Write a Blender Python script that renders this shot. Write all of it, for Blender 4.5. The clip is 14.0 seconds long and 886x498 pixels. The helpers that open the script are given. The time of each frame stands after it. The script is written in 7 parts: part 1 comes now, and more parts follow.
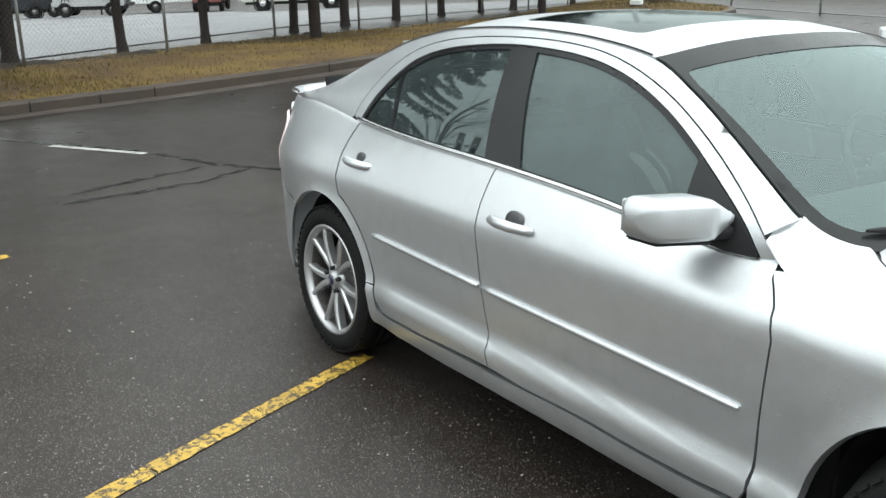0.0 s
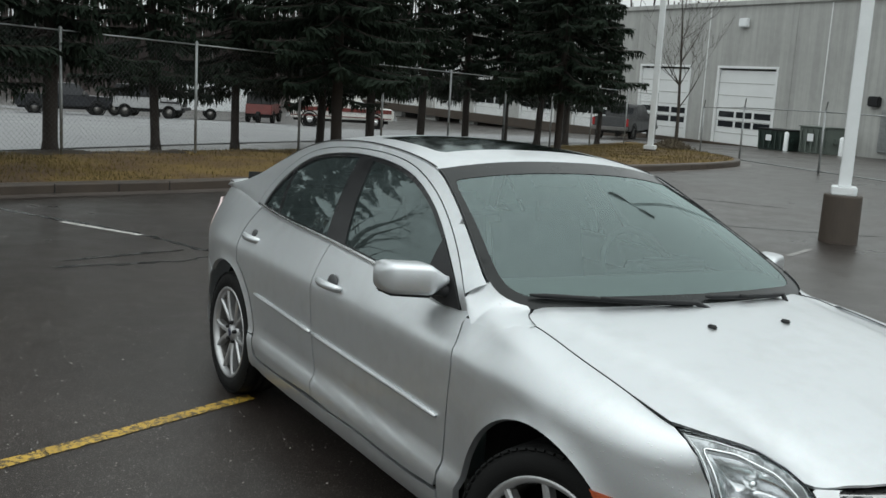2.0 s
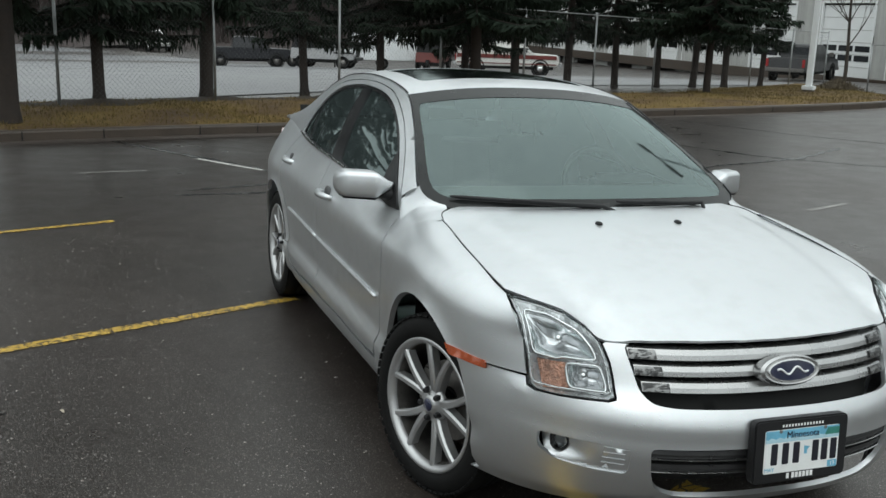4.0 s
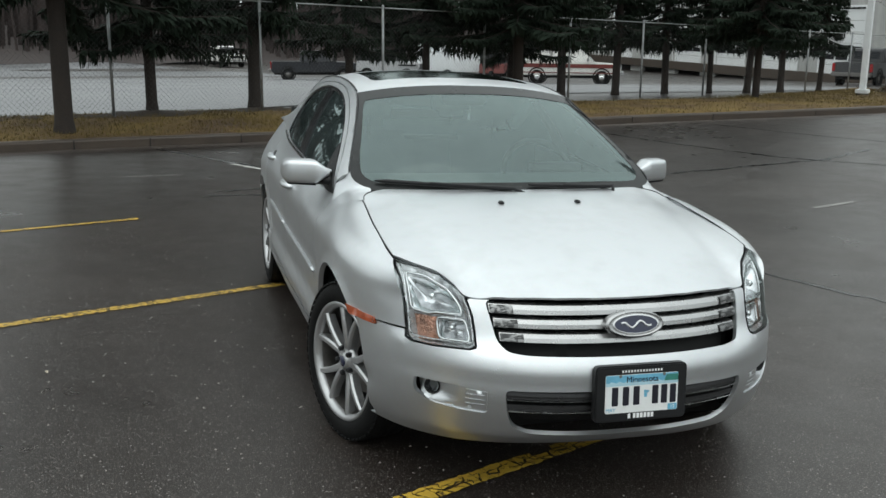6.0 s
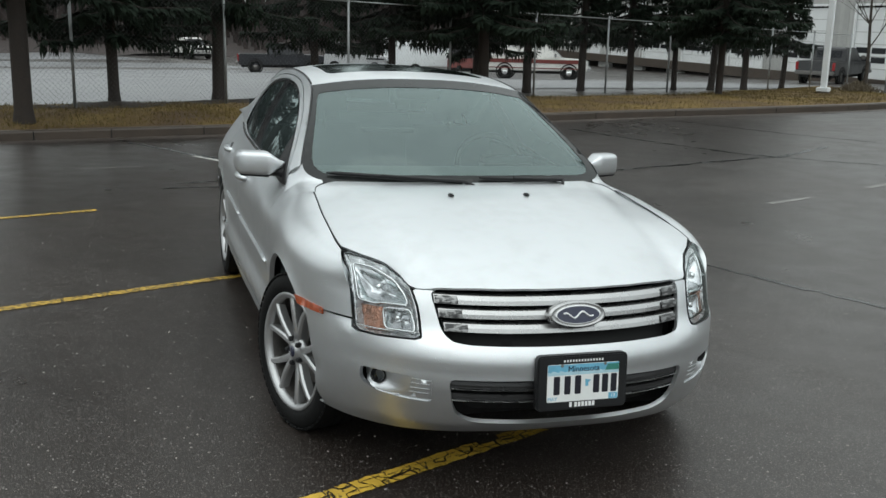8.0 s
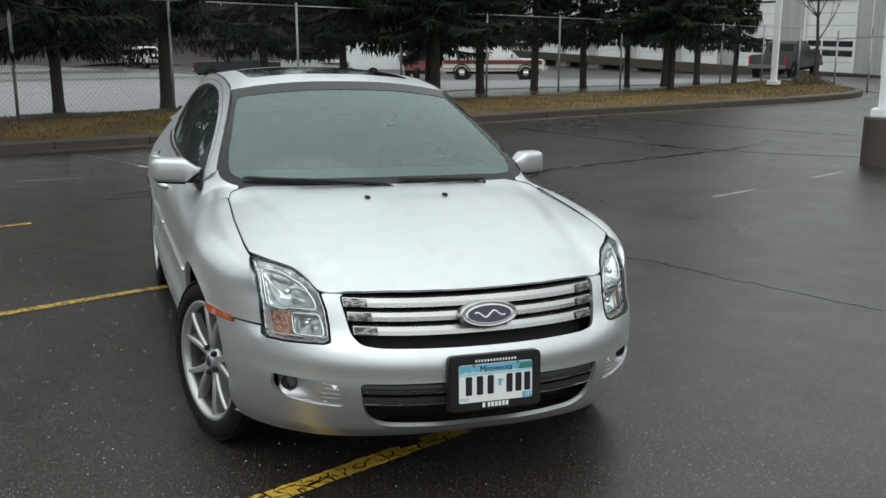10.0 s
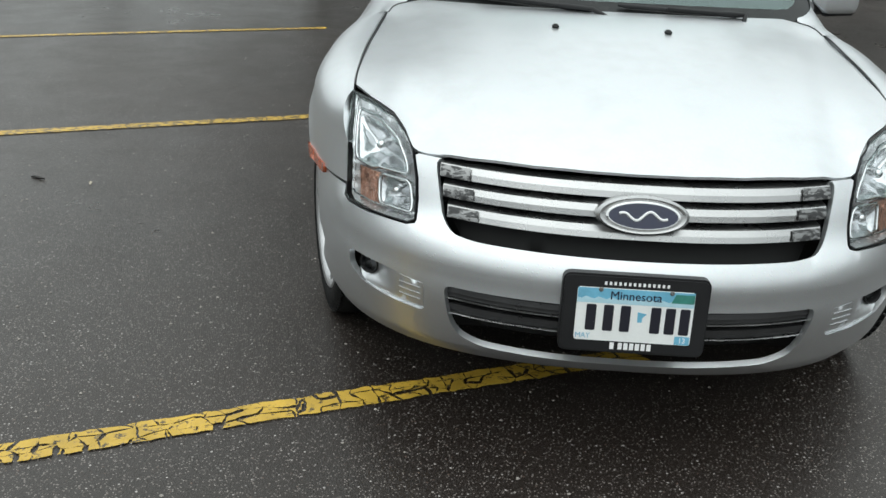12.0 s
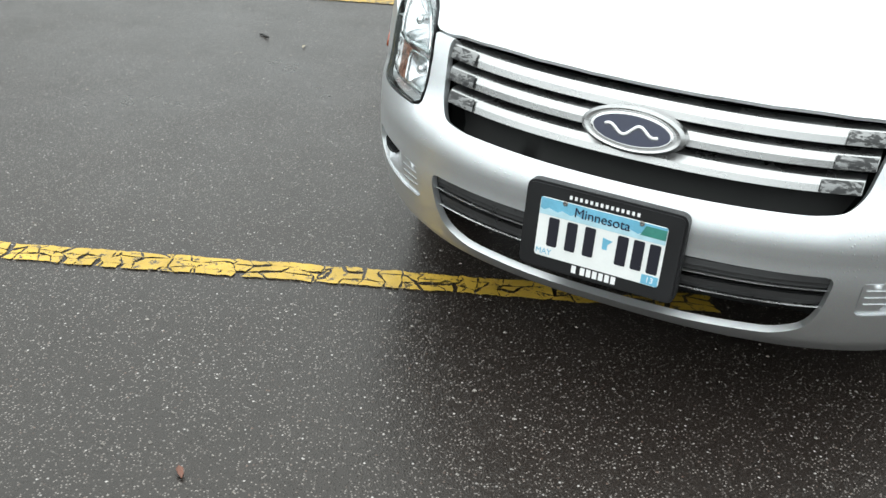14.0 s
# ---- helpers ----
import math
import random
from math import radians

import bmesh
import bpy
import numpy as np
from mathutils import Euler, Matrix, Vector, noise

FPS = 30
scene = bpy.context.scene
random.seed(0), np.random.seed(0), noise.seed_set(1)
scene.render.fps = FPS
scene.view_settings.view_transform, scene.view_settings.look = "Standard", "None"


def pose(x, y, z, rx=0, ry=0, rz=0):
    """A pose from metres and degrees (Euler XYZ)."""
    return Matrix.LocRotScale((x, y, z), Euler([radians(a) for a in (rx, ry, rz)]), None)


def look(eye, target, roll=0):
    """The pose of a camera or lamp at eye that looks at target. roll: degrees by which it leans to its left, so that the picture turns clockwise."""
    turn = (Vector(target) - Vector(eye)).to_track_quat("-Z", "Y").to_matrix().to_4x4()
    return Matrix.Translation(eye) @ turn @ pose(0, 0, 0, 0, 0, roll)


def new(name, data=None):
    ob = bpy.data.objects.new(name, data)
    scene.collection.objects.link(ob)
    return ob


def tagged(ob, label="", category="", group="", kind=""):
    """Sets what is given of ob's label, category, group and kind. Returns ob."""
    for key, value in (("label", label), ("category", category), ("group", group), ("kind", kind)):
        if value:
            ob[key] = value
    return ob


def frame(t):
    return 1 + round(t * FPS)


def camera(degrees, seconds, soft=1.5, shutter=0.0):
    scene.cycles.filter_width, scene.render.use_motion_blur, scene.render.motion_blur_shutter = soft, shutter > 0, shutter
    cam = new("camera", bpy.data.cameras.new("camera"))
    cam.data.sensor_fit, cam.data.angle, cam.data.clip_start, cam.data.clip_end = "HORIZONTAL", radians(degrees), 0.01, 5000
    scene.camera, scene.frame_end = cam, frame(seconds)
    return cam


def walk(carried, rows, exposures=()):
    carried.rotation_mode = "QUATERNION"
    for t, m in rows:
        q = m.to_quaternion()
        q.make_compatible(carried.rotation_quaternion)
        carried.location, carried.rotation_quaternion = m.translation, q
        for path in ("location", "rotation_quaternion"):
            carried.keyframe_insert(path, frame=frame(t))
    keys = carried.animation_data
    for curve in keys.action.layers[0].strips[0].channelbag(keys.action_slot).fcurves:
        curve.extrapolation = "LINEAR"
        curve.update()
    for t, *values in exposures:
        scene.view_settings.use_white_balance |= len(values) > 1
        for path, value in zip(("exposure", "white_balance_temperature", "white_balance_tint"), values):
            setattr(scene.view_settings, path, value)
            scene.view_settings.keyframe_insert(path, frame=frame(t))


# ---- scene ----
from mathutils import geometry

cam = camera(48.2, 14.0)
PATH = [
    (0, (-2.609, -2.17, 1.65), (-1.549, -0.579, 1.064), -1.40),
    (0.5, (-2.648, -2.48, 1.661), (-1.496, -0.942, 1.107), 1.90),
    (1, (-2.5, -2.817, 1.673), (-1.342, -1.262, 1.184), 0.68),
    (1.5, (-2.408, -3.124, 1.67), (-1.325, -1.492, 1.27), -1.04),
    (2, (-2.478, -3.433, 1.683), (-1.454, -1.75, 1.341), 3.34),
    (2.5, (-2.299, -3.673, 1.659), (-1.378, -1.941, 1.275), 2.76),
    (3, (-2.117, -3.909, 1.668), (-1.327, -2.125, 1.228), 1.47),
    (3.5, (-2.101, -4.188, 1.658), (-1.382, -2.374, 1.22), 2.48),
    (4, (-1.958, -4.421, 1.683), (-1.266, -2.601, 1.224), 1.77),
    (6.5, (-1.472, -5.139, 1.659), (-0.932, -3.263, 1.223), 0.67),
    (7, (-1.452, -5.149, 1.66), (-0.885, -3.283, 1.215), 0.70),
    (9.5, (-1.463, -5.166, 1.665), (-0.821, -3.325, 1.218), 1.51),
    (10, (-1.253, -5.175, 1.65), (-0.578, -3.345, 1.207), -0.01),
    (10.5, (-1.013, -5.1, 1.658), (-0.41, -3.247, 1.209), 0.47),
    (11, (-0.844, -4.787, 1.577), (-0.367, -2.91, 1.078), 4.12),
    (11.5, (-0.597, -4.53, 1.518), (-0.343, -2.663, 0.85), 0.42),
    (12, (-0.344, -4.327, 1.488), (-0.423, -2.484, 0.713), 1.17),
    (12.5, (-0.232, -4.09, 1.465), (-0.524, -2.324, 0.573), 0.94),
    (13, (0.001, -3.852, 1.417), (-0.516, -2.163, 0.479), 0.51),
    (13.5, (0.258, -3.912, 1.391), (-0.461, -2.302, 0.449), -1.40),
    (14, (0.525, -4.002, 1.395), (-0.264, -2.424, 0.453), 1.68),
]
EXPOSURES = [(0.0, 0.86, 6350, 4), (0.5, 0.48, 6350, 4), (1.0, 0.25, 6350, 4), (1.5, 0.06, 6350, 4), (2.0, 0.0, 6350, 4), (2.5, -0.01, 6350, 4), (3.0, 0.02, 6350, 4), (3.5, 0.07, 6350, 4), (9.5, 0.08, 6350, 4), (10.5, 0.07, 6350, 4), (11.0, 0.02, 6350, 4), (12.0, 0.28, 6350, 4), (13.0, 0.46, 6350, 4), (14.0, 0.82, 6350, 4)]
walk(cam, [(t, look(eye, target, roll)) for t, eye, target, roll in PATH], EXPOSURES)

# ---- light ----
world = bpy.data.worlds.new("overcast_sky")
scene.world = world
world.use_nodes = True
wn, wl = world.node_tree.nodes, world.node_tree.links
SUN_ELEV, SUN_TURN = radians(66), radians(205)
sky = wn.new("ShaderNodeTexSky")
sky.sky_type, sky.sun_disc = "NISHITA", False
sky.sun_elevation, sky.sun_rotation, sky.dust_density, sky.air_density = SUN_ELEV, SUN_TURN, 3.0, 1.0
cloud = wn.new("ShaderNodeHueSaturation")
cloud.inputs["Saturation"].default_value = 0.12
wl.new(sky.outputs[0], cloud.inputs["Color"])
# a closed layer of cloud, three times as bright overhead as at the horizon
high = wn.new("ShaderNodeSeparateXYZ")
spot = wn.new("ShaderNodeTexCoord")
wl.new(spot.outputs["Generated"], high.inputs[0])
lift = wn.new("ShaderNodeMapRange")
lift.inputs["From Min"].default_value, lift.inputs["From Max"].default_value = 0.0, 1.0
lift.inputs["To Min"].default_value, lift.inputs["To Max"].default_value = 4.6, 11.5
wl.new(high.outputs["Z"], lift.inputs["Value"])
layer = wn.new("ShaderNodeVectorMath")
layer.operation = "SCALE"
layer.inputs[0].default_value = (0.955, 0.99, 1.0)
wl.new(lift.outputs["Result"], layer.inputs["Scale"])
deck_mix = wn.new("ShaderNodeMix")
deck_mix.data_type = "RGBA"
deck_mix.inputs[0].default_value = 0.85
wl.new(cloud.outputs[0], deck_mix.inputs[6])
wl.new(layer.outputs[0], deck_mix.inputs[7])
wl.new(deck_mix.outputs[2], wn["Background"].inputs["Color"])
wn["Background"].inputs["Strength"].default_value = 0.15
sun = new("sun", bpy.data.lights.new("sun", "SUN"))
sun.data.energy, sun.data.angle, sun.data.color = 0.5, radians(90), (1.0, 0.98, 0.95)
sun.matrix_world = look((0, 0, 30), (-30 * math.sin(SUN_TURN) / math.tan(SUN_ELEV), -30 * math.cos(SUN_TURN) / math.tan(SUN_ELEV), 0))


# ---- materials ----
def material(name, color, rough=0.5, metal=0.0, **more):
    m = bpy.data.materials.new(name)
    m.use_nodes = True
    b = m.node_tree.nodes["Principled BSDF"]
    b.inputs["Base Color"].default_value = (*color, 1)
    b.inputs["Roughness"].default_value, b.inputs["Metallic"].default_value = rough, metal
    for key, value in more.items():
        b.inputs[key.replace("_", " ")].default_value = value
    return m


def node(m, kind, **inputs):
    n = m.node_tree.nodes.new(kind)
    for key, value in inputs.items():
        n.inputs[key.replace("_", " ")].default_value = value
    return n


def link(m, a, b):
    m.node_tree.links.new(a, b)


def coords(m, scale=(1, 1, 1), which="Object"):
    c = m.node_tree.nodes.new("ShaderNodeTexCoord")
    mp = m.node_tree.nodes.new("ShaderNodeMapping")
    mp.inputs["Scale"].default_value = scale
    link(m, c.outputs[which], mp.inputs[0])
    return mp.outputs[0]


def noise_tex(m, scale, detail=4, at=None, rough=0.55):
    n = node(m, "ShaderNodeTexNoise", Scale=scale, Detail=detail, Roughness=rough)
    link(m, at or coords(m), n.inputs["Vector"])
    return n.outputs["Fac"]


def ramp(m, fac, stops):
    r = m.node_tree.nodes.new("ShaderNodeValToRGB")
    e = r.color_ramp.elements
    while len(e) < len(stops):
        e.new(0.5)
    for el, (p, c) in zip(e, stops):
        el.position, el.color = p, (*c, 1) if len(c) == 3 else c
    link(m, fac, r.inputs[0])
    return r.outputs[0]


def grey(a):
    return (a, a, a)


def mix(m, fac, a, b, blend="MIX"):
    n = m.node_tree.nodes.new("ShaderNodeMix")
    n.data_type, n.blend_type = "RGBA", blend
    for sock, v in ((n.inputs[0], fac), (n.inputs[6], a), (n.inputs[7], b)):
        if hasattr(v, "links"):
            link(m, v, sock)
        else:
            sock.default_value = (*v, 1) if isinstance(v, tuple) else v
    return n.outputs[2]


def maths(m, op, a, b=0.5):
    n = m.node_tree.nodes.new("ShaderNodeMath")
    n.operation = op
    for sock, v in ((n.inputs[0], a), (n.inputs[1], b)):
        if hasattr(v, "links"):
            link(m, v, sock)
        else:
            sock.default_value = v
    return n.outputs[0]


def bsdf(m):
    return m.node_tree.nodes["Principled BSDF"]


def set_in(m, name, out):
    link(m, out, bsdf(m).inputs[name])


def bump(m, height, strength=0.3, distance=0.01):
    n = node(m, "ShaderNodeBump", Strength=strength, Distance=distance)
    link(m, height, n.inputs["Height"])
    set_in(m, "Normal", n.outputs[0])
    return n


def varied(name, color, rough=0.6, metal=0.0, spread=0.25, scale=6.0, bumpy=0.1, fine=60.0, **more):
    """A plain surface with stains at two scales and fine relief."""
    m = material(name, color, rough, metal, **more)
    at = coords(m)
    big, small = noise_tex(m, scale, 5, at), noise_tex(m, fine, 3, at)
    lo, hi = (tuple(c * (1 - spread) for c in color), tuple(min(1, c * (1 + spread)) for c in color))
    c = ramp(m, maths(m, "ADD", maths(m, "MULTIPLY", big, 0.7), maths(m, "MULTIPLY", small, 0.3)), [(0.3, lo), (0.7, hi)])
    set_in(m, "Base Color", c)
    set_in(m, "Roughness", ramp(m, big, [(0.3, grey(max(0.02, rough - 0.08))), (0.7, grey(min(1, rough + 0.1)))]))
    if bumpy:
        bump(m, small, bumpy, 0.01)
    return m


def paint_material():
    """Silver metallic paint under clear coat, wet with fine rain drops."""
    m = material("silver_paint", (0.60, 0.61, 0.62), 0.37, 0.91, Coat_Weight=0.25, Coat_Roughness=0.10)
    at = coords(m)
    flake = node(m, "ShaderNodeTexVoronoi", Scale=900.0)
    link(m, at, flake.inputs["Vector"])
    c = mix(m, 0.12, (0.63, 0.645, 0.66), flake.outputs["Color"], "OVERLAY")
    film = noise_tex(m, 2.2, 6, at)
    dirt = noise_tex(m, 14.0, 5, at)
    c = mix(m, ramp(m, maths(m, "MULTIPLY", film, dirt), [(0.22, grey(0.0)), (0.42, grey(0.22))]), c, (0.42, 0.42, 0.41))
    set_in(m, "Base Color", c)
    set_in(m, "Roughness", ramp(m, film, [(0.35, grey(0.36)), (0.7, grey(0.42))]))
    drop = node(m, "ShaderNodeTexVoronoi", Scale=105.0)
    link(m, at, drop.inputs["Vector"])
    bead = ramp(m, drop.outputs["Distance"], [(0.0, grey(1.0)), (0.16, grey(0.7)), (0.26, grey(0.0))])
    sparse = ramp(m, noise_tex(m, 24.0, 2, at), [(0.46, grey(0.0)), (0.56, grey(1.0))])
    n = node(m, "ShaderNodeBump", Strength=0.30, Distance=0.0012)
    link(m, mix(m, 1.0, bead, sparse, "MULTIPLY"), n.inputs["Height"])
    link(m, n.outputs[0], bsdf(m).inputs["Coat Normal"])
    link(m, n.outputs[0], bsdf(m).inputs["Normal"])
    return m


def glass_material(name, tint, rough=0.0, gloss=1.0, ior=1.5, fog=0.0, cast=(0.90, 1.0, 0.985)):
    """Thin tinted glass: clear through, glossy by angle, with rain drops and a film of damp where fog is above 0."""
    m = bpy.data.materials.new(name)
    m.use_nodes = True
    t = m.node_tree
    t.nodes.clear()
    out = t.nodes.new("ShaderNodeOutputMaterial")
    clear, shine, blend = t.nodes.new("ShaderNodeBsdfTransparent"), t.nodes.new("ShaderNodeBsdfGlossy"), t.nodes.new("ShaderNodeMixShader")
    clear.inputs[0].default_value = (*tint, 1)
    shine.inputs["Roughness"].default_value = rough
    shine.inputs["Color"].default_value = (*(v * gloss for v in cast), 1)
    f = t.nodes.new("ShaderNodeFresnel")
    f.inputs[0].default_value = ior
    c = t.nodes.new("ShaderNodeTexCoord")
    drop = t.nodes.new("ShaderNodeTexVoronoi")
    drop.inputs["Scale"].default_value = 130.0
    b = t.nodes.new("ShaderNodeBump")
    b.inputs["Strength"].default_value, b.inputs["Distance"].default_value = 0.10, 0.001
    r = t.nodes.new("ShaderNodeValToRGB")
    r.color_ramp.elements[0].color, r.color_ramp.elements[1].color = (1, 1, 1, 1), (0, 0, 0, 1)
    r.color_ramp.elements[1].position = 0.18
    t.links.new(c.outputs["Object"], drop.inputs["Vector"])
    t.links.new(drop.outputs["Distance"], r.inputs[0])
    t.links.new(r.outputs[0], b.inputs["Height"])
    t.links.new(b.outputs[0], shine.inputs["Normal"])
    t.links.new(f.outputs[0], blend.inputs[0])
    behind = clear.outputs[0]
    if fog:
        damp, veil = t.nodes.new("ShaderNodeBsdfDiffuse"), t.nodes.new("ShaderNodeMixShader")
        damp.inputs["Color"].default_value = (0.24, 0.30, 0.30, 1)
        cloudy = t.nodes.new("ShaderNodeTexNoise")
        cloudy.inputs["Scale"].default_value, cloudy.inputs["Detail"].default_value = 7.0, 6.0
        t.links.new(c.outputs["Object"], cloudy.inputs["Vector"])
        amount = t.nodes.new("ShaderNodeMapRange")
        amount.inputs["From Min"].default_value, amount.inputs["From Max"].default_value = 0.3, 0.7
        amount.inputs["To Min"].default_value, amount.inputs["To Max"].default_value = 0.7 * fog, 1.3 * fog
        t.links.new(cloudy.outputs["Fac"], amount.inputs["Value"])
        t.links.new(amount.outputs["Result"], veil.inputs[0])
        t.links.new(clear.outputs[0], veil.inputs[1])
        t.links.new(damp.outputs[0], veil.inputs[2])
        behind = veil.outputs[0]
    t.links.new(behind, blend.inputs[1])
    t.links.new(shine.outputs[0], blend.inputs[2])
    t.links.new(blend.outputs[0], out.inputs[0])
    return m


def bar_end_material():
    """Bright bar plating with ragged black patches: flaking, and dark reflections put into the colour."""
    m = material("flaked_and_mirroring_plating", (0.4, 0.4, 0.4), 0.25, 0.9)
    at = coords(m)
    gone = ramp(m, noise_tex(m, 60.0, 6, coords(m, (0.5, 1.0, 1.6)), 0.7), [(0.47, grey(0.0)), (0.53, grey(1.0))])
    set_in(m, "Base Color", mix(m, gone, (0.016, 0.016, 0.017), (0.22, 0.22, 0.22)))
    set_in(m, "Roughness", ramp(m, gone, [(0.0, grey(0.35)), (1.0, grey(0.22))]))
    set_in(m, "Metallic", gone)
    bump(m, gone, 0.3, 0.002)
    return m


def asphalt_material():
    """Wet dark asphalt: brown binder, stones of two sizes, a film of water that comes and goes."""
    m = material("wet_asphalt", (0.03, 0.03, 0.03), 0.3, Specular_IOR_Level=0.55, Specular_Tint=(1.0, 0.95, 0.90, 1.0))
    at = coords(m)
    fine = node(m, "ShaderNodeTexVoronoi", Scale=190.0)
    link(m, at, fine.inputs["Vector"])
    coarse = node(m, "ShaderNodeTexVoronoi", Scale=78.0)
    link(m, at, coarse.inputs["Vector"])
    big, mid, patch = noise_tex(m, 0.35, 6, at), noise_tex(m, 3.0, 6, at), noise_tex(m, 24.0, 4, at)
    base = ramp(m, big, [(0.3, (0.011, 0.0083, 0.0071)), (0.7, (0.024, 0.0183, 0.0157))])
    tone = ramp(m, fine.outputs["Color"], [(0.0, (0.005, 0.0045, 0.004)), (0.50, (0.013, 0.0105, 0.009)), (0.66, (0.044, 0.036, 0.031)), (0.78, (0.28, 0.25, 0.23))])
    core = ramp(m, fine.outputs["Distance"], [(0.0, grey(1.0)), (0.28, grey(0.9)), (0.48, grey(0.0))])
    c = mix(m, maths(m, "MULTIPLY", core, 0.8), base, tone)
    # the larger stones, worn bare here and there: grey, buff and reddish
    pick = ramp(m, coarse.outputs["Color"], [(0.60, grey(0.0)), (0.63, grey(1.0))])
    bare = ramp(m, patch, [(0.38, grey(0.25)), (0.60, grey(1.0))])
    core2 = ramp(m, coarse.outputs["Distance"], [(0.0, grey(1.0)), (0.16, grey(0.9)), (0.27, grey(0.0))])
    hue = ramp(m, coarse.outputs["Color"], [(0.60, (0.075, 0.058, 0.050)), (0.67, (0.13, 0.085, 0.066)), (0.73, (0.17, 0.15, 0.135)), (0.80, (0.48, 0.45, 0.43))])
    c = mix(m, maths(m, "MULTIPLY", maths(m, "MULTIPLY", pick, core2), bare), c, hue)
    set_in(m, "Base Color", c)
    wet = ramp(m, maths(m, "ADD", maths(m, "MULTIPLY", big, 0.6), maths(m, "MULTIPLY", mid, 0.4)), [(0.36, grey(0.26)), (0.62, grey(0.42))])
    set_in(m, "Roughness", wet)
    height = maths(m, "ADD", maths(m, "MULTIPLY", core, 0.45), maths(m, "MULTIPLY", core2, 0.45))
    bump(m, maths(m, "ADD", height, maths(m, "MULTIPLY", mid, 0.25)), 0.45, 0.003)
    return m


def worn_paint(name, color, bare=0.39):
    """Road paint rubbed through to the asphalt in small specks."""
    m = material(name, color, 0.42)
    at = coords(m)
    big, mid, small = noise_tex(m, 7.0, 5, at), noise_tex(m, 38.0, 5, at), noise_tex(m, 150.0, 3, at)
    c = ramp(m, big, [(0.3, tuple(0.72 * v for v in color)), (0.7, tuple(1.15 * v for v in color))])
    gone = maths(m, "ADD", maths(m, "MULTIPLY", mid, 0.65), maths(m, "MULTIPLY", small, 0.35))
    c = mix(m, ramp(m, gone, [(bare, grey(0.9)), (bare + 0.06, grey(0.0))]), c, (0.035, 0.030, 0.024))
    set_in(m, "Base Color", c)
    set_in(m, "Roughness", ramp(m, mid, [(0.3, grey(0.34)), (0.7, grey(0.55))]))
    bump(m, gone, 0.5, 0.004)
    return m


def lot_material():
    m = varied("pale_wet_lot", (0.12, 0.12, 0.125), 0.40, 0, 0.35, 0.16, 0.2, 9.0)
    return m


PAINT = paint_material()
WIREGREY = varied("dull_fence_wire", (0.10, 0.10, 0.10), 0.6, 0.3, 0.25, 8, 0.1, 80)
ASPHALT = asphalt_material()
LOT = lot_material()
BLACK = varied("black_plastic", (0.014, 0.014, 0.015), 0.42, 0, 0.2, 8, 0.15, 300, Specular_IOR_Level=0.28)
GLOSS_BLACK = varied("gloss_black_trim", (0.012, 0.012, 0.013), 0.22, 0, 0.2, 5, 0.02, 200, Specular_IOR_Level=0.25)
FRIT = varied("windshield_frit", (0.014, 0.015, 0.015), 0.20, 0, 0.4, 9, 0.02, 200, Specular_IOR_Level=0.2)
RUBBER = varied("tyre_rubber", (0.0075, 0.0075, 0.0075), 0.7, 0, 0.25, 12, 0.2, 180, Specular_IOR_Level=0.16)
# near-black, so that openings and hollows have their shade in the colour
DARK = material("recess_shade_black", (0.006, 0.006, 0.006), 0.8)
ALLOY = varied("alloy_wheel", (0.46, 0.46, 0.465), 0.36, 0.8, 0.12, 9, 0.06, 140)
CHROME = varied("bright_chrome", (0.78, 0.78, 0.78), 0.08, 1.0, 0.06, 20, 0.03, 60)
SATIN = varied("satin_grille_bar", (0.42, 0.42, 0.42), 0.26, 0.95, 0.10, 12, 0.04, 220)
CUPSHADE = varied("cup_shade_grey", (0.05, 0.05, 0.052), 0.30, 0.4, 0.15, 12, 0.05, 200)
INTAKEBAR = varied("dark_intake_bar", (0.07, 0.07, 0.072), 0.34, 0.7, 0.15, 12, 0.05, 200)
STEEL = varied("brake_steel", (0.22, 0.21, 0.20), 0.38, 0.9, 0.25, 12, 0.15, 80)
WINDSHIELD = glass_material("windshield_glass", (0.66, 0.82, 0.79), 0.0, 1.0, 1.9, 0.06, (0.84, 1.0, 0.985))
SIDEGLASS = glass_material("side_glass", (0.15, 0.20, 0.20), 0.0, 1.0, 1.65, 0.12, (0.86, 1.0, 0.99))
BAREND = bar_end_material()
REARGLASS = glass_material("rear_glass", (0.11, 0.13, 0.13), 0.0, 1.0, 1.6)
LENS = glass_material("lamp_lens", (0.94, 0.95, 0.96), 0.0, 1.0, 1.35)
DARKGLASS = glass_material("sunroof_glass", (0.04, 0.04, 0.045), 0.10, 0.8, 1.38)
AMBER = varied("amber_lens", (0.30, 0.055, 0.014), 0.18, 0, 0.2, 60, 0.2, 160, Coat_Weight=0.6)
AMBER_IN = varied("amber_bulb_cover", (0.50, 0.26, 0.18), 0.2, 0.6, 0.75, 34, 0.8, 90)
TAILCLEAR = varied("pale_tail_lens", (0.62, 0.48, 0.48), 0.15, 0, 0.1, 40, 0.1, 120, Coat_Weight=0.5)
RED = varied("red_lens", (0.30, 0.01, 0.012), 0.15, 0, 0.2, 40, 0.1, 120, Coat_Weight=0.5)
LAMPCASE = varied("lamp_case", (0.90, 0.91, 0.92), 0.24, 0.5, 0.08, 30, 0.15, 110)
REFLECTOR = varied("lamp_reflector", (0.66, 0.67, 0.68), 0.16, 0.9, 0.06, 30, 0.08, 60)
TRIMGREY = varied("interior_grey", (0.34, 0.35, 0.35), 0.75, 0, 0.15, 8, 0.15, 120)
DASHGREY = varied("dash_plastic", (0.09, 0.095, 0.095), 0.7, 0, 0.15, 8, 0.15, 120)
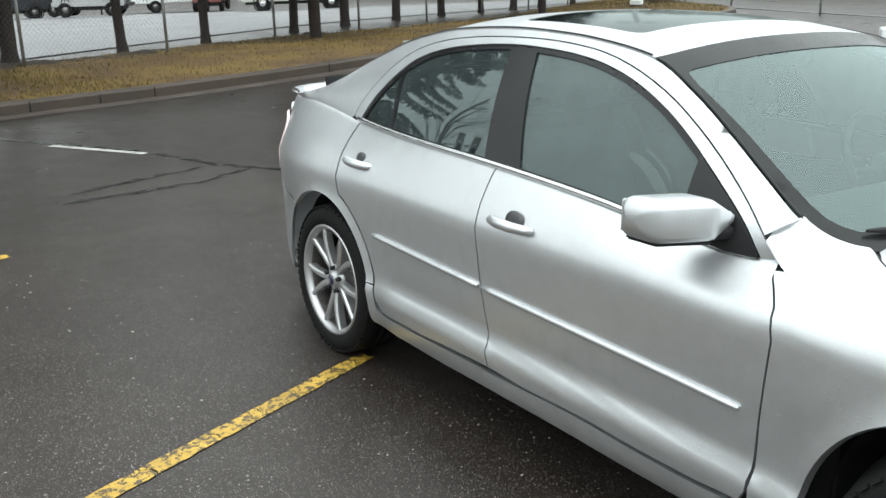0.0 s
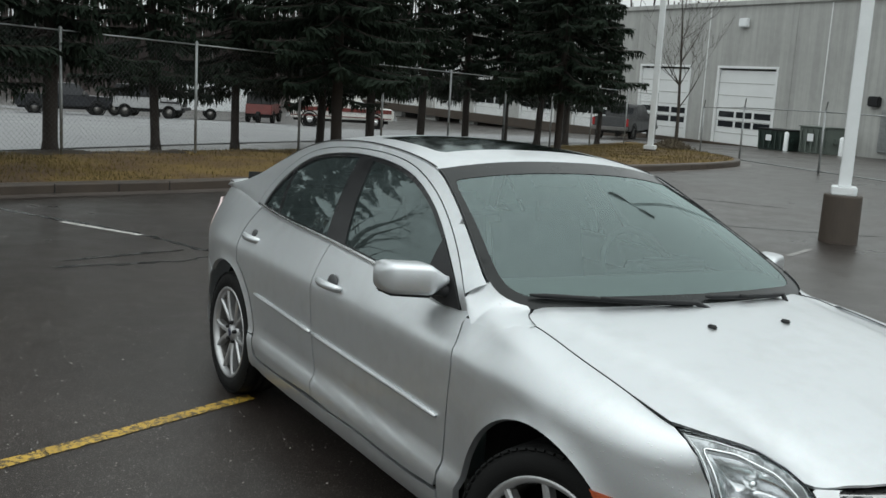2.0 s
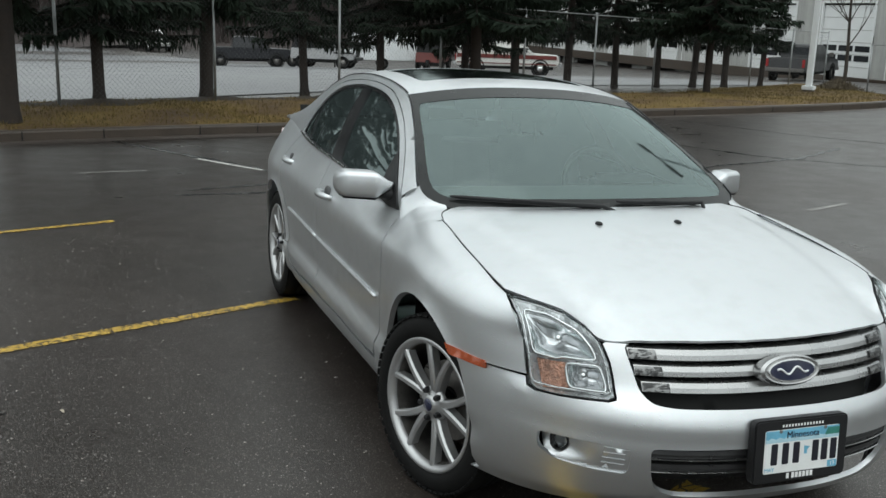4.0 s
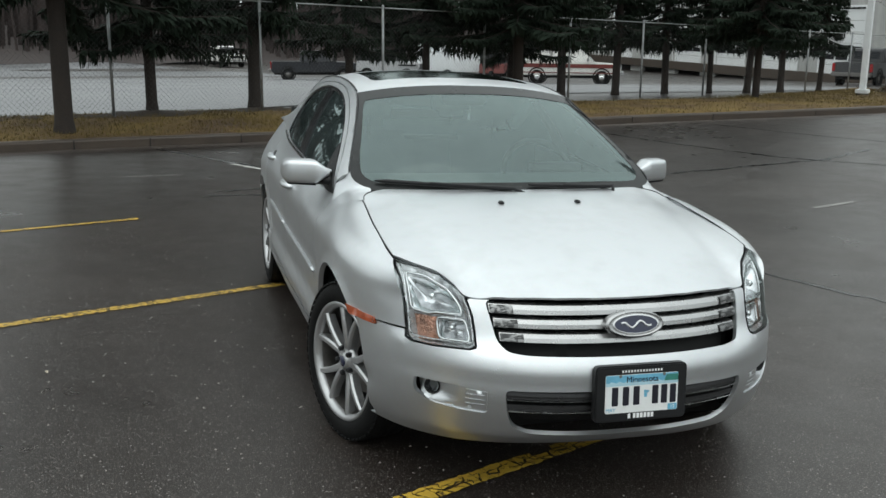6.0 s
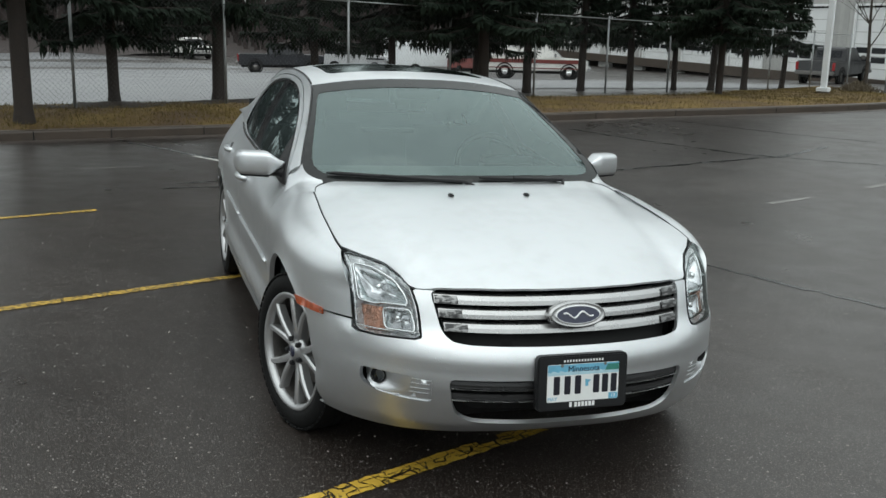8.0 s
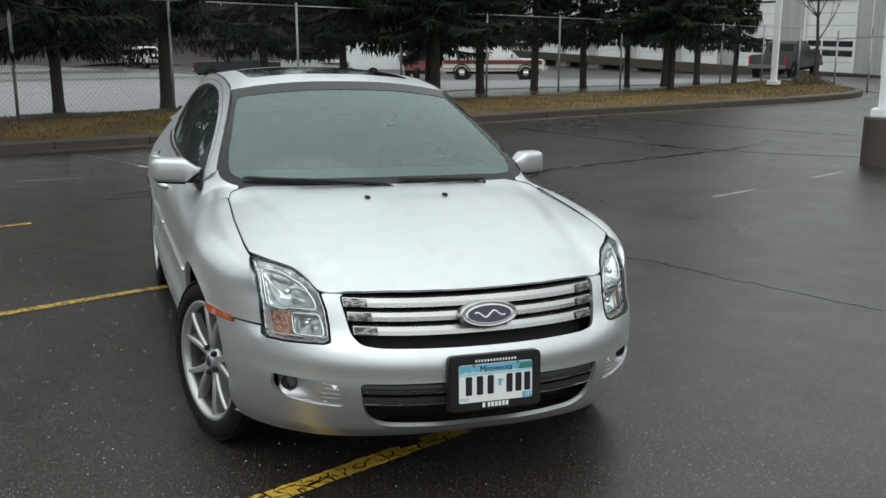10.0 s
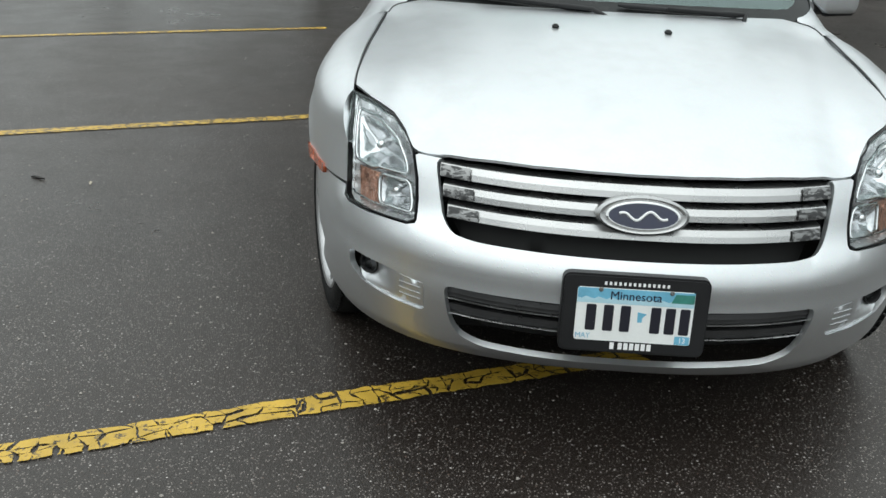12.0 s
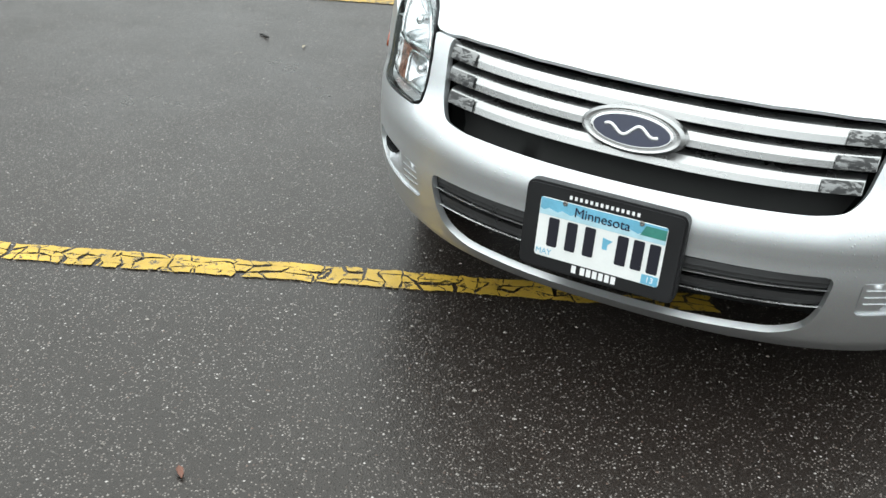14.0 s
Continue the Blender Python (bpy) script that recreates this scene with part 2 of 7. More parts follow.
CLOTH = varied("grey_seat_cloth", (0.26, 0.27, 0.27), 0.9, 0, 0.2, 20, 0.2, 400)
PLATE = varied("plate_white", (0.78, 0.79, 0.78), 0.35, 0, 0.05, 20, 0.05, 200)
PLATEBLUE = varied("plate_sky_blue", (0.16, 0.42, 0.58), 0.35, 0, 0.15, 20, 0.05, 200)
INK = material("plate_ink", (0.012, 0.012, 0.02), 0.4)
WHITEINK = material("white_lettering", (0.82, 0.82, 0.82), 0.4)
NAVY = varied("badge_navy", (0.010, 0.014, 0.045), 0.12, 0.2, 0.2, 20, 0.05, 200, Coat_Weight=1.0)
YELLOW = worn_paint("yellow_road_paint", (0.52, 0.335, 0.045))
YELLOW_WORN = worn_paint("worn_yellow_road_paint", (0.50, 0.32, 0.05), 0.45)
OLDWHITE = varied("old_white_paint", (0.42, 0.41, 0.39), 0.45, 0, 0.3, 9, 0.4, 90)
FADED = varied("faded_white_paint", (0.20, 0.19, 0.18), 0.45, 0, 0.3, 5, 0.4, 90)
TAR = varied("black_tar_seam", (0.012, 0.012, 0.012), 0.22, 0, 0.3, 6, 0.3, 60)
CONCRETE = varied("weathered_concrete", (0.050, 0.036, 0.026), 0.55, 0, 0.35, 2.5, 0.5, 50)
BROWNBASE = varied("brown_painted_concrete", (0.060, 0.046, 0.036), 0.6, 0, 0.22, 6, 0.4, 70)
WHITEPAINT = varied("white_painted_steel", (0.74, 0.76, 0.77), 0.42, 0, 0.06, 4, 0.08, 60)
GALV = varied("galvanised_steel", (0.30, 0.31, 0.31), 0.45, 0.6, 0.25, 8, 0.15, 80)
BARK = varied("spruce_bark", (0.030, 0.023, 0.019), 0.9, 0, 0.4, 9, 0.9, 45)
LITTER = varied("needle_litter", (0.030, 0.020, 0.012), 0.9, 0, 0.5, 4, 0.8, 40)
NEEDLE = varied("spruce_needles", (0.018, 0.027, 0.018), 0.85, 0, 0.5, 1.3, 0.3, 30, Specular_IOR_Level=0.15)
TWIG = varied("bare_twig_bark", (0.060, 0.050, 0.042), 0.9, 0, 0.3, 12, 0.6, 60)
PANELWALL = varied("pale_metal_siding", (0.39, 0.39, 0.375), 0.6, 0, 0.16, 0.35, 0.15, 3)
# rain streaks down the siding
_old = bsdf(PANELWALL).inputs["Base Color"].links[0].from_socket
_streak = ramp(PANELWALL, noise_tex(PANELWALL, 1.0, 6, coords(PANELWALL, (2.6, 2.6, 0.10)), 0.7), [(0.42, grey(0.84)), (0.60, grey(1.0))])
set_in(PANELWALL, "Base Color", mix(PANELWALL, 1.0, _old, _streak, "MULTIPLY"))
DOORWHITE = varied("white_dock_door", (0.70, 0.71, 0.71), 0.5, 0, 0.06, 0.8, 0.08, 20)
WINDARK = material("dark_window_pane", (0.02, 0.022, 0.025), 0.08)

GREENSTEEL = varied("dark_green_steel", (0.020, 0.034, 0.028), 0.5, 0, 0.3, 3, 0.3, 30)
GREENGREY = varied("grey_green_steel", (0.11, 0.13, 0.115), 0.55, 0, 0.2, 3, 0.2, 30)
TRUCKWHITE = varied("old_white_truck_paint", (0.60, 0.59, 0.56), 0.35, 0, 0.1, 2, 0.05, 40, Coat_Weight=0.4)
TRUCKRED = varied("maroon_stripe_paint", (0.14, 0.025, 0.02), 0.35, 0, 0.2, 2, 0.05, 40, Coat_Weight=0.4)
TRUCKDARK = varied("dark_truck_paint", (0.008, 0.009, 0.013), 0.42, 0.0, 0.2, 2, 0.05, 40, Coat_Weight=0.15)
TRUCKGREY = varied("grey_truck_paint", (0.030, 0.030, 0.032), 0.42, 0.2, 0.2, 2, 0.05, 40, Coat_Weight=0.2)


def grass_material():
    m = material("winter_grass", (0.1, 0.09, 0.04), 0.9)
    at = coords(m)
    a, b = noise_tex(m, 0.8, 6, at), noise_tex(m, 30.0, 4, at)
    c = ramp(m, maths(m, "ADD", maths(m, "MULTIPLY", a, 0.6), maths(m, "MULTIPLY", b, 0.4)), [(0.30, (0.030, 0.018, 0.010)), (0.46, (0.085, 0.046, 0.014)), (0.56, (0.14, 0.088, 0.014)), (0.75, (0.20, 0.125, 0.03))])
    set_in(m, "Base Color", c)
    bump(m, b, 0.8, 0.04)
    return m


GRASS = grass_material()
BLADES = varied("dry_grass_blades", (0.11, 0.080, 0.022), 0.85, 0, 0.5, 1.2, 0.1, 30)
FARWOOD = varied("bare_far_wood", (0.036, 0.027, 0.025), 0.95, 0, 0.4, 0.8, 0.5, 6)


# ---- mesh helpers ----
def mesh_of(name, verts, faces, smooth=True):
    me = bpy.data.meshes.new(name)
    me.from_pydata([tuple(v) for v in verts], [], [tuple(f) for f in faces])
    if smooth:
        me.polygons.foreach_set("use_smooth", [True] * len(me.polygons))
    me.update()
    return me


def link_mesh(name, me, mat, parent=None, label="", m=None):
    ob = new(name, me)
    if not me.materials:
        me.materials.append(mat)
    if parent is not None:
        ob.parent = parent
    if m is not None:
        ob.matrix_local = m
    if label:
        tagged(ob, label)
    return ob


def part(name, bm, mat, parent, label="", m=None, smooth=False):
    me = bpy.data.meshes.new(name)
    bm.normal_update()
    bm.to_mesh(me)
    bm.free()
    if smooth:
        me.polygons.foreach_set("use_smooth", [True] * len(me.polygons))
    return link_mesh(name, me, mat, parent, label, m)


def thing(name, label, category, m=None, group="", kind=""):
    ob = new(name)
    ob.empty_display_size = 0.1
    if m is not None:
        ob.matrix_world = m
    return tagged(ob, label, category, group, kind)


def box(x0, x1, y0, y1, z0, z1, bevel=0.0, bm=None, seg=2):
    own = bm or bmesh.new()
    g = bmesh.ops.create_cube(own, size=1, matrix=Matrix.Translation(((x0 + x1) / 2, (y0 + y1) / 2, (z0 + z1) / 2)) @ Matrix.Diagonal((abs(x1 - x0), abs(y1 - y0), abs(z1 - z0), 1)))
    if bevel:
        edges = {e for v in g["verts"] for e in v.link_edges}
        bmesh.ops.bevel(own, geom=list(edges), offset=bevel, segments=seg, affect="EDGES", clamp_overlap=True)
    return own


def tube(points, radii, sides=8, bm=None, caps=True):
    """A round bar along points, each with its radius."""
    own = bm or bmesh.new()
    pts = [Vector(p) for p in points]
    rad = radii if isinstance(radii, (list, tuple)) else [radii] * len(pts)
    rings, side = [], None
    for i, p in enumerate(pts):
        d = (pts[min(i + 1, len(pts) - 1)] - pts[max(i - 1, 0)]).normalized()
        if side is None:
            side = d.orthogonal().normalized()
        side = (side - d * side.dot(d)).normalized()
        up = d.cross(side)
        rings.append([own.verts.new(p + rad[i] * (math.cos(a) * side + math.sin(a) * up)) for a in (2 * math.pi * k / sides for k in range(sides))])
    for a, b in zip(rings, rings[1:]):
        for k in range(sides):
            own.faces.new((a[k], a[(k + 1) % sides], b[(k + 1) % sides], b[k]))
    if caps:
        own.faces.new(rings[0][::-1])
        own.faces.new(rings[-1])
    return own


def lathe(profile, seg=48, axis="x", bm=None, closed=False):
    """Turns a profile of (along, radius) round an axis."""
    own = bm or bmesh.new()
    rings = []
    for a, r in profile:
        ring = []
        for k in range(seg):
            t = 2 * math.pi * k / seg
            c, s = r * math.cos(t), r * math.sin(t)
            ring.append(own.verts.new({"x": (a, c, s), "y": (c, a, s), "z": (c, s, a)}[axis]))
        rings.append(ring)
    pairs = list(zip(rings, rings[1:])) + ([(rings[-1], rings[0])] if closed else [])
    for p, q in pairs:
        for k in range(seg):
            own.faces.new((p[k], p[(k + 1) % seg], q[(k + 1) % seg], q[k]))
    bmesh.ops.recalc_face_normals(own, faces=own.faces[:])
    return own


def prism(poly, z0, z1, bm=None):
    """A flat polygon of (x, y), given height."""
    own = bm or bmesh.new()
    lo, hi = ([own.verts.new((x, y, z)) for x, y in poly] for z in (z0, z1))
    own.faces.new(lo[::-1])
    own.faces.new(hi)
    for k in range(len(poly)):
        j = (k + 1) % len(poly)
        own.faces.new((lo[k], lo[j], hi[j], hi[k]))
    bmesh.ops.recalc_face_normals(own, faces=own.faces[:])
    return own


def sheet(f, us, vs, flip=False):
    """A grid mesh of f(u, v)."""
    verts = [f(u, v) for u in us for v in vs]
    n = len(vs)
    faces = [(i * n + j, (i + 1) * n + j, (i + 1) * n + j + 1, i * n + j + 1) for i in range(len(us) - 1) for j in range(n - 1)]
    return verts, [q[::-1] for q in faces] if flip else faces


def curve_of(table):
    """A smooth curve through (x, y) pairs, without overshoot."""
    xs, ys = np.array([p[0] for p in table], float), np.array([p[1] for p in table], float)
    h, d = np.diff(xs), np.diff(ys) / np.diff(xs)
    s = np.zeros(len(xs))
    s[0], s[-1] = d[0], d[-1]
    for i in range(1, len(xs) - 1):
        s[i] = 0 if d[i - 1] * d[i] <= 0 else (h[i - 1] + h[i]) / (h[i - 1] / d[i] + h[i] / d[i - 1]) * 1.0
    def f(x):
        if x <= xs[0]:
            return float(ys[0] + (x - xs[0]) * s[0])
        if x >= xs[-1]:
            return float(ys[-1] + (x - xs[-1]) * s[-1])
        i = min(int(np.searchsorted(xs, x, "right")) - 1, len(h) - 1)
        t = (x - xs[i]) / h[i]
        return float((2 * t**3 - 3 * t**2 + 1) * ys[i] + (t**3 - 2 * t**2 + t) * h[i] * s[i] + (3 * t**2 - 2 * t**3) * ys[i + 1] + (t**3 - t**2) * h[i] * s[i + 1])
    return f


def smoothstep(x, a, b):
    t = min(1.0, max(0.0, (x - a) / (b - a)))
    return t * t * (3 - 2 * t)


def dense(poly, step, closed=True):
    out, n = [], len(poly)
    for i in range(n if closed else n - 1):
        a, b = np.array(poly[i], float), np.array(poly[(i + 1) % n], float)
        k = max(1, math.ceil(np.linalg.norm(b - a) / step))
        out += [tuple(a + (b - a) * j / k) for j in range(k)]
    return out if closed else out + [tuple(poly[-1])]


def inside(pts, poly):
    p, q = np.asarray(pts, float), np.asarray(poly, float)
    res = np.zeros(len(p), bool)
    for (x0, y0), (x1, y1) in zip(q, np.roll(q, -1, 0)):
        if y0 != y1:
            res ^= ((y0 > p[:, 1]) != (y1 > p[:, 1])) & (p[:, 0] < (x1 - x0) * (p[:, 1] - y0) / (y1 - y0) + x0)
    return res


def grown(poly, d):
    """The polygon with its border moved outwards by d (inwards: minus)."""
    q = np.asarray(poly, float)
    area = 0.5 * np.sum(q[:, 0] * np.roll(q[:, 1], -1) - np.roll(q[:, 0], -1) * q[:, 1])
    t = np.roll(q, -1, 0) - np.roll(q, 1, 0)
    t /= np.linalg.norm(t, axis=1)[:, None] + 1e-12
    nrm = np.stack([t[:, 1], -t[:, 0]], 1) * (1 if area > 0 else -1)
    return [tuple(v) for v in q + d * nrm]


def rounded(poly, r, n=5):
    """The polygon with rounded corners."""
    out, k = [], len(poly)
    for i in range(k):
        p, a, b = (np.array(poly[j % k], float) for j in (i, i - 1, i + 1))
        u, v = a - p, b - p
        lu, lv = np.linalg.norm(u), np.linalg.norm(v)
        rr = min(r, 0.45 * lu, 0.45 * lv)
        s, e = p + u / lu * rr, p + v / lv * rr
        for j in range(n + 1):
            t = j / n
            out.append(tuple((1 - t) ** 2 * s + 2 * t * (1 - t) * p + t * t * e))
    return out


def panel(surf, outline, step, holes=(), lip=0.012, out=(0, 0, 1), gap=0.0, off=0.0, flip_x=False, bulge=None):
    """Verts and faces of a piece of the surface surf(a, b), cut to an outline, with its edges turned in."""
    ring = dense(outline, step)
    if gap:
        ring = grown(ring, -gap)
    rings = [ring] + [dense(h, step) for h in holes]
    pts, edges = [], []
    for r in rings:
        n0 = len(pts)
        pts += r
        edges += [(n0 + i, n0 + (i + 1) % len(r)) for i in range(len(r))]
    nb = len(pts)
    q = np.array(ring)
    gx = np.arange(q[:, 0].min() + step / 2, q[:, 0].max(), step)
    gy = np.arange(q[:, 1].min() + step / 2, q[:, 1].max(), step)
    grid = np.array([(x + (0.5 * step if j % 2 else 0), y) for j, y in enumerate(gy) for x in gx]) if len(gx) and len(gy) else np.zeros((0, 2))
    if len(grid):
        keep = inside(grid, ring)
        for h in rings[1:]:
            keep &= ~inside(grid, h)
        grid = grid[keep]
        border = np.array(pts)
        if len(grid):
            far = np.array([np.min(np.hypot(*(border - g).T)) > 0.55 * step for g in grid])
            grid = grid[far]
        pts = pts + [tuple(g) for g in grid]
    vv, ee, ff, *_ = geometry.delaunay_2d_cdt([Vector(p) for p in pts], edges, [], 0, 1e-7)
    cen = np.array([[sum(vv[i][k] for i in f) / len(f) for k in (0, 1)] for f in ff])
    ok = inside(cen, rings[0])
    for h in rings[1:]:
        ok &= ~inside(cen, h)
    faces = [list(f) for f, o in zip(ff, ok) if o]
    pos = np.array([surf(v[0], v[1]) for v in vv], float)
    nrm = np.zeros_like(pos)
    total = np.zeros(3)
    for f in faces:
        c = np.cross(pos[f[1]] - pos[f[0]], pos[f[2]] - pos[f[0]])
        total += c
        nrm[f] += c
    if total @ np.array(out) < 0:
        nrm, faces = -nrm, [f[::-1] for f in faces]
    nrm /= np.linalg.norm(nrm, axis=1)[:, None] + 1e-12
    pos = pos + nrm * off
    if bulge is not None:
        pos = pos + nrm * np.array([bulge(v[0], v[1]) for v in vv])[:, None]
    verts = [tuple(p) for p in pos]
    if lip:
        count = {}
        for f in faces:
            for i in range(len(f)):
                e = (f[i], f[(i + 1) % len(f)])
                count[tuple(sorted(e))] = None if tuple(sorted(e)) in count else e
        made = {}
        def twin(i, depth):
            if (i, depth) not in made:
                made[(i, depth)] = len(verts)
                verts.append(tuple(pos[i] - nrm[i] * depth))
            return made[(i, depth)]
        for e in [e for e in count.values() if e]:
            faces.append([twin(e[1], 0.0), twin(e[0], 0.0), twin(e[0], lip), twin(e[1], lip)])
    if flip_x:
        verts, faces = [(-x, y, z) for x, y, z in verts], [f[::-1] for f in faces]
    return verts, faces


def panel_part(name, parent, mat, label="", smooth=True, **args):
    return link_mesh(name, mesh_of(name, *panel(**args), smooth), mat, parent, label)


def text_mesh(body, size, mat, parent, m, depth=0.0006, name="lettering", squeeze=1.0):
    cu = bpy.data.curves.new(name, "FONT")
    cu.body, cu.size, cu.extrude, cu.align_x, cu.align_y = body, size, depth, "CENTER", "CENTER"
    tmp = new("tmp_text", cu)
    dg = bpy.context.evaluated_depsgraph_get()
    me = bpy.data.meshes.new_from_object(tmp.evaluated_get(dg))
    bpy.data.objects.remove(tmp)
    me.materials.clear()
    return link_mesh(name, me, mat, parent, "", m @ Matrix.Diagonal((squeeze, 1, 1, 1)))


# ---- the sedan: surfaces ----
# The nose points to -y, the wheels stand on z = 0, the axles at y = -1.352 and 1.367.
AXLE_F, AXLE_R, TYRE_R = -1.352, 1.367, 0.327
ARCH_FRONT, ARCH_REAR = (-1.338, 0.341, 0.362), (1.367, 0.328, 0.366)
NOSE_Y, TAIL_Y, POW, TPOW = -1.30, 1.40, 2.4, 2.3
WIDE = curve_of([(0.15, 0.79), (0.21, 0.836), (0.26, 0.866), (0.31, 0.874), (0.35, 0.880), (0.378, 0.882), (0.390, 0.878), (0.405, 0.867), (0.43, 0.861), (0.50, 0.863), (0.60, 0.868), (0.70, 0.873), (0.765, 0.875), (0.785, 0.871), (0.805, 0.864), (0.85, 0.844), (0.90, 0.821), (1.0, 0.78)])
NOSE_L = curve_of([(0.15, 0.74), (0.22, 0.838), (0.29, 0.898), (0.36, 0.930), (0.43, 0.945), (0.50, 0.942), (0.545, 0.920), (0.60, 0.876), (0.66, 0.845), (0.72, 0.805), (0.77, 0.735), (0.81, 0.64), (0.88, 0.48)])
TAIL_L = curve_of([(0.15, 0.95), (0.25, 1.00), (0.45, 1.03), (0.60, 1.04), (0.75, 1.04), (0.95, 1.02), (1.08, 1.0)])
NOSE_W = curve_of([(0.15, 0.79), (0.20, 0.826), (0.26, 0.852), (0.33, 0.866), (0.42, 0.870), (0.50, 0.871), (0.60, 0.872), (0.70, 0.874), (0.77, 0.872), (0.80, 0.866), (0.85, 0.851), (0.90, 0.834), (1.0, 0.806)])
BELT_X = curve_of([(-1.80, 0.720), (-1.715, 0.728), (-1.6, 0.735), (-1.4, 0.732), (-1.2, 0.720), (-1.05, 0.712), (-0.95, 0.722), (-0.86, 0.744), (-0.78, 0.764), (-0.65, 0.782), (-0.2, 0.791), (0.2, 0.788), (0.6, 0.776), (1.0, 0.746), (1.25, 0.718), (1.5, 0.695), (1.8, 0.665), (2.1, 0.590), (2.25, 0.50), (2.4, 0.41), (2.55, 0.36)])
BELT_Z = curve_of([(-1.80, 0.788), (-1.715, 0.803), (-1.5, 0.850), (-1.3, 0.882), (-1.05, 0.916), (-0.9, 0.921), (-0.8, 0.903), (-0.7, 0.890), (-0.5, 0.900), (-0.2, 0.929), (0.06, 0.945), (0.3, 0.955), (0.9, 0.966), (1.25, 0.978), (1.5, 1.000), (1.8, 1.018), (2.1, 0.996), (2.4, 0.955), (2.55, 0.92)])
CROWN_H = curve_of([(-1.80, 0.09), (-1.5, 0.12), (-1.2, 0.14), (-0.9, 0.12), (-0.7, 0.09), (0.0, 0.09), (1.0, 0.10), (1.5, 0.13), (2.0, 0.14), (2.55, 0.14)])
RAIL_Z = curve_of([(-0.94, 0.925), (-0.90, 0.946), (-0.853, 0.972), (-0.80, 1.000), (-0.675, 1.070), (-0.53, 1.149), (-0.36, 1.237), (-0.17, 1.316), (0.0, 1.345), (0.2, 1.364), (0.45, 1.372), (0.8, 1.356), (1.1, 1.306), (1.4, 1.208), (1.7, 1.090), (1.95, 1.025)])
RAIL_X = curve_of([(-0.94, 0.735), (-0.90, 0.731), (-0.853, 0.725), (-0.80, 0.716), (-0.675, 0.684), (-0.53, 0.642), (-0.36, 0.598), (-0.17, 0.562), (0.0, 0.552), (0.2, 0.548), (0.45, 0.546), (0.8, 0.546), (1.1, 0.551), (1.4, 0.572), (1.7, 0.616), (1.95, 0.664)])
HOOD_Z = curve_of([(-2.20, 0.690), (-2.105, 0.733), (-2.0, 0.772), (-1.75, 0.842), (-1.5, 0.893), (-1.3, 0.925), (-1.1, 0.945), (-0.95, 0.953), (-0.8, 0.96)])


def side_x(y, z):
    """Half width of the lower body at a place along it and a height."""
    w = WIDE(z)
    w += 0.026 * math.exp(-(((y - AXLE_F) / 0.42) ** 2)) * smoothstep(z, 0.92, 0.6) + 0.008 * math.exp(-(((y - AXLE_R) / 0.5) ** 2)) * smoothstep(z, 0.95, 0.6)
    w -= 0.022 * smoothstep(y, 0.0, 1.4)
    if y < NOSE_Y:
        w *= max(1e-3, 1 - min(1.0, (NOSE_Y - y) / NOSE_L(z)) ** POW) ** (1 / POW)
    if y > TAIL_Y:
        w *= max(1e-3, 1 - min(1.0, (y - TAIL_Y) / TAIL_L(z)) ** TPOW) ** (1 / TPOW)
    # raised lips round the wheel arches
    for c, h, ar in (ARCH_FRONT, ARCH_REAR):
        r = math.hypot(y - c, z - h)
        w += 0.010 * math.exp(-(((r - ar) / 0.022) ** 2)) * smoothstep(z, 0.2, 0.3)
    # the door's crease fades out over the front wheel
    w += 0.007 * math.exp(-(((z - 0.825) / 0.05) ** 2)) * smoothstep(y, -0.75, -1.05)
    w -= 0.010 * smoothstep(z, 0.410, 0.385) * smoothstep(y, 0.80, 0.96)
    # scooped doors above the sill
    if -0.85 < y < 1.0:
        w -= 0.004 * smoothstep(y, -0.85, -0.6) * smoothstep(y, 1.0, 0.7) * math.exp(-(((z - 0.435) / 0.035) ** 2))
    return w


def side(y, b):
    """Right-hand body side. b: metres below the shoulder, or (above 0) along its rounding."""
    rz = CROWN_H(y)
    z0 = BELT_Z(y) - rz
    if b <= 0:
        return (-side_x(y, z0 + b), y, z0 + b)
    phi = min(math.pi / 2, b / 0.15)
    x0 = side_x(y, z0)
    rx = x0 - BELT_X(y)
    k = 0.85 * smoothstep(y, -1.30, -0.70)
    return (-(x0 - rx * ((1 - k) * (1 - math.cos(phi)) + k * math.sin(phi))), y, z0 + rz * math.sin(phi))


def sb(y, z):
    """The place on the side surface at a height."""
    rz = CROWN_H(y)
    z0 = BELT_Z(y) - rz
    return (y, z - z0) if z <= z0 else (y, 0.15 * math.asin(min(1.0, (z - z0) / rz)))


SHOULDER = 0.15 * math.pi / 2


def front(a, z):
    """Nose surface. a runs round the plan from the right wheel to the left one."""
    phi = a / 0.9
    w = NOSE_W(z)
    s, c = math.sin(phi), math.cos(phi)
    return (w * math.copysign(abs(s) ** (2 / POW), s), NOSE_Y - NOSE_L(z) * max(0.0, c) ** (2 / POW), z)


def fx(x, z):
    """The place on the nose at a distance from the middle."""
    return (0.9 * math.copysign(math.asin(min(1.0, (abs(x) / NOSE_W(z)) ** (POW / 2))), x), z)


def fy(y, z):
    """The place on the nose's right flank at a y."""
    return (-0.9 * math.acos(min(1.0, max(0.0, (NOSE_Y - y) / NOSE_L(z)) ** (POW / 2))), z)


def upper(y, z):
    """Right-hand side of the cabin."""
    zb, zr = BELT_Z(y), RAIL_Z(y)
    t = min(1.0, max(0.0, (z - zb) / max(0.02, zr - zb)))
    x = BELT_X(y) + (RAIL_X(y) - BELT_X(y)) * t + 0.022 * math.sin(math.pi * t)
    return (-x, y, z)


def roof_at(u, y):
    """Roof, u from -1 to 1 across."""
    x = RAIL_X(y) * u
    h = 0.046
    return (x, y, RAIL_Z(y) + h * (1 - abs(u) ** 2.4))


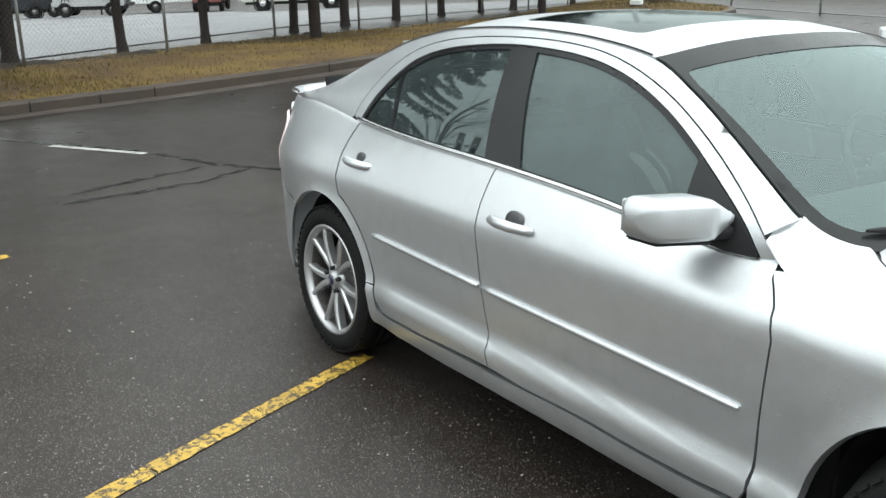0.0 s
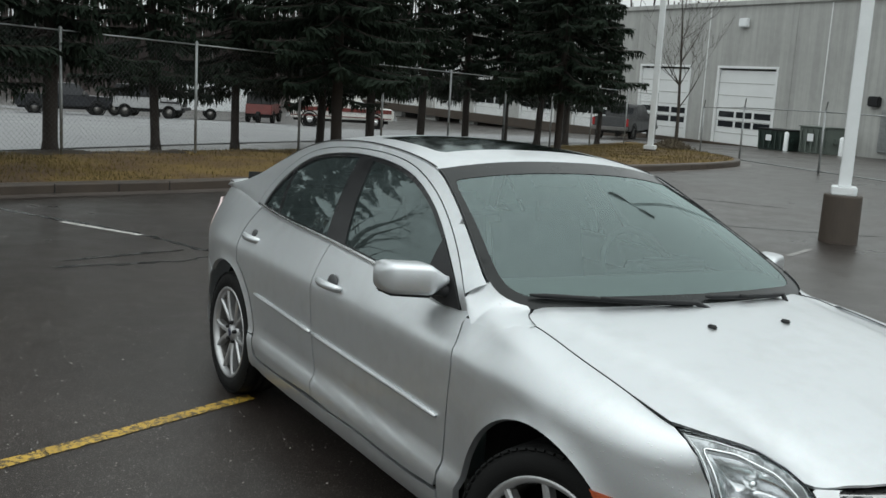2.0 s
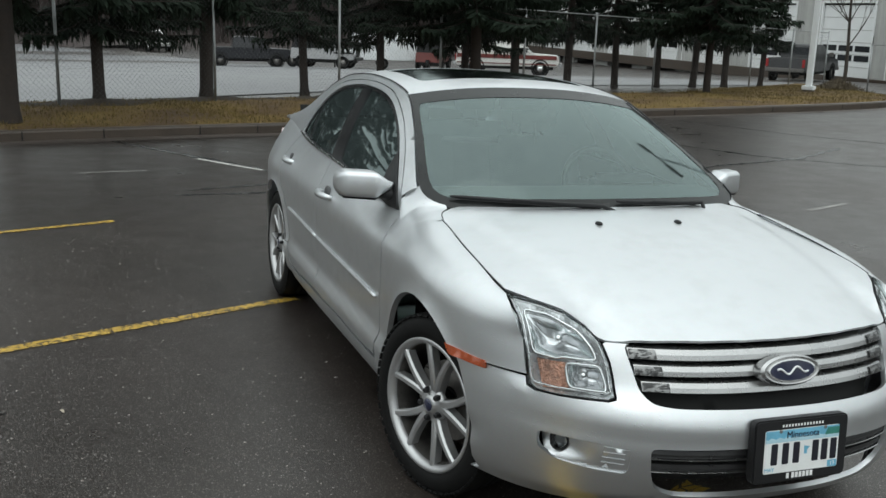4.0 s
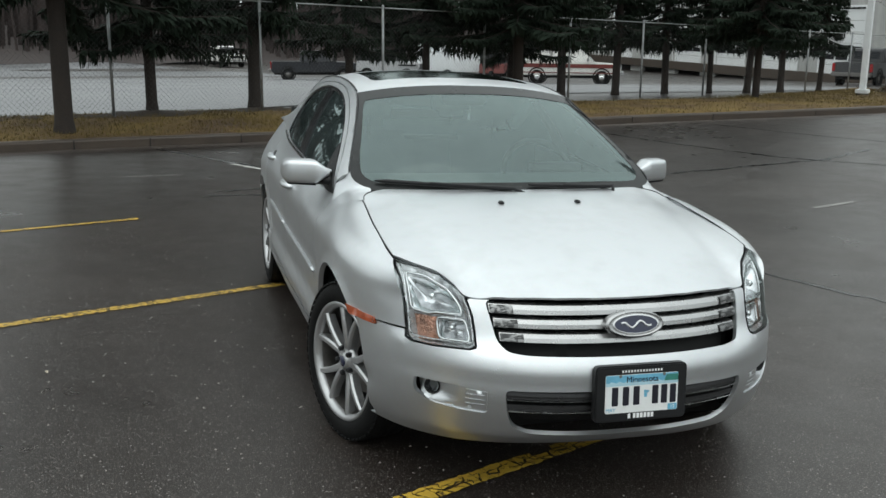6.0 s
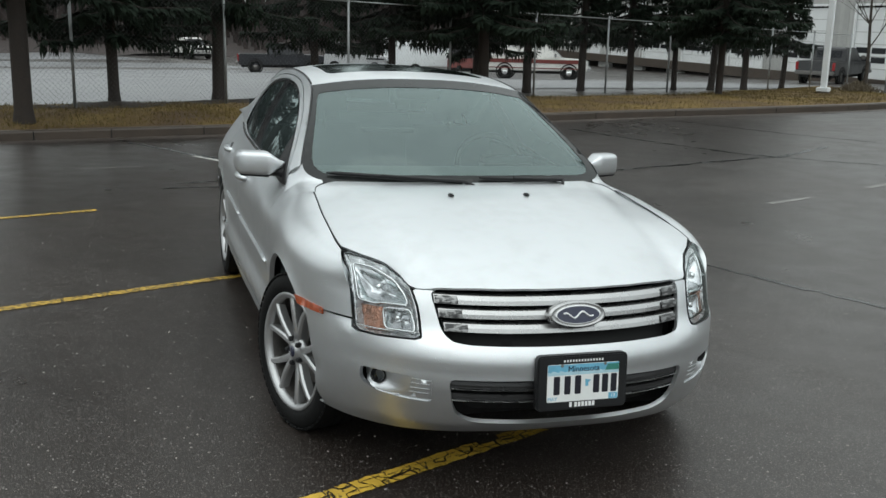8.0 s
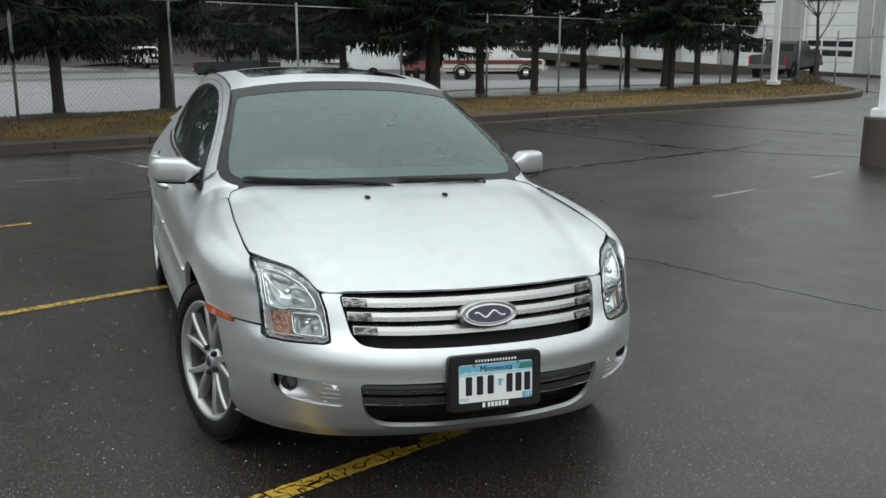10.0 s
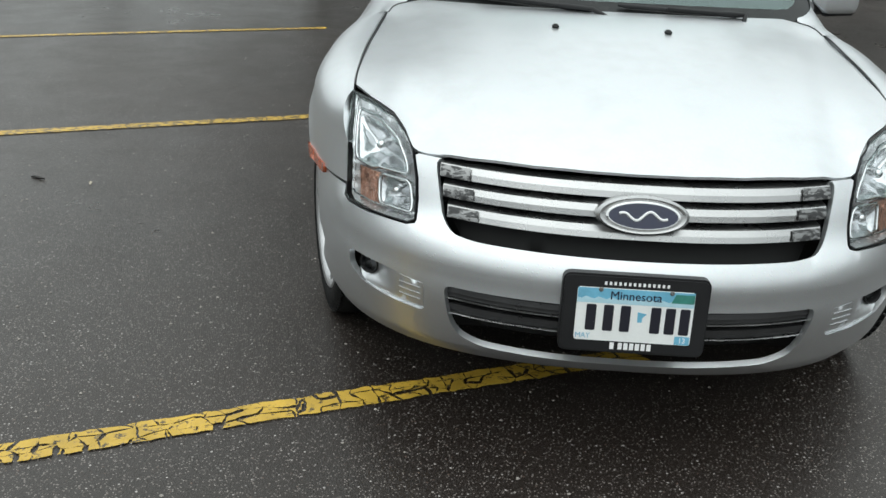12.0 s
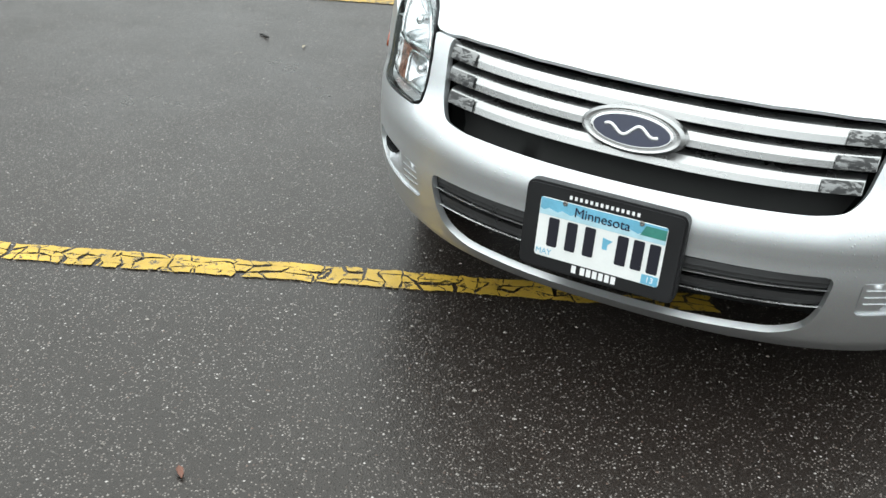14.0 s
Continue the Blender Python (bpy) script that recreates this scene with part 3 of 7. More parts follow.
HOOD_EDGE = [(0.0, -2.108, 0.727), (0.12, -2.103, 0.727), (0.25, -2.086, 0.727), (0.40, -2.050, 0.726), (0.483, -2.018, 0.724), (0.53, -1.996, 0.727), (0.546, -1.978, 0.732), (0.570, -1.924, 0.762), (0.608, -1.858, 0.789), (0.670, -1.782, 0.803), (0.735, -1.708, 0.812)]
HOOD_EDGE_Y = curve_of([(x, y) for x, y, _ in HOOD_EDGE])
HOOD_EDGE_Z = curve_of([(x, z) for x, _, z in HOOD_EDGE])


def hood(x, y):
    e = max(0.3, BELT_X(max(y, -1.75)))
    d = 0.034 + 0.012 * math.exp(-(((y + 1.35) / 0.3) ** 2)) - 0.020 * smoothstep(y, -1.15, -0.94)
    z = HOOD_Z(y) - d * (min(1.15, abs(x) / e)) ** 2.6
    # two low creases run from the cowl to the grille's corners
    ridge = 0.60 + (0.47 - 0.60) * smoothstep(y, -0.9, -2.05)
    z += 0.007 * smoothstep(abs(x), ridge + 0.035, ridge - 0.015) - 0.004
    # meets the lamps and the grille along its front edge
    ye, ze = HOOD_EDGE_Y(min(abs(x), 0.735)), HOOD_EDGE_Z(min(abs(x), 0.735))
    flat = HOOD_Z(ye) - d * (min(1.15, min(abs(x), 0.735) / max(0.3, BELT_X(max(ye, -1.75))))) ** 2.6
    z += (ze - flat) * math.exp(-(((y - ye) / 0.22) ** 2))
    return (x, y, z)


def windshield(u, w):
    x = (0.695 + (0.548 - 0.695) * w) * u
    y = (-1.045 + 0.125 * u * u) * (1 - w) + (-0.225 + 0.055 * u * u) * w
    z = (0.950 - 0.008 * u * u) * (1 - w) + (1.363 - 0.047 * abs(u) ** 2.4) * w
    b = 0.035 * math.sin(math.pi * w) * (1 - 0.5 * u * u)
    return (x, y - 0.5 * b, z + 0.86 * b)


def deck(u, y):
    x = BELT_X(y) * u
    return (x, y, BELT_Z(y) + 0.035 * (1 - u * u) * smoothstep(y, 2.5, 2.0))


def tail(a, z):
    phi = a / 0.9
    w = WIDE(min(max(z, 0.43), 0.9)) - 0.022 - 0.20 * max(0.0, 0.32 - z)
    s, c = math.sin(phi), math.cos(phi)
    return (w * math.copysign(abs(s) ** (2 / TPOW), s), TAIL_Y + TAIL_L(z) * max(0.0, c) ** (2 / TPOW), z)


def arc(cy, cz, r, a0, a1, n=20):
    return [(cy + r * math.cos(radians(a0 + (a1 - a0) * i / n)), cz + r * math.sin(radians(a0 + (a1 - a0) * i / n))) for i in range(n + 1)]


def mirror_x(v):
    return [(-x, z) for x, z in v[::-1]]


# ---- the sedan: body panels ----
# the lot falls a little to the car's left and rear
CAR_LEAN = Matrix(((0.99965, -0.00015, 0.02648, 0), (-0.00015, 0.99993, 0.01167, 0), (-0.02648, -0.01167, 0.99958, 0), (0, 0, 0, 1)))
car = thing("sedan_car", "silver four-door sedan, wet with rain, parked across yellow stall lines", "car", CAR_LEAN)


def both(name, mat, label="", **args):
    """A panel of the right flank, and its twin on the left."""
    v, f = panel(**args)
    a = link_mesh(name, mesh_of(name, v, f), mat, car, label)
    b = link_mesh(name, mesh_of(name, [(-x, y, z) for x, y, z in v], [q[::-1] for q in f]), mat, car, label)
    return a, b


SEAM_F, SEAM_B = -0.850, 0.253
STEP = 0.028
SIDE = dict(surf=side, out=(-1, 0, 0), step=STEP, gap=0.003, lip=0.020)


def zs(points):
    return [sb(y, z) for y, z in points]


def top_run(y0, y1, n=24):
    return [(y0 + (y1 - y0) * i / n, SHOULDER) for i in range(n + 1)]


# front fender: from the hood's seam down to the bumper's seam and round the wheel arch
def CAP_CUT(y):
    """Where the fender's top edge meets the corner piece under the pillar."""
    return SHOULDER * (1 - 0.40 * smoothstep(y, -1.07, -0.96))


fender = [(y, CAP_CUT(y)) for y in np.linspace(-0.794, -1.712, 44)] + zs([(-1.768, 0.789), (-1.808, 0.763), (-1.837, 0.712), (-1.862, 0.650), (-1.876, 0.606), (-1.880, 0.594)])
fender += zs([(-1.80, 0.592), (-1.70, 0.591), (-1.62, 0.591)]) + zs(arc(*ARCH_FRONT, 136, -20, 30)) + zs([(SEAM_F + 0.006, 0.235), (SEAM_F + 0.008, 0.35), (SEAM_F, 0.55), (-0.870, 0.75), (-0.852, 0.82), (-0.805, 0.868)])
both("front_fender", PAINT, outline=fender, **SIDE)
low_line = lambda y: 0.324 - 0.018 * smoothstep(y, -0.8, 0.9)
B_CUT = [(0.285, 0.85), (SEAM_B + 0.012, 0.70), (SEAM_B, 0.59), (SEAM_B - 0.055, 0.324)]
door_f = top_run(0.275, -0.790, 30) + zs([(-0.806, 0.868), (-0.852, 0.82), (-0.870, 0.75), (SEAM_F, 0.55), (SEAM_F + 0.012, 0.36)]) + zs([(-0.815, low_line(-0.8)), (-0.3, low_line(-0.3)), (0.0, low_line(0.0))]) + zs(B_CUT[::-1])
arch_follow = arc(*ARCH_REAR[:2], ARCH_REAR[2] + 0.050, 182, 112, 16)
door_r = top_run(1.262, 0.275, 26) + zs(B_CUT) + zs([(0.6, low_line(0.6)), (0.90, low_line(0.9))]) + zs(arch_follow[1:]) + zs([(1.235, 0.78), (1.250, 0.86), (1.258, 0.92)])
doors = {}
for nm, poly in (("front_door", door_f), ("rear_door", door_r)):
    doors[nm] = both(nm, PAINT, outline=poly, **SIDE)
sill = zs([(SEAM_F + 0.012, 0.235), (SEAM_F + 0.016, 0.315), (-0.3, low_line(-0.3) - 0.006), (0.2, low_line(0.2) - 0.006), (0.60, low_line(0.6) - 0.006), (0.90, low_line(0.9) - 0.008), (0.950, 0.303), (0.955, 0.34), (0.962, 0.400), (1.007, 0.403), (1.001, 0.33), (1.003, 0.235)]) + zs([(0.5, 0.225), (-0.3, 0.225)])
both("rocker_sill", PAINT, outline=sill, **SIDE)
quarter = top_run(2.26, 1.266, 26) + zs([(1.262, 0.92), (1.254, 0.86), (1.239, 0.78)]) + zs([(y + 0.004, z - 0.002) for y, z in arch_follow[::-1][:-4]]) + zs([(0.966, 0.4015)]) + zs(arc(*ARCH_REAR, 168.3, 48, 26)) + zs([(1.75, 0.62), (2.05, 0.64), (2.20, 0.66), (2.26, 0.80)])
both("quarter_panel", PAINT, outline=quarter, **SIDE)

# cabin sides: window openings, door frames and pillars


def smooth_run(points, turns=2):
    """An open run with its corners cut twice."""
    for _ in range(turns):
        q = [points[0]]
        for (a, b), (c, d) in zip(points, points[1:]):
            q += [(0.75 * a + 0.25 * c, 0.75 * b + 0.25 * d), (0.25 * a + 0.75 * c, 0.25 * b + 0.75 * d)]
        points = q + [points[-1]]
    return points


low = lambda y, lift: (y, BELT_Z(y) + lift)
wf = smooth_run([low(-0.60, 0.045), (-0.50, 1.066), (-0.40, 1.122), (-0.29, 1.180), (-0.15, 1.236), (0.0, 1.276), (0.15, 1.298), (0.325, 1.306)]) + [low(0.175, 0.022), low(-0.1, 0.022), low(-0.4, 0.022), low(-0.60, 0.022)]
wr = [low(0.362, 0.022)] + smooth_run([(0.462, 1.309), (0.62, 1.300), (0.80, 1.280), (0.94, 1.248), (1.058, 1.192)]) + [low(1.000, 0.022), low(0.7, 0.022)]
wq = [low(1.020, 0.022)] + smooth_run([(1.078, 1.180), (1.15, 1.120), (1.21, 1.055), (1.25, 0.998)]) + [low(1.235, 0.022)]
dlo = smooth_run([low(-0.740, 0.004), (-0.728, 0.915), (-0.702, 0.948), (-0.645, 0.994), (-0.50, 1.082), (-0.40, 1.140), (-0.29, 1.196), (-0.15, 1.252), (0.0, 1.291), (0.15, 1.312), (0.30, 1.320), (0.45, 1.323), (0.62, 1.314), (0.83, 1.291), (1.00, 1.248), (1.11, 1.180), (1.215, 1.076), (1.275, 0.995)]) + [low(y, 0.014) for y in (1.25, 1.0, 0.75, 0.5, 0.25, 0.0, -0.25, -0.5, -0.7)]
frame_run = smooth_run([low(-0.792, -0.012), (-0.757, 0.936), (-0.661, 1.018), (-0.455, 1.143), (-0.238, 1.250), (0.0, 1.320), (0.216, 1.342), (0.413, 1.346), (0.664, 1.338), (0.88, 1.314), (1.04, 1.276), (1.165, 1.212), (1.285, 1.085), (1.335, 0.998)])
frame_out = frame_run + [low(y, -0.012) for y in (1.28, 1.0, 0.75, 0.5, 0.25, 0.0, -0.25, -0.5, -0.7)]
UP = dict(surf=upper, out=(-1, 0, 0.3))
both("door_frame", PAINT, "silver upper door frame round the side windows", outline=frame_out, holes=[grown(dense(dlo, 0.03), 0.001)], step=0.03, gap=0.002, **UP)
rail = [(y, RAIL_Z(y) - 0.003) for y in np.linspace(-0.804, 1.93, 60)] + [(1.93, BELT_Z(1.93) - 0.010), (1.6, BELT_Z(1.6) - 0.010), (1.36, BELT_Z(1.36) - 0.012)] + [p for p in frame_run[::-1] if p[0] > -0.742]
both("roof_rail", PAINT, "silver roof pillar and rail", outline=rail, step=0.03, gap=0.002, **UP)
# black window surround with bright strip below, glass behind
both("window_surround", GLOSS_BLACK, "gloss black window surround and pillar trim", outline=dlo, holes=[wf, wr, wq], step=0.035, off=-0.006, lip=0.01, **UP)
for nm, poly in (("front_side_window", wf), ("rear_side_window", wr), ("quarter_window", wq)):
    both(nm, SIDEGLASS, "tinted side window glass with rain drops", outline=grown(dense(poly, 0.03), 0.004), step=0.05, off=-0.012, lip=0.0, **UP)
for sgn in (-1, 1):
    pts = [(sgn * (BELT_X(y) + 0.003), y, BELT_Z(y) + 0.013) for y in np.linspace(-0.52, 1.285, 34)]
    part("belt_strip", tube(pts, 0.008, 8), CHROME, car, "thin bright strip under the side windows", smooth=True)
    pts = [(sgn * (RAIL_X(y) - 0.004), y, RAIL_Z(y) + 0.001) for y in np.linspace(-0.15, 1.35, 34)]
    part("roof_ditch_strip", tube(pts, 0.0045, 6), BLACK, car, smooth=True)
    # sail panel behind the mirror
    sail = smooth_run([low(-0.738, 0.002), (-0.726, 0.915), (-0.700, 0.946), (-0.645, 0.992), (-0.475, 1.094)]) + [(-0.500, BELT_Z(-0.5) + 0.010), low(-0.65, 0.002)]
    v, f = panel(surf=upper, outline=sail, step=0.03, out=(-1, 0, 0.3), off=0.006, lip=0.012)
    link_mesh("mirror_sail", mesh_of("mirror_sail", [(-sgn * x, y, z) for x, y, z in v], f if sgn < 0 else [q[::-1] for q in f]), BLACK, car, "black mirror mounting panel")

# roof with its sunroof, rear window, boot lid, spoiler
sun_u, sun_y0, sun_y1 = 0.80, 0.02, 0.60
roof_out = [(-1, -0.168)] + [(u, -0.225 + 0.055 * u * u + 0.004) for u in np.linspace(-0.98, 0.98, 20)] + [(1, -0.168)] + [(1, y) for y in np.linspace(0, 1.05, 16)] + [(-1, y) for y in np.linspace(1.05, 0, 16)]
sun_poly = rounded([(-sun_u, sun_y0), (sun_u, sun_y0), (sun_u, sun_y1), (-sun_u, sun_y1)], 0.08)
panel_part("roof_panel", car, PAINT, surf=roof_at, outline=roof_out, holes=[sun_poly], step=0.05, out=(0, 0, 1))
panel_part("sunroof", car, DARKGLASS, "dark glass sunroof panel", surf=roof_at, outline=grown(dense(sun_poly, 0.05), -0.006), step=0.06, out=(0, 0, 1), off=-0.002)
panel_part("rear_window", car, REARGLASS, "dark sloping rear window", surf=roof_at, outline=[(-0.93, 1.07), (0.93, 1.07), (0.9, 1.68), (-0.9, 1.68)], step=0.06, out=(0, 0, 1), off=-0.004)
panel_part("rear_window_surround", car, PAINT, surf=roof_at, outline=[(-1, 1.056), (1, 1.056), (1, 1.72), (-1, 1.72)], holes=[[(-0.94, 1.066), (0.94, 1.066), (0.91, 1.69), (-0.91, 1.69)]], step=0.06, out=(0, 0, 1))
panel_part("boot_lid", car, PAINT, "silver boot lid", surf=deck, outline=[(-1, 1.73), (1, 1.73), (1, 2.27), (-1, 2.27)], step=0.06, out=(0, 0, 1))
sp = [[(x, 2.16 + 0.12 * t - 0.09 * (x / 0.57) ** 2, 1.005 + 0.032 * math.sin(math.pi * min(1, t * 0.62)) - 0.015 * (abs(x) / 0.62) ** 6) for t in np.linspace(0, 1, 8)] for x in np.linspace(-0.57, 0.57, 22)]
sv, sf = sheet(lambda i, j: sp[i][j], range(22), range(8))
sv2 = [(x, y, z - 0.022) for x, y, z in sv]
n0 = len(sv)
sf = sf + [tuple(n0 + i for i in q[::-1]) for q in sf]
rim_ids = [i * 8 for i in range(22)] + [21 * 8 + j for j in range(1, 8)] + [i * 8 + 7 for i in range(20, -1, -1)] + [j for j in range(6, 0, -1)]
sf += [(rim_ids[k], rim_ids[(k + 1) % len(rim_ids)], n0 + rim_ids[(k + 1) % len(rim_ids)], n0 + rim_ids[k]) for k in range(len(rim_ids))]
me_sp = mesh_of("spoiler", sv + sv2, sf)
link_mesh("spoiler", me_sp, PAINT, car, "silver boot-lid spoiler")
panel_part("tail_panel", car, PAINT, surf=tail, outline=[(0.9 * a, z) for a, z in ([(-0.85, 0.66), (0.85, 0.66), (0.80, 0.96), (-0.80, 0.96)])], step=0.05, out=(0, 1, 0))
def ty(y, z):
    """The place on the tail's right flank at a y."""
    return (-0.9 * math.acos(min(1.0, max(0.0, (y - TAIL_Y) / TAIL_L(z)) ** (TPOW / 2))), z)


tail_half = [ty(2.25, 0.23), ty(2.0, 0.245), ty(1.80, 0.262)] + [ty(y, z) for y, z in arc(ARCH_REAR[0], ARCH_REAR[1], ARCH_REAR[2] + 0.004, -8, 47, 12)] + [ty(1.75, 0.612), ty(2.05, 0.632), ty(2.25, 0.645)]
tail_low = tail_half + mirror_x(tail_half)


def arch_swell(a, z):
    """Carries the flank's swelling and the arch's lip over onto the bumper."""
    _, y, _ = tail(a, z)
    r = math.hypot(y - ARCH_REAR[0], z - ARCH_REAR[1])
    return 0.008 * math.exp(-(((y - AXLE_R) / 0.5) ** 2)) + 0.010 * math.exp(-(((r - ARCH_REAR[2]) / 0.022) ** 2)) * smoothstep(z, 0.2, 0.3)


panel_part("rear_bumper", car, PAINT, surf=tail, outline=tail_low, step=0.03, out=(0, 1, 0), bulge=arch_swell)
tl = [(0.9 * a, z) for a, z in [(-1.04, 0.69), (-0.84, 0.68), (-0.81, 0.93), (-0.96, 0.94), (-1.05, 0.87)]]
for q in (tl, mirror_x(tl)):
    panel_part("tail_lamp", car, TAILCLEAR, "pale tail lamp edge", surf=tail, outline=q, step=0.04, out=(0, 1, 0), off=0.006)

# hood
hood_side = [(-0.655, -0.972), (-0.680, -0.990), (-0.694, -1.015)] + [(-BELT_X(y) + 0.003, y) for y in np.linspace(-1.05, -1.69, 24)]
hood_front = [(-x, y + 0.004) for x, y, _ in HOOD_EDGE[-2:0:-1]]
half_hood = hood_side + hood_front
hood_out = half_hood + [(0, -2.104)] + [(-x, y) for x, y in half_hood[::-1]]
cowl_edge = [(0.697 * u, -1.045 + 0.125 * u * u - 0.004) for u in np.linspace(0.90, -0.90, 22)]
panel_part("hood", car, PAINT, "silver hood beaded with rain", surf=hood, outline=hood_out + cowl_edge, step=0.032, gap=0.002, out=(0, 0, 1), lip=0.008)
# a thin black line drawn along the hood's seam for the shade in its gap
for sgn in (-1, 1):
    seam_run = []
    for y in np.linspace(-1.05, -1.695, 40):
        x = BELT_X(y) - 0.002
        seam_run.append((sgn * x, y, max(hood(x, y)[2], BELT_Z(y)) - 0.0005))
    part("hood_seam_shade", tube(seam_run, 0.0021, 6), BLACK, car, smooth=True)
for x in (-0.171, 0.171):
    nz = bmesh.new()
    box(x - 0.010, x + 0.010, -1.295, -1.265, hood(x, -1.28)[2] - 0.004, hood(x, -1.28)[2] + 0.010, 0.004, nz)
    part("washer_nozzle", nz, BLACK, car, smooth=True)

# windshield, its black border and the cowl
WS = dict(surf=windshield, out=(0, -1, 1))
ws_half = [(0.87, -0.02), (0.925, -0.014), (0.965, 0.000), (1.003, 0.022), (1.032, 0.048), (1.050, 0.082), (1.058, 0.14), (1.054, 0.32), (1.036, 0.52), (1.014, 0.80), (1.010, 1.0)]
ws_out = [(-u, w) for u, w in ws_half[::-1]] + ws_half
in_half = [(0.85, 0.050), (0.91, 0.058), (0.955, 0.085), (0.985, 0.125), (0.998, 0.19), (0.998, 0.32), (0.985, 0.52), (0.970, 0.80), (0.955, 0.875), (0.92, 0.885)]
ws_in = [(-u, w) for u, w in in_half[::-1]] + in_half
panel_part("windshield", car, WINDSHIELD, "green-tinted windshield reflecting a grey sky", outline=grown(dense(ws_out, 0.05), -0.010), step=0.06, lip=0, **WS)
panel_part("windshield_border", car, FRIT, "black border of the windshield", outline=ws_out, holes=[ws_in], step=0.05, lip=0.003, off=0.002, **WS)
cowl_v, cowl_f = sheet(lambda u, t: (0.705 * u, -1.045 + 0.125 * u * u - 0.055 + 0.085 * t, 0.920 - 0.008 * u * u + 0.026 * t), np.linspace(-1, 1, 24), np.linspace(0, 1, 5))
link_mesh("cowl", mesh_of("cowl", cowl_v, cowl_f), BLACK, car, "black plastic cowl below the windshield")
for sgn in (-1, 1):
    line = [Vector((sgn * (RAIL_X(y) - 0.002), y, RAIL_Z(y) + 0.001)) for y in np.linspace(-0.815, -0.17, 26)]
    part("windshield_gasket", tube(line, [0.001] + [0.004] * 24 + [0.002], 6), BLACK, car, smooth=True)

# the fender runs up between hood and windshield to the foot of the pillar
def smooth_path(points, n):
    """A smooth run of n points through the given ones."""
    axes = [curve_of([(i, p[k]) for i, p in enumerate(points)]) for k in range(3)]
    return [Vector([a(t) for a in axes]) for t in np.linspace(0, len(points) - 1, n)]


cap_in = [Vector((-x + 0.002, y, hood(-x, y)[2] + 0.001)) for x, y in ((0.705, -1.060), (0.697, -1.020), (0.681, -0.990), (0.652, -0.958))]
cap_in += [Vector(windshield(-u, w)) + Vector((0, -0.003, 0.006)) for u, w in ((0.935, -0.006), (0.970, 0.008), (1.004, 0.029), (1.030, 0.054), (1.047, 0.085), (1.056, 0.115), (1.058, 0.138))]
cap_low = [(-1.075, CAP_CUT(-1.075)), (-1.035, CAP_CUT(-1.035)), (-0.995, CAP_CUT(-0.995)), (-0.955, CAP_CUT(-0.955)), (-0.92, CAP_CUT(-0.92)), (-0.89, CAP_CUT(-0.89)), (-0.865, CAP_CUT(-0.865)), (-0.842, CAP_CUT(-0.842)), (-0.822, CAP_CUT(-0.822)), (-0.806, CAP_CUT(-0.806)), (-0.797, CAP_CUT(-0.797))]
N_CAP = 34
inner = smooth_path(cap_in, N_CAP)
cuts = smooth_path([(y, b, 0.0) for y, b in cap_low], N_CAP)
lift = smooth_path([(0, 0, 0)] * 7 + [(0.004, 0.006, 0.012), (0.010, 0.018, 0.028), (0.018, 0.032, 0.045), (0.027, 0.047, 0.060)], N_CAP)
cap_rows = []
for p, c, up in zip(inner, cuts, lift):
    near = 1.0 - 0.62 * min(1.0, up.z / 0.045)
    run = [Vector(side(c.x, c.y - d * near)) + up for d in (0.040, 0.024, 0.008)]
    rise = (run[2] - run[1]).normalized()
    outward = Vector((-rise.z, 0, rise.x)).normalized()
    outward = outward if outward.x < 0 else -outward
    run = [q + outward * o for q, o in zip(run, (-0.0015, 0.0004, 0.0016))]
    a = run[2]
    ctl = a + rise * 0.45 * (p - a).length
    bend = [a * (1 - t) ** 2 + ctl * 2 * t * (1 - t) + p * t * t for t in np.linspace(0, 1, 10)]
    cap_rows.append([tuple(q) for q in run[:2] + bend])
cap_v, cap_f = sheet(lambda i, j: cap_rows[i][j], range(N_CAP), range(12))
for sgn in (-1, 1):
    link_mesh("fender_cap", mesh_of("fender_cap", [(-sgn * x, y, z) for x, y, z in cap_v], cap_f[:] if sgn > 0 else [q[::-1] for q in cap_f]), PAINT, car, "silver fender corner below the windshield pillar")
    part("pillar_seam", tube([(-sgn * p[0], p[1] + 0.001, p[2] + 0.001) for p in cap_rows[-1][2:]], 0.0018, 5), BLACK, car)
    part("hood_corner_seam", tube([(-sgn * p.x, p.y, p.z) for p in inner[:11]], 0.0022, 5), BLACK, car)
# wipers: arm from the cowl, blade on the glass
for u0, u1, w0, w1, us in ((-0.91, -0.06, 0.050, -0.015, 0.02), (0.06, 0.66, 0.020, -0.010, 0.64)):
    wiper_pts = [Vector(windshield(u0 + (u1 - u0) * t, w0 + (w1 - w0) * t)) + Vector((0, -0.008, 0.012)) for t in np.linspace(0, 1, 14)]
    bl = part("wiper_blade", tube(wiper_pts, [0.004] + [0.0085] * 12 + [0.005], 6), BLACK, car, "black windshield wiper", smooth=True)
    arm = [p + Vector((0, -0.014, 0.006)) for p in wiper_pts[5:]] + [Vector(windshield(us, -0.05)) + Vector((0, -0.02, 0.01))]
    part("wiper_arm", tube(arm, [0.006] * 6 + [0.009] * (len(arm) - 6), 6), BLACK, bl, smooth=True)

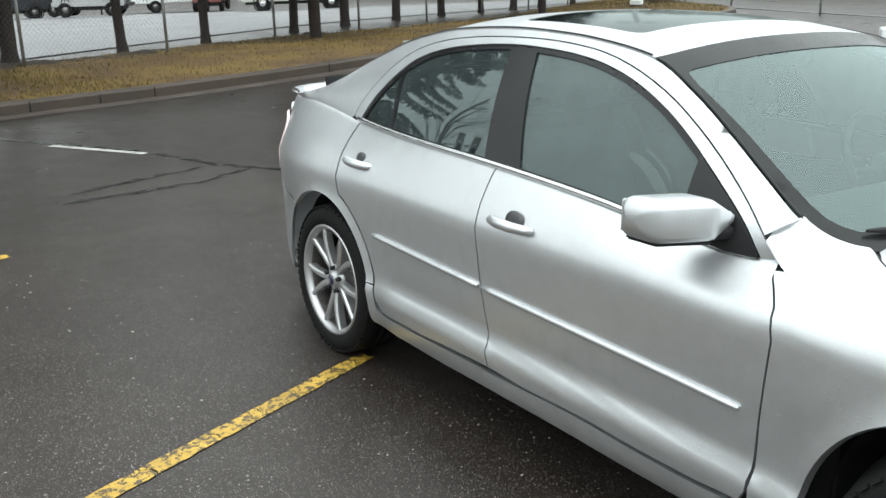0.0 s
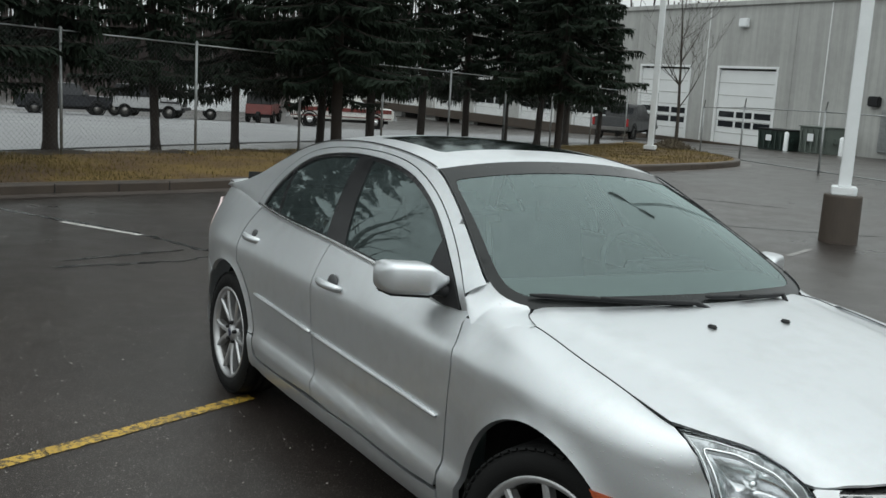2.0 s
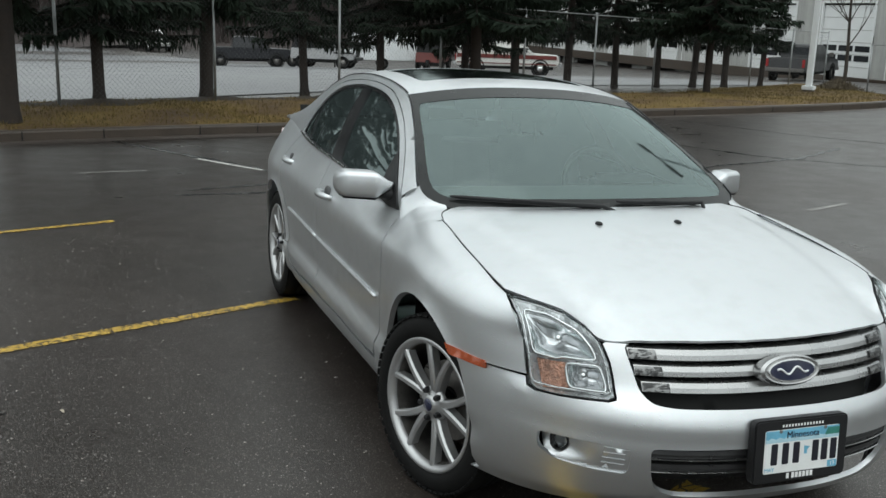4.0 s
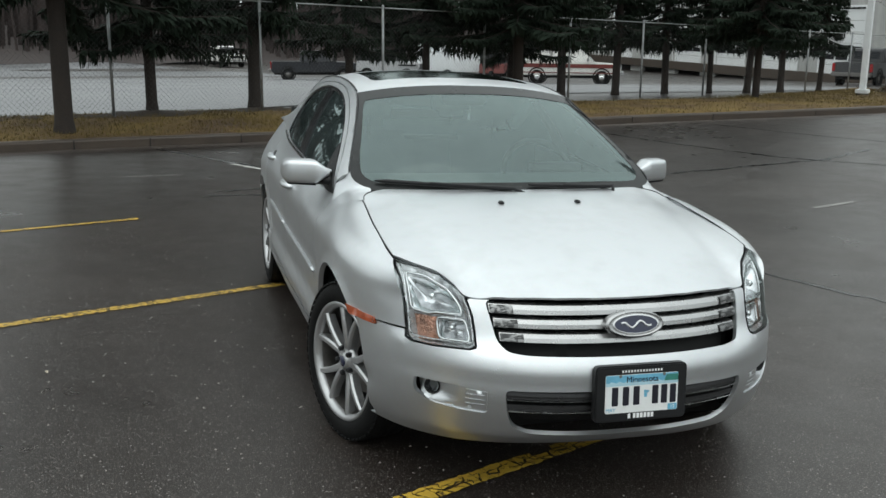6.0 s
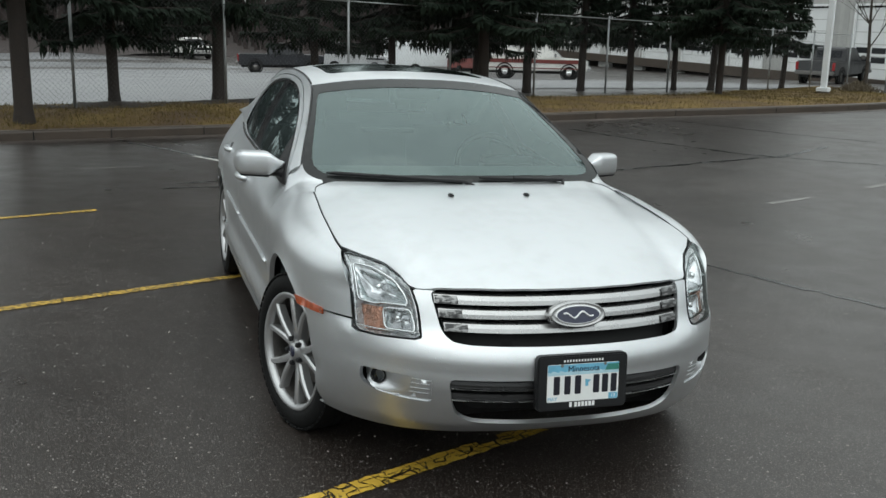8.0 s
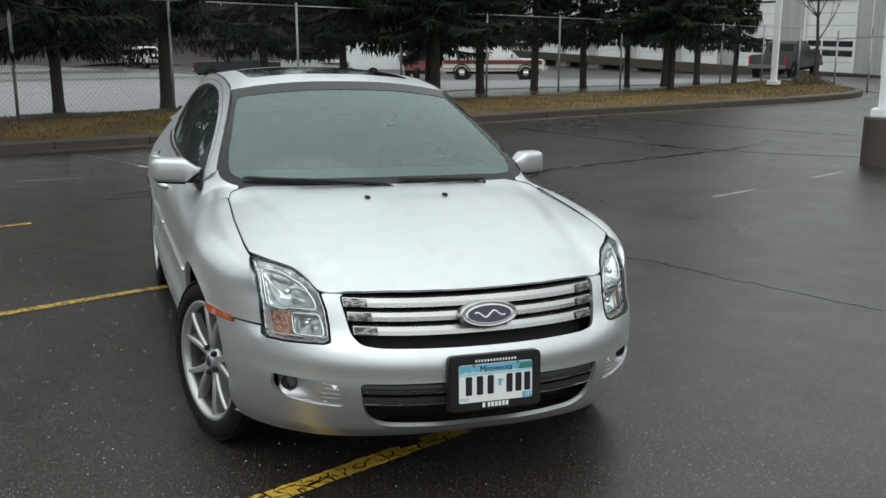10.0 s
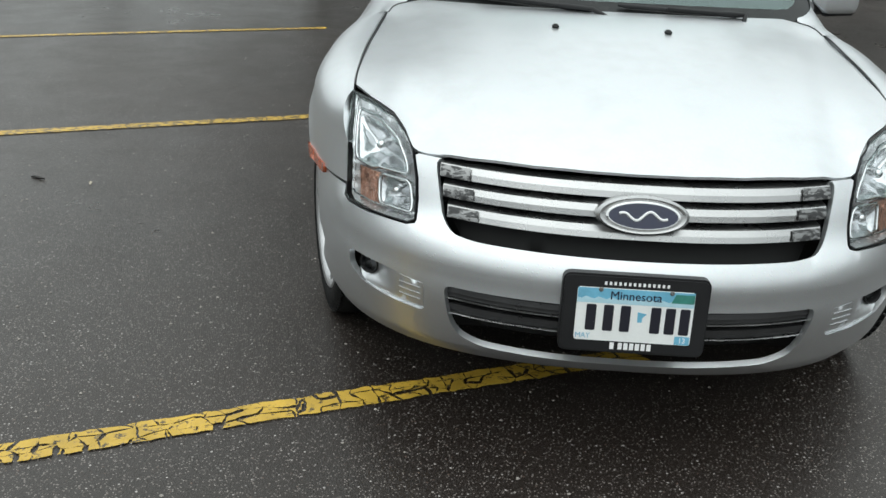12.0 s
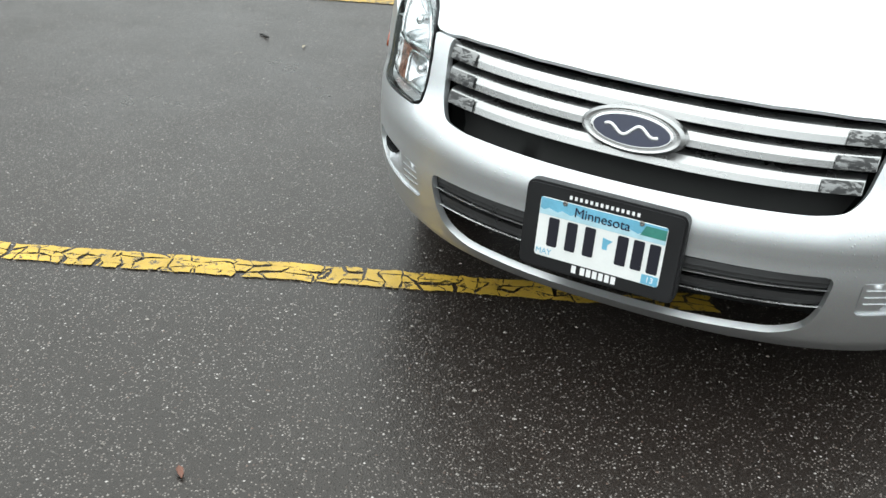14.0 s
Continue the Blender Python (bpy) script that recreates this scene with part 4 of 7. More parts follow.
# ---- the sedan: nose ----
hl_R = [fx(x, z) for x, z in ((-0.727, 0.803), (-0.725, 0.760), (-0.725, 0.709), (-0.721, 0.650), (-0.720, 0.606), (-0.719, 0.572), (-0.708, 0.562), (-0.66, 0.561), (-0.60, 0.564), (-0.545, 0.566), (-0.528, 0.575), (-0.527, 0.62), (-0.531, 0.669), (-0.544, 0.723), (-0.567, 0.755), (-0.605, 0.782), (-0.668, 0.797))]
grille_in = rounded([fx(-0.485, 0.721), fx(-0.25, 0.722), fx(0, 0.722), fx(0.25, 0.722), fx(0.485, 0.721), fx(0.460, 0.596), fx(0.434, 0.566), fx(0.375, 0.558), fx(0.17, 0.556), fx(0, 0.555), fx(-0.17, 0.556), fx(-0.375, 0.558), fx(-0.434, 0.566), fx(-0.460, 0.596)], 0.025, 3)
low_in = rounded([fx(-0.448, 0.444), fx(-0.2, 0.448), fx(0.2, 0.448), fx(0.448, 0.444), fx(0.432, 0.353), fx(0.407, 0.302), fx(0.350, 0.281), fx(0.17, 0.276), fx(-0.17, 0.276), fx(-0.350, 0.281), fx(-0.407, 0.302), fx(-0.432, 0.353)], 0.025, 3)
fog_in = rounded([fx(-0.706, 0.441), fx(-0.60, 0.442), fx(-0.494, 0.436), fx(-0.492, 0.352), fx(-0.577, 0.354), fx(-0.667, 0.364), fx(-0.704, 0.392)], 0.02, 3)
flank = [fy(y, z) for y, z in arc(ARCH_FRONT[0], ARCH_FRONT[1], ARCH_FRONT[2] - 0.008, 194, 138, 14)]
bump_half = [fy(-1.69, 0.216)] + flank + [fy(-1.63, 0.588), fy(-1.70, 0.588), fy(-1.80, 0.589), fx(-0.724, 0.590)]
hl_low = [fx(-0.725, 0.566), fx(-0.709, 0.5575), fx(-0.66, 0.5565), fx(-0.60, 0.5595), fx(-0.545, 0.5615), fx(-0.526, 0.568)]
hl_inner = [fx(-0.5225, 0.576), fx(-0.5215, 0.62), fx(-0.5255, 0.669), fx(-0.537, 0.716), fx(-0.528, 0.721), fx(-0.50, 0.721)]
under = [fx(-0.785, 0.204), fx(-0.70, 0.204), fx(-0.55, 0.209), fx(-0.3, 0.228)]
bh = under[::-1] + bump_half + hl_low + hl_inner
bumper_out = [fx(0, 0.238)] + bh + [fx(-0.25, 0.722), fx(0, 0.722), fx(0.25, 0.722)] + mirror_x(bh)


def bumper_shape(a, z):
    """Soft relief: a roll round the openings and a pushed-out lower lip."""
    x = abs(a)
    d = 0.005 * math.exp(-(((z - 0.515) / 0.045) ** 2)) * smoothstep(x, 0.75, 0.45)
    d += 0.005 * math.exp(-(((z - 0.265) / 0.022) ** 2)) * smoothstep(x, 1.0, 0.7)
    d += 0.006 * math.exp(-(((z - 0.548) / 0.018) ** 2)) * smoothstep(x, 0.95, 0.85)
    d -= 0.003 * math.exp(-(((z - 0.470) / 0.010) ** 2)) * smoothstep(x, 0.95, 0.80)
    d -= 0.010 * smoothstep(z, 0.30, 0.36) * smoothstep(z, 0.42, 0.36) * smoothstep(x, 1.0, 1.1)
    return d


panel_part("front_bumper", car, PAINT, "silver front bumper cover", surf=front, outline=bumper_out, holes=[grille_in, low_in, fog_in, mirror_x(fog_in)], step=0.020, out=(0, -1, 0), gap=0.001, lip=0.016, bulge=bumper_shape)

# upper grille: three satin bars with dark-patched ends; a black sheet is the shade behind
grille = link_mesh("grille", mesh_of("grille", *panel(surf=front, outline=grown(dense(grille_in, 0.04), 0.008), step=0.05, out=(0, -1, 0), off=-0.075, lip=0)), DARK, car, "three broad satin grille bars over a black sheet painted as shade")


def bar(z0, z1, x_end, lean, mat, parent, depth=0.0, thick=0.02, name="grille_bar", label="", ends=None):
    rows = [(0.0, z0), (0.35, z0 + (z1 - z0) * 0.06), (0.5, z0 + (z1 - z0) * 0.5), (0.35, z1 - (z1 - z0) * 0.06), (0.0, z1)]
    xs = np.linspace(-x_end, x_end, 44)
    verts, faces = [], []
    for x in xs:
        for d, z in rows:
            zz = z + lean * (abs(x) / x_end) ** 2
            p = Vector(front(*fx(x, zz)))
            verts.append((p.x, p.y - d * thick + depth, p.z))
        p0, p1 = verts[-5], verts[-1]
        verts += [(p1[0], p1[1] + 0.03, p1[2]), (p0[0], p0[1] + 0.03, p0[2])]
    k = 7
    for i in range(len(xs) - 1):
        for j in range(k):
            faces.append((i * k + j, (i + 1) * k + j, (i + 1) * k + (j + 1) % k, i * k + (j + 1) % k))
    faces += [tuple(range(k)), tuple(reversed([(len(xs) - 1) * k + j for j in range(k)]))]
    bm = bmesh.new()
    vs = [bm.verts.new(v) for v in verts]
    for f in faces:
        bm.faces.new([vs[i] for i in f])
    bmesh.ops.recalc_face_normals(bm, faces=bm.faces[:])
    return part(name, bm, mat, parent, label)


for k, (z0, z1, xe) in enumerate(((0.677, 0.709, 0.472), (0.634, 0.665, 0.462), (0.591, 0.621, 0.448))):
    bar(z0, z1, xe, 0.002, SATIN, grille, depth=0.018)
    for sgn in (-1, 1):
        # overlay on the bar's end: flaking plus painted dark reflections
        xs = np.linspace(xe - 0.075, xe - 0.001, 8)
        v, f = sheet(lambda x, t: tuple(Vector(front(*fx(sgn * x, z0 + 0.003 + (z1 - z0 - 0.006) * t + 0.002))) + Vector((0, 0.018 - 0.013 - 0.002 * math.sin(math.pi * t), 0))), xs, np.linspace(0, 1, 6))
        link_mesh("patched_bar_end", mesh_of("patched_bar_end", v, f if sgn < 0 else [q[::-1] for q in f]), BAREND, grille, "bar end dark with flaking and painted reflections")
# badge: oval with a bright rim, the mark inside as a plain sweep
badge_y = front(0, 0.655)[1]
badge_m = pose(0.006, badge_y - 0.022, 0.655, 76, 0, 0)
badge = link_mesh("badge", bpy.data.meshes.new("badge"), SATIN, car, "oval dark blue badge with a bright rim")


def oval(a, b, z, n=48):
    return [(a * math.cos(2 * math.pi * i / n), b * math.sin(2 * math.pi * i / n), z) for i in range(n)]


def oval_solid(rings, me=None):
    bm = bmesh.new()
    rs = [[bm.verts.new(p) for p in r] for r in rings]
    for p, q in zip(rs, rs[1:]):
        for k in range(len(p)):
            bm.faces.new((p[k], p[(k + 1) % len(p)], q[(k + 1) % len(p)], q[k]))
    bm.faces.new(rs[-1])
    bm.faces.new(rs[0][::-1])
    return bm


bm = oval_solid([oval(0.108, 0.047, -0.03), oval(0.108, 0.047, 0.004), oval(0.100, 0.041, 0.013), oval(0.092, 0.037, 0.011)])
bm.to_mesh(badge.data)
bm.free()
badge.matrix_local = badge_m
part("badge_rim", oval_solid([oval(0.086, 0.034, 0.008), oval(0.086, 0.034, 0.014), oval(0.082, 0.031, 0.0145)]), CHROME, badge, "bright oval rim")
part("badge_field", oval_solid([oval(0.080, 0.0295, 0.010), oval(0.080, 0.0295, 0.0155)]), NAVY, badge, "dark blue oval field")
sw = [(x, 0.011 * math.sin(x * 95) * (1 - (x / 0.075) ** 2)) for x in np.linspace(-0.056, 0.056, 30)]
part("badge_sweep", tube([(x, y, 0.0165) for x, y in sw], 0.0032, 6), WHITEINK, badge, "pale curved mark", smooth=True)

# lower grille: two grey bars, bright edges, a black sheet as the shade behind
lowg = link_mesh("lower_grille", mesh_of("lower_grille", *panel(surf=front, outline=grown(dense(low_in, 0.04), 0.008), step=0.05, out=(0, -1, 0), off=-0.085, lip=0)), DARK, car, "lower air intake, a black sheet as its shade, two grey bars")
for z0, z1, xe in ((0.408, 0.436, 0.444), (0.364, 0.390, 0.432)):
    bar(z0, z1, xe, 0.0, INTAKEBAR, lowg, depth=0.028, name="intake_bar")
    bar(z0 - 0.004, z0, xe - 0.004, 0.0, SATIN, lowg, depth=0.022, name="intake_edge")
# another dark sheet puts shade along the bottom of the intake
panel_part("intake_floor_shade", lowg, DARK, surf=front, outline=rounded([fx(-0.40, 0.315), fx(0, 0.315), fx(0.40, 0.315), fx(0.36, 0.282), fx(0, 0.276), fx(-0.36, 0.282)], 0.02), step=0.04, out=(0, -1, 0), off=-0.060, lip=0)

# number plate in its dark dealer frame; its number is drawn as bars
plate = thing("number_plate", "", "")
plate.parent = car
plate.matrix_local = pose(-0.002, -2.262, 0.444, 86, 0, 0) @ Matrix.Diagonal((0.95, 0.97, 1, 1))
bm = prism(rounded([(-0.178, -0.098), (0.178, -0.098), (0.178, 0.100), (-0.178, 0.100)], 0.022), -0.018, 0.010)
bmesh.ops.bevel(bm, geom=[e for e in bm.edges if abs(e.verts[0].co.z - 0.010) < 1e-5 and abs(e.verts[1].co.z - 0.010) < 1e-5], offset=0.005, segments=2, affect="EDGES")
part("plate_frame", bm, BLACK, plate, "black plastic plate frame with pale lettering bars")
part("plate_sheet", prism(rounded([(-0.141, -0.066), (0.141, -0.066), (0.141, 0.068), (-0.141, 0.068)], 0.008), 0.010, 0.0118), PLATE, plate, "white plate sheet")
part("plate_band", prism([(-0.140, 0.032), (0.140, 0.032), (0.140, 0.067), (-0.140, 0.067)], 0.0119, 0.0124), PLATEBLUE, plate, "sky blue band with a pale treeline")
trees_row = [(-0.140, 0.030), (0.140, 0.030), (0.140, 0.043)] + [(0.140 - 0.28 * i / 28, 0.040 + 0.006 * ((i * 7) % 3) / 2) for i in range(1, 28)] + [(-0.140, 0.043)]
part("plate_treeline", prism(trees_row, 0.0125, 0.0128), varied("plate_pale_blue", (0.42, 0.62, 0.70), 0.35, 0, 0.1, 30, 0, 100), plate)
part("corner_patch", prism([(0.085, 0.040), (0.140, 0.040), (0.140, 0.062), (0.095, 0.062)], 0.0129, 0.0132), varied("plate_green", (0.05, 0.22, 0.18), 0.4, 0, 0.2, 30, 0, 100), plate)
text_mesh("Minnesota", 0.030, NAVY, plate, Matrix.Translation((0.0, 0.050, 0.0133)), name="state_lettering")
for x in (-0.104, -0.062, -0.021, 0.052, 0.087, 0.122):
    part("plate_bar", prism(rounded([(x - 0.012, -0.040), (x + 0.012, -0.040), (x + 0.012, 0.026), (x - 0.012, 0.026)], 0.004, 3), 0.0119, 0.0128), INK, plate)
part("plate_emblem", prism([(0.008, 0.012), (0.030, 0.008), (0.020, -0.002), (0.020, -0.014), (0.009, -0.014)], 0.0119, 0.0126), PLATEBLUE, plate)
for x, lab, mat in ((-0.120, "MAY", PLATEBLUE), (0.121, "13", WHITEINK)):
    stick = part("plate_sticker", prism([(x - 0.018, -0.065), (x + 0.018, -0.065), (x + 0.018, -0.044), (x - 0.018, -0.044)], 0.0119, 0.0124), PLATE if x < 0 else PLATEBLUE, plate)
    text_mesh(lab, 0.018, mat, plate, Matrix.Translation((x, -0.0545, 0.0126)), name="sticker_lettering")
for x in (-0.085, 0.085):
    part("plate_screw", lathe([(0.0118, 0.0001), (0.0150, 0.003), (0.0146, 0.005), (0.0118, 0.006)], 12, "z"), STEEL, plate, m=Matrix.Translation((x, 0.064, 0.0)), smooth=True)
frame_bars = [(x, -0.0785, 0.0072, 0.0085) for x in (-0.046, -0.026, -0.012, 0.002, 0.016, 0.030, 0.044)] + [(-0.075 + 0.0115 * i, 0.0795, 0.0042, 0.004) for i in range(14)]
for x, y, w, hgt in frame_bars:
    part("frame_lettering_bar", prism([(x - w * 0.7, y - hgt), (x + w * 0.7, y - hgt), (x + w * 0.7, y + hgt), (x - w * 0.7, y + hgt)], 0.0100, 0.0108), WHITEINK, plate)
part("plate_bracket", box(-0.16, 0.16, -0.09, 0.09, -0.05, -0.0185, 0.006), BLACK, plate)

# fog lamp pockets: scooped towards the lamp, a flat ribbed plate at the inner end
for sgn in (-1, 1):
    q = fog_in if sgn < 0 else mirror_x(fog_in)
    edge_a, mid_a = abs(fx(0.700, 0.41)[0]), abs(fx(0.560, 0.41)[0])
    scoop = lambda a, z: -0.006 - 0.034 * smoothstep(abs(a), mid_a, edge_a - 0.03) * smoothstep(z, 0.366, 0.394)
    pocket = panel_part("fog_pocket", car, PAINT, "silver fog lamp pocket", surf=front, outline=grown(dense(q, 0.03), 0.004), step=0.012, out=(0, -1, 0), lip=0, bulge=scoop)
    c = Vector(front(*fx(sgn * 0.655, 0.412))) + Vector((-sgn * 0.010, 0.030, 0))
    m = look(c, c + Vector((sgn * 0.45, -1, 0)))
    turned = m @ pose(0, 0, 0, 180, 0, 0)
    part("fog_bezel", lathe([(-0.030, 0.028), (0.008, 0.028), (0.012, 0.026), (0.008, 0.023), (-0.03, 0.020)], 32, "z"), BLACK, pocket, m=turned, smooth=True)
    part("fog_lens", lathe([(0.004, 0.0005), (0.002, 0.012), (-0.003, 0.0225)], 28, "z"), LENS, pocket, m=turned, smooth=True)
    part("fog_reflector", lathe([(-0.026, 0.0005), (-0.020, 0.012), (-0.006, 0.0225)], 28, "z"), INTAKEBAR, pocket, m=turned, smooth=True)
    louv = [fx(sgn * x, z) for x, z in ((0.562, 0.433), (0.499, 0.429), (0.497, 0.362), (0.562, 0.363))]
    louv = louv if sgn < 0 else louv[::-1]
    panel_part("pocket_plate", pocket, PAINT, surf=front, outline=louv, step=0.02, out=(0, -1, 0), off=-0.004, lip=0.004)
    for z in (0.382, 0.399, 0.416):
        line = [Vector(front(*fx(sgn * x, z))) + Vector((0, 0.0035, 0)) for x in np.linspace(0.505, 0.560, 5)]
        part("plate_rib", tube(line, 0.0009, 5), PAINT, pocket)

# headlamps: clear lens over chrome bowls, an amber corner, a black gasket
for sgn in (-1, 1):
    q = hl_R if sgn < 0 else mirror_x(hl_R)
    lamp = panel_part("headlamp", car, LENS, "clear headlamp with chrome reflectors and an amber corner", surf=front, outline=grown(dense(q, 0.02), -0.001), step=0.03, out=(0, -1, 0), off=0.004, lip=0.004)
    panel_part("headlamp_gasket", lamp, BLACK, surf=front, outline=grown(dense(q, 0.02), 0.001), holes=[grown(dense(q, 0.02), -0.0015)], step=0.02, out=(0, -1, 0), off=0.002, lip=0.016)
    border = np.array(dense(q, 0.01))
    deep = lambda a, z: -0.012 - 0.060 * smoothstep(float(np.min(np.hypot(border[:, 0] - a, border[:, 1] - z))), 0.006, 0.030)
    panel_part("headlamp_housing", lamp, LAMPCASE, "bright headlamp housing", surf=front, outline=grown(dense(q, 0.02), 0.001), step=0.014, out=(0, -1, 0), bulge=deep, lip=0)
    for nm, poly, bulb in (("main_reflector", ((0.708, 0.772), (0.650, 0.768), (0.592, 0.738), (0.564, 0.692), (0.558, 0.664), (0.640, 0.661), (0.652, 0.655), (0.704, 0.660)), (0.640, 0.708)),
                           ("high_reflector", ((0.634, 0.646), (0.552, 0.650), (0.543, 0.604), (0.545, 0.581), (0.632, 0.580)), (0.590, 0.614))):
        shape = [fx(sgn * x, z) for x, z in poly]
        shape = rounded(shape if sgn < 0 else shape[::-1], 0.018, 4)
        rim_pts = np.array(dense(shape, 0.008))
        bowl = lambda a, z: -0.018 - 0.044 * smoothstep(float(np.min(np.hypot(rim_pts[:, 0] - a, rim_pts[:, 1] - z))), 0.0, 0.045)
        panel_part(nm, lamp, REFLECTOR, "chrome lamp bowl", surf=front, outline=shape, step=0.010, out=(0, -1, 0), bulge=bowl, lip=0)
        ring = [Vector(front(a, z)) + Vector((-sgn * 0.006, 0.016, 0)) for a, z in dense(shape, 0.012)]
        part("bowl_rim", tube(ring + ring[:1], 0.0048, 6, caps=False), CHROME, lamp, smooth=True)
        c = Vector(front(*fx(sgn * bulb[0], bulb[1])))
        ax = Vector((sgn * 0.30, -1, 0.02)).normalized()
        part("bulb_cap", lathe([(0.075, 0.012), (0.034, 0.013), (0.026, 0.011), (0.024, 0.0005)], 16, "z"), CHROME, lamp, m=look(c, c + ax), smooth=True)
    for inset in (0.012,):
        edge = grown(dense(q, 0.02), -inset)
        trim = [Vector(front(a, z)) for a, z in edge]
        part("lamp_trim", tube([p + Vector((-sgn * 0.010, 0.012 + 0.4 * inset, 0)) for p in trim + trim[:1]], 0.0035, 5, caps=False), CHROME, lamp, smooth=True)
    am = [fx(sgn * x, z) for x, z in ((0.704, 0.648), (0.640, 0.650), (0.638, 0.578), (0.696, 0.572))]
    am = am if sgn < 0 else am[::-1]
    panel_part("amber_corner", lamp, AMBER_IN, "amber turn lamp cover", surf=front, outline=am, step=0.018, out=(0, -1, 0), off=-0.020, lip=0.02)
    mk = zs([(-1.752, 0.577), (-1.600, 0.580), (-1.578, 0.611), (-1.746, 0.600)])
    v, f = panel(surf=side, outline=mk, step=0.02, out=(-1, 0, 0), off=0.005, lip=0.01)
    if sgn > 0:
        v, f = [(-x, y, z) for x, y, z in v], [k[::-1] for k in f]
    link_mesh("side_marker", mesh_of("side_marker", v, f), AMBER, car, "amber side marker lamp")

# mouldings, handles, mirrors
for sgn in (-1, 1):
    for y0, y1 in ((-0.792, SEAM_B - 0.010), (SEAM_B + 0.010, 0.95)):
        pts = []
        for y in np.linspace(y0, y1, 20):
            z = 0.555 + 0.048 * (y + 0.8) / 1.75
            pts.append((sgn * (side_x(y, z) + 0.004), y, z))
        bm = tube(pts, [0.006] + [0.010] * 18 + [0.006], 10)
        part("door_moulding", bm, PAINT, car, "slim silver door moulding", smooth=True)
    for yc, zc, dn in ((0.095, 0.817, "front_door"), (1.100, 0.848, "rear_door")):
        door = doors[dn][0 if sgn < 0 else 1]
        x0 = side_x(yc, zc) - 0.018 * smoothstep(zc, 0.80, 0.86)
        # a dark grey ellipsoid gives the cup's hollow its shade by colour
        cup = bmesh.new()
        bmesh.ops.create_uvsphere(cup, u_segments=20, v_segments=10, radius=1)
        bmesh.ops.scale(cup, vec=(0.016, 0.046, 0.040), verts=cup.verts[:])
        bmesh.ops.translate(cup, vec=(sgn * (x0 - 0.003), yc + 0.0, zc + 0.004), verts=cup.verts[:])
        part("handle_cup_shade", cup, CUPSHADE, door, "handle cup, its shade painted dark grey", smooth=True)
        hp = [(sgn * (x0 + 0.004), yc - 0.095, zc), (sgn * (x0 + 0.022), yc - 0.075, zc + 0.001), (sgn * (x0 + 0.036), yc - 0.02, zc + 0.003), (sgn * (x0 + 0.036), yc + 0.04, zc + 0.004), (sgn * (x0 + 0.024), yc + 0.085, zc + 0.004), (sgn * (x0 + 0.006), yc + 0.100, zc + 0.003)]
        part("door_handle", tube(hp, [0.010, 0.015, 0.017, 0.017, 0.015, 0.010], 10), PAINT, door, "silver door handle", smooth=True)


def mirror_shell(sgn):
    """Rounded box of the door mirror: swept outwards, flat glass at the back."""
    secs = []
    for t in list(np.linspace(0, 0.78, 12)) + [0.82, 0.86, 0.90, 0.93, 0.955, 0.975, 0.99, 1.0]:
        x = 0.778 + 0.205 * t
        grow = min(1.0, t / 0.30)
        shut = 1.0 if t < 0.80 else max(0.01, 1 - ((t - 0.80) / 0.20) ** 2.6) ** 0.5
        hz, hy = 0.054 * (0.22 + 0.78 * grow) * shut, 0.062 * (0.55 + 0.45 * grow) * (0.15 + 0.85 * shut)
        zc, yc = 0.978 - 0.003 * t, -0.622 + 0.105 * t
        ring = []
        for k in range(24):
            a = 2 * math.pi * k / 24
            c, s = math.cos(a), math.sin(a)
            ring.append((sgn * x, yc + hy * math.copysign(abs(c) ** 0.42, c) * (0.9 if c > 0 else 1.15), zc + hz * math.copysign(abs(s) ** 0.36, s)))
        secs.append(ring)
    bm = bmesh.new()
    rs = [[bm.verts.new(p) for p in r] for r in secs]
    for p, q in zip(rs, rs[1:]):
        for k in range(24):
            bm.faces.new((p[k], p[(k + 1) % 24], q[(k + 1) % 24], q[k]))
    bm.faces.new(rs[0])
    bm.faces.new(rs[-1])
    bmesh.ops.recalc_face_normals(bm, faces=bm.faces[:])
    return bm


for sgn in (-1, 1):
    mir = part("door_mirror", mirror_shell(sgn), PAINT, car, "silver door mirror with a black lower edge", smooth=True)
    def swept(bm):
        for v in bm.verts:
            v.co.y += -0.622 + 0.105 / 0.205 * (abs(v.co.x) - 0.778)
        return bm
    part("mirror_black_edge", swept(box(0.832 * sgn, 0.962 * sgn, -0.056, 0.050, 0.917, 0.931, 0.006)), BLACK, mir, smooth=True)
    part("mirror_glass", swept(box(0.835 * sgn, 0.965 * sgn, 0.052, 0.060, 0.935, 1.018, 0.003)), CHROME, mir, "mirror glass")
    part("mirror_arm", tube([(sgn * 0.752, -0.655, 0.930), (sgn * 0.785, -0.630, 0.942), (sgn * 0.835, -0.590, 0.950)], [0.020, 0.024, 0.034], 12), BLACK, mir, smooth=True)
    part("mirror_tip", tube([(sgn * 0.768, -0.642, 0.984), (sgn * 0.790, -0.625, 0.982), (sgn * 0.830, -0.600, 0.979)], [0.006, 0.016, 0.040], 12), PAINT, mir, smooth=True)

# ---- the sedan: inside and underneath ----
shell_v, shell_f = sheet(lambda y, z: (-(side_x(y, min(z, 0.82)) - 0.045), y, z), np.linspace(-0.95, 0.95, 20), np.linspace(0.22, 0.82, 8))
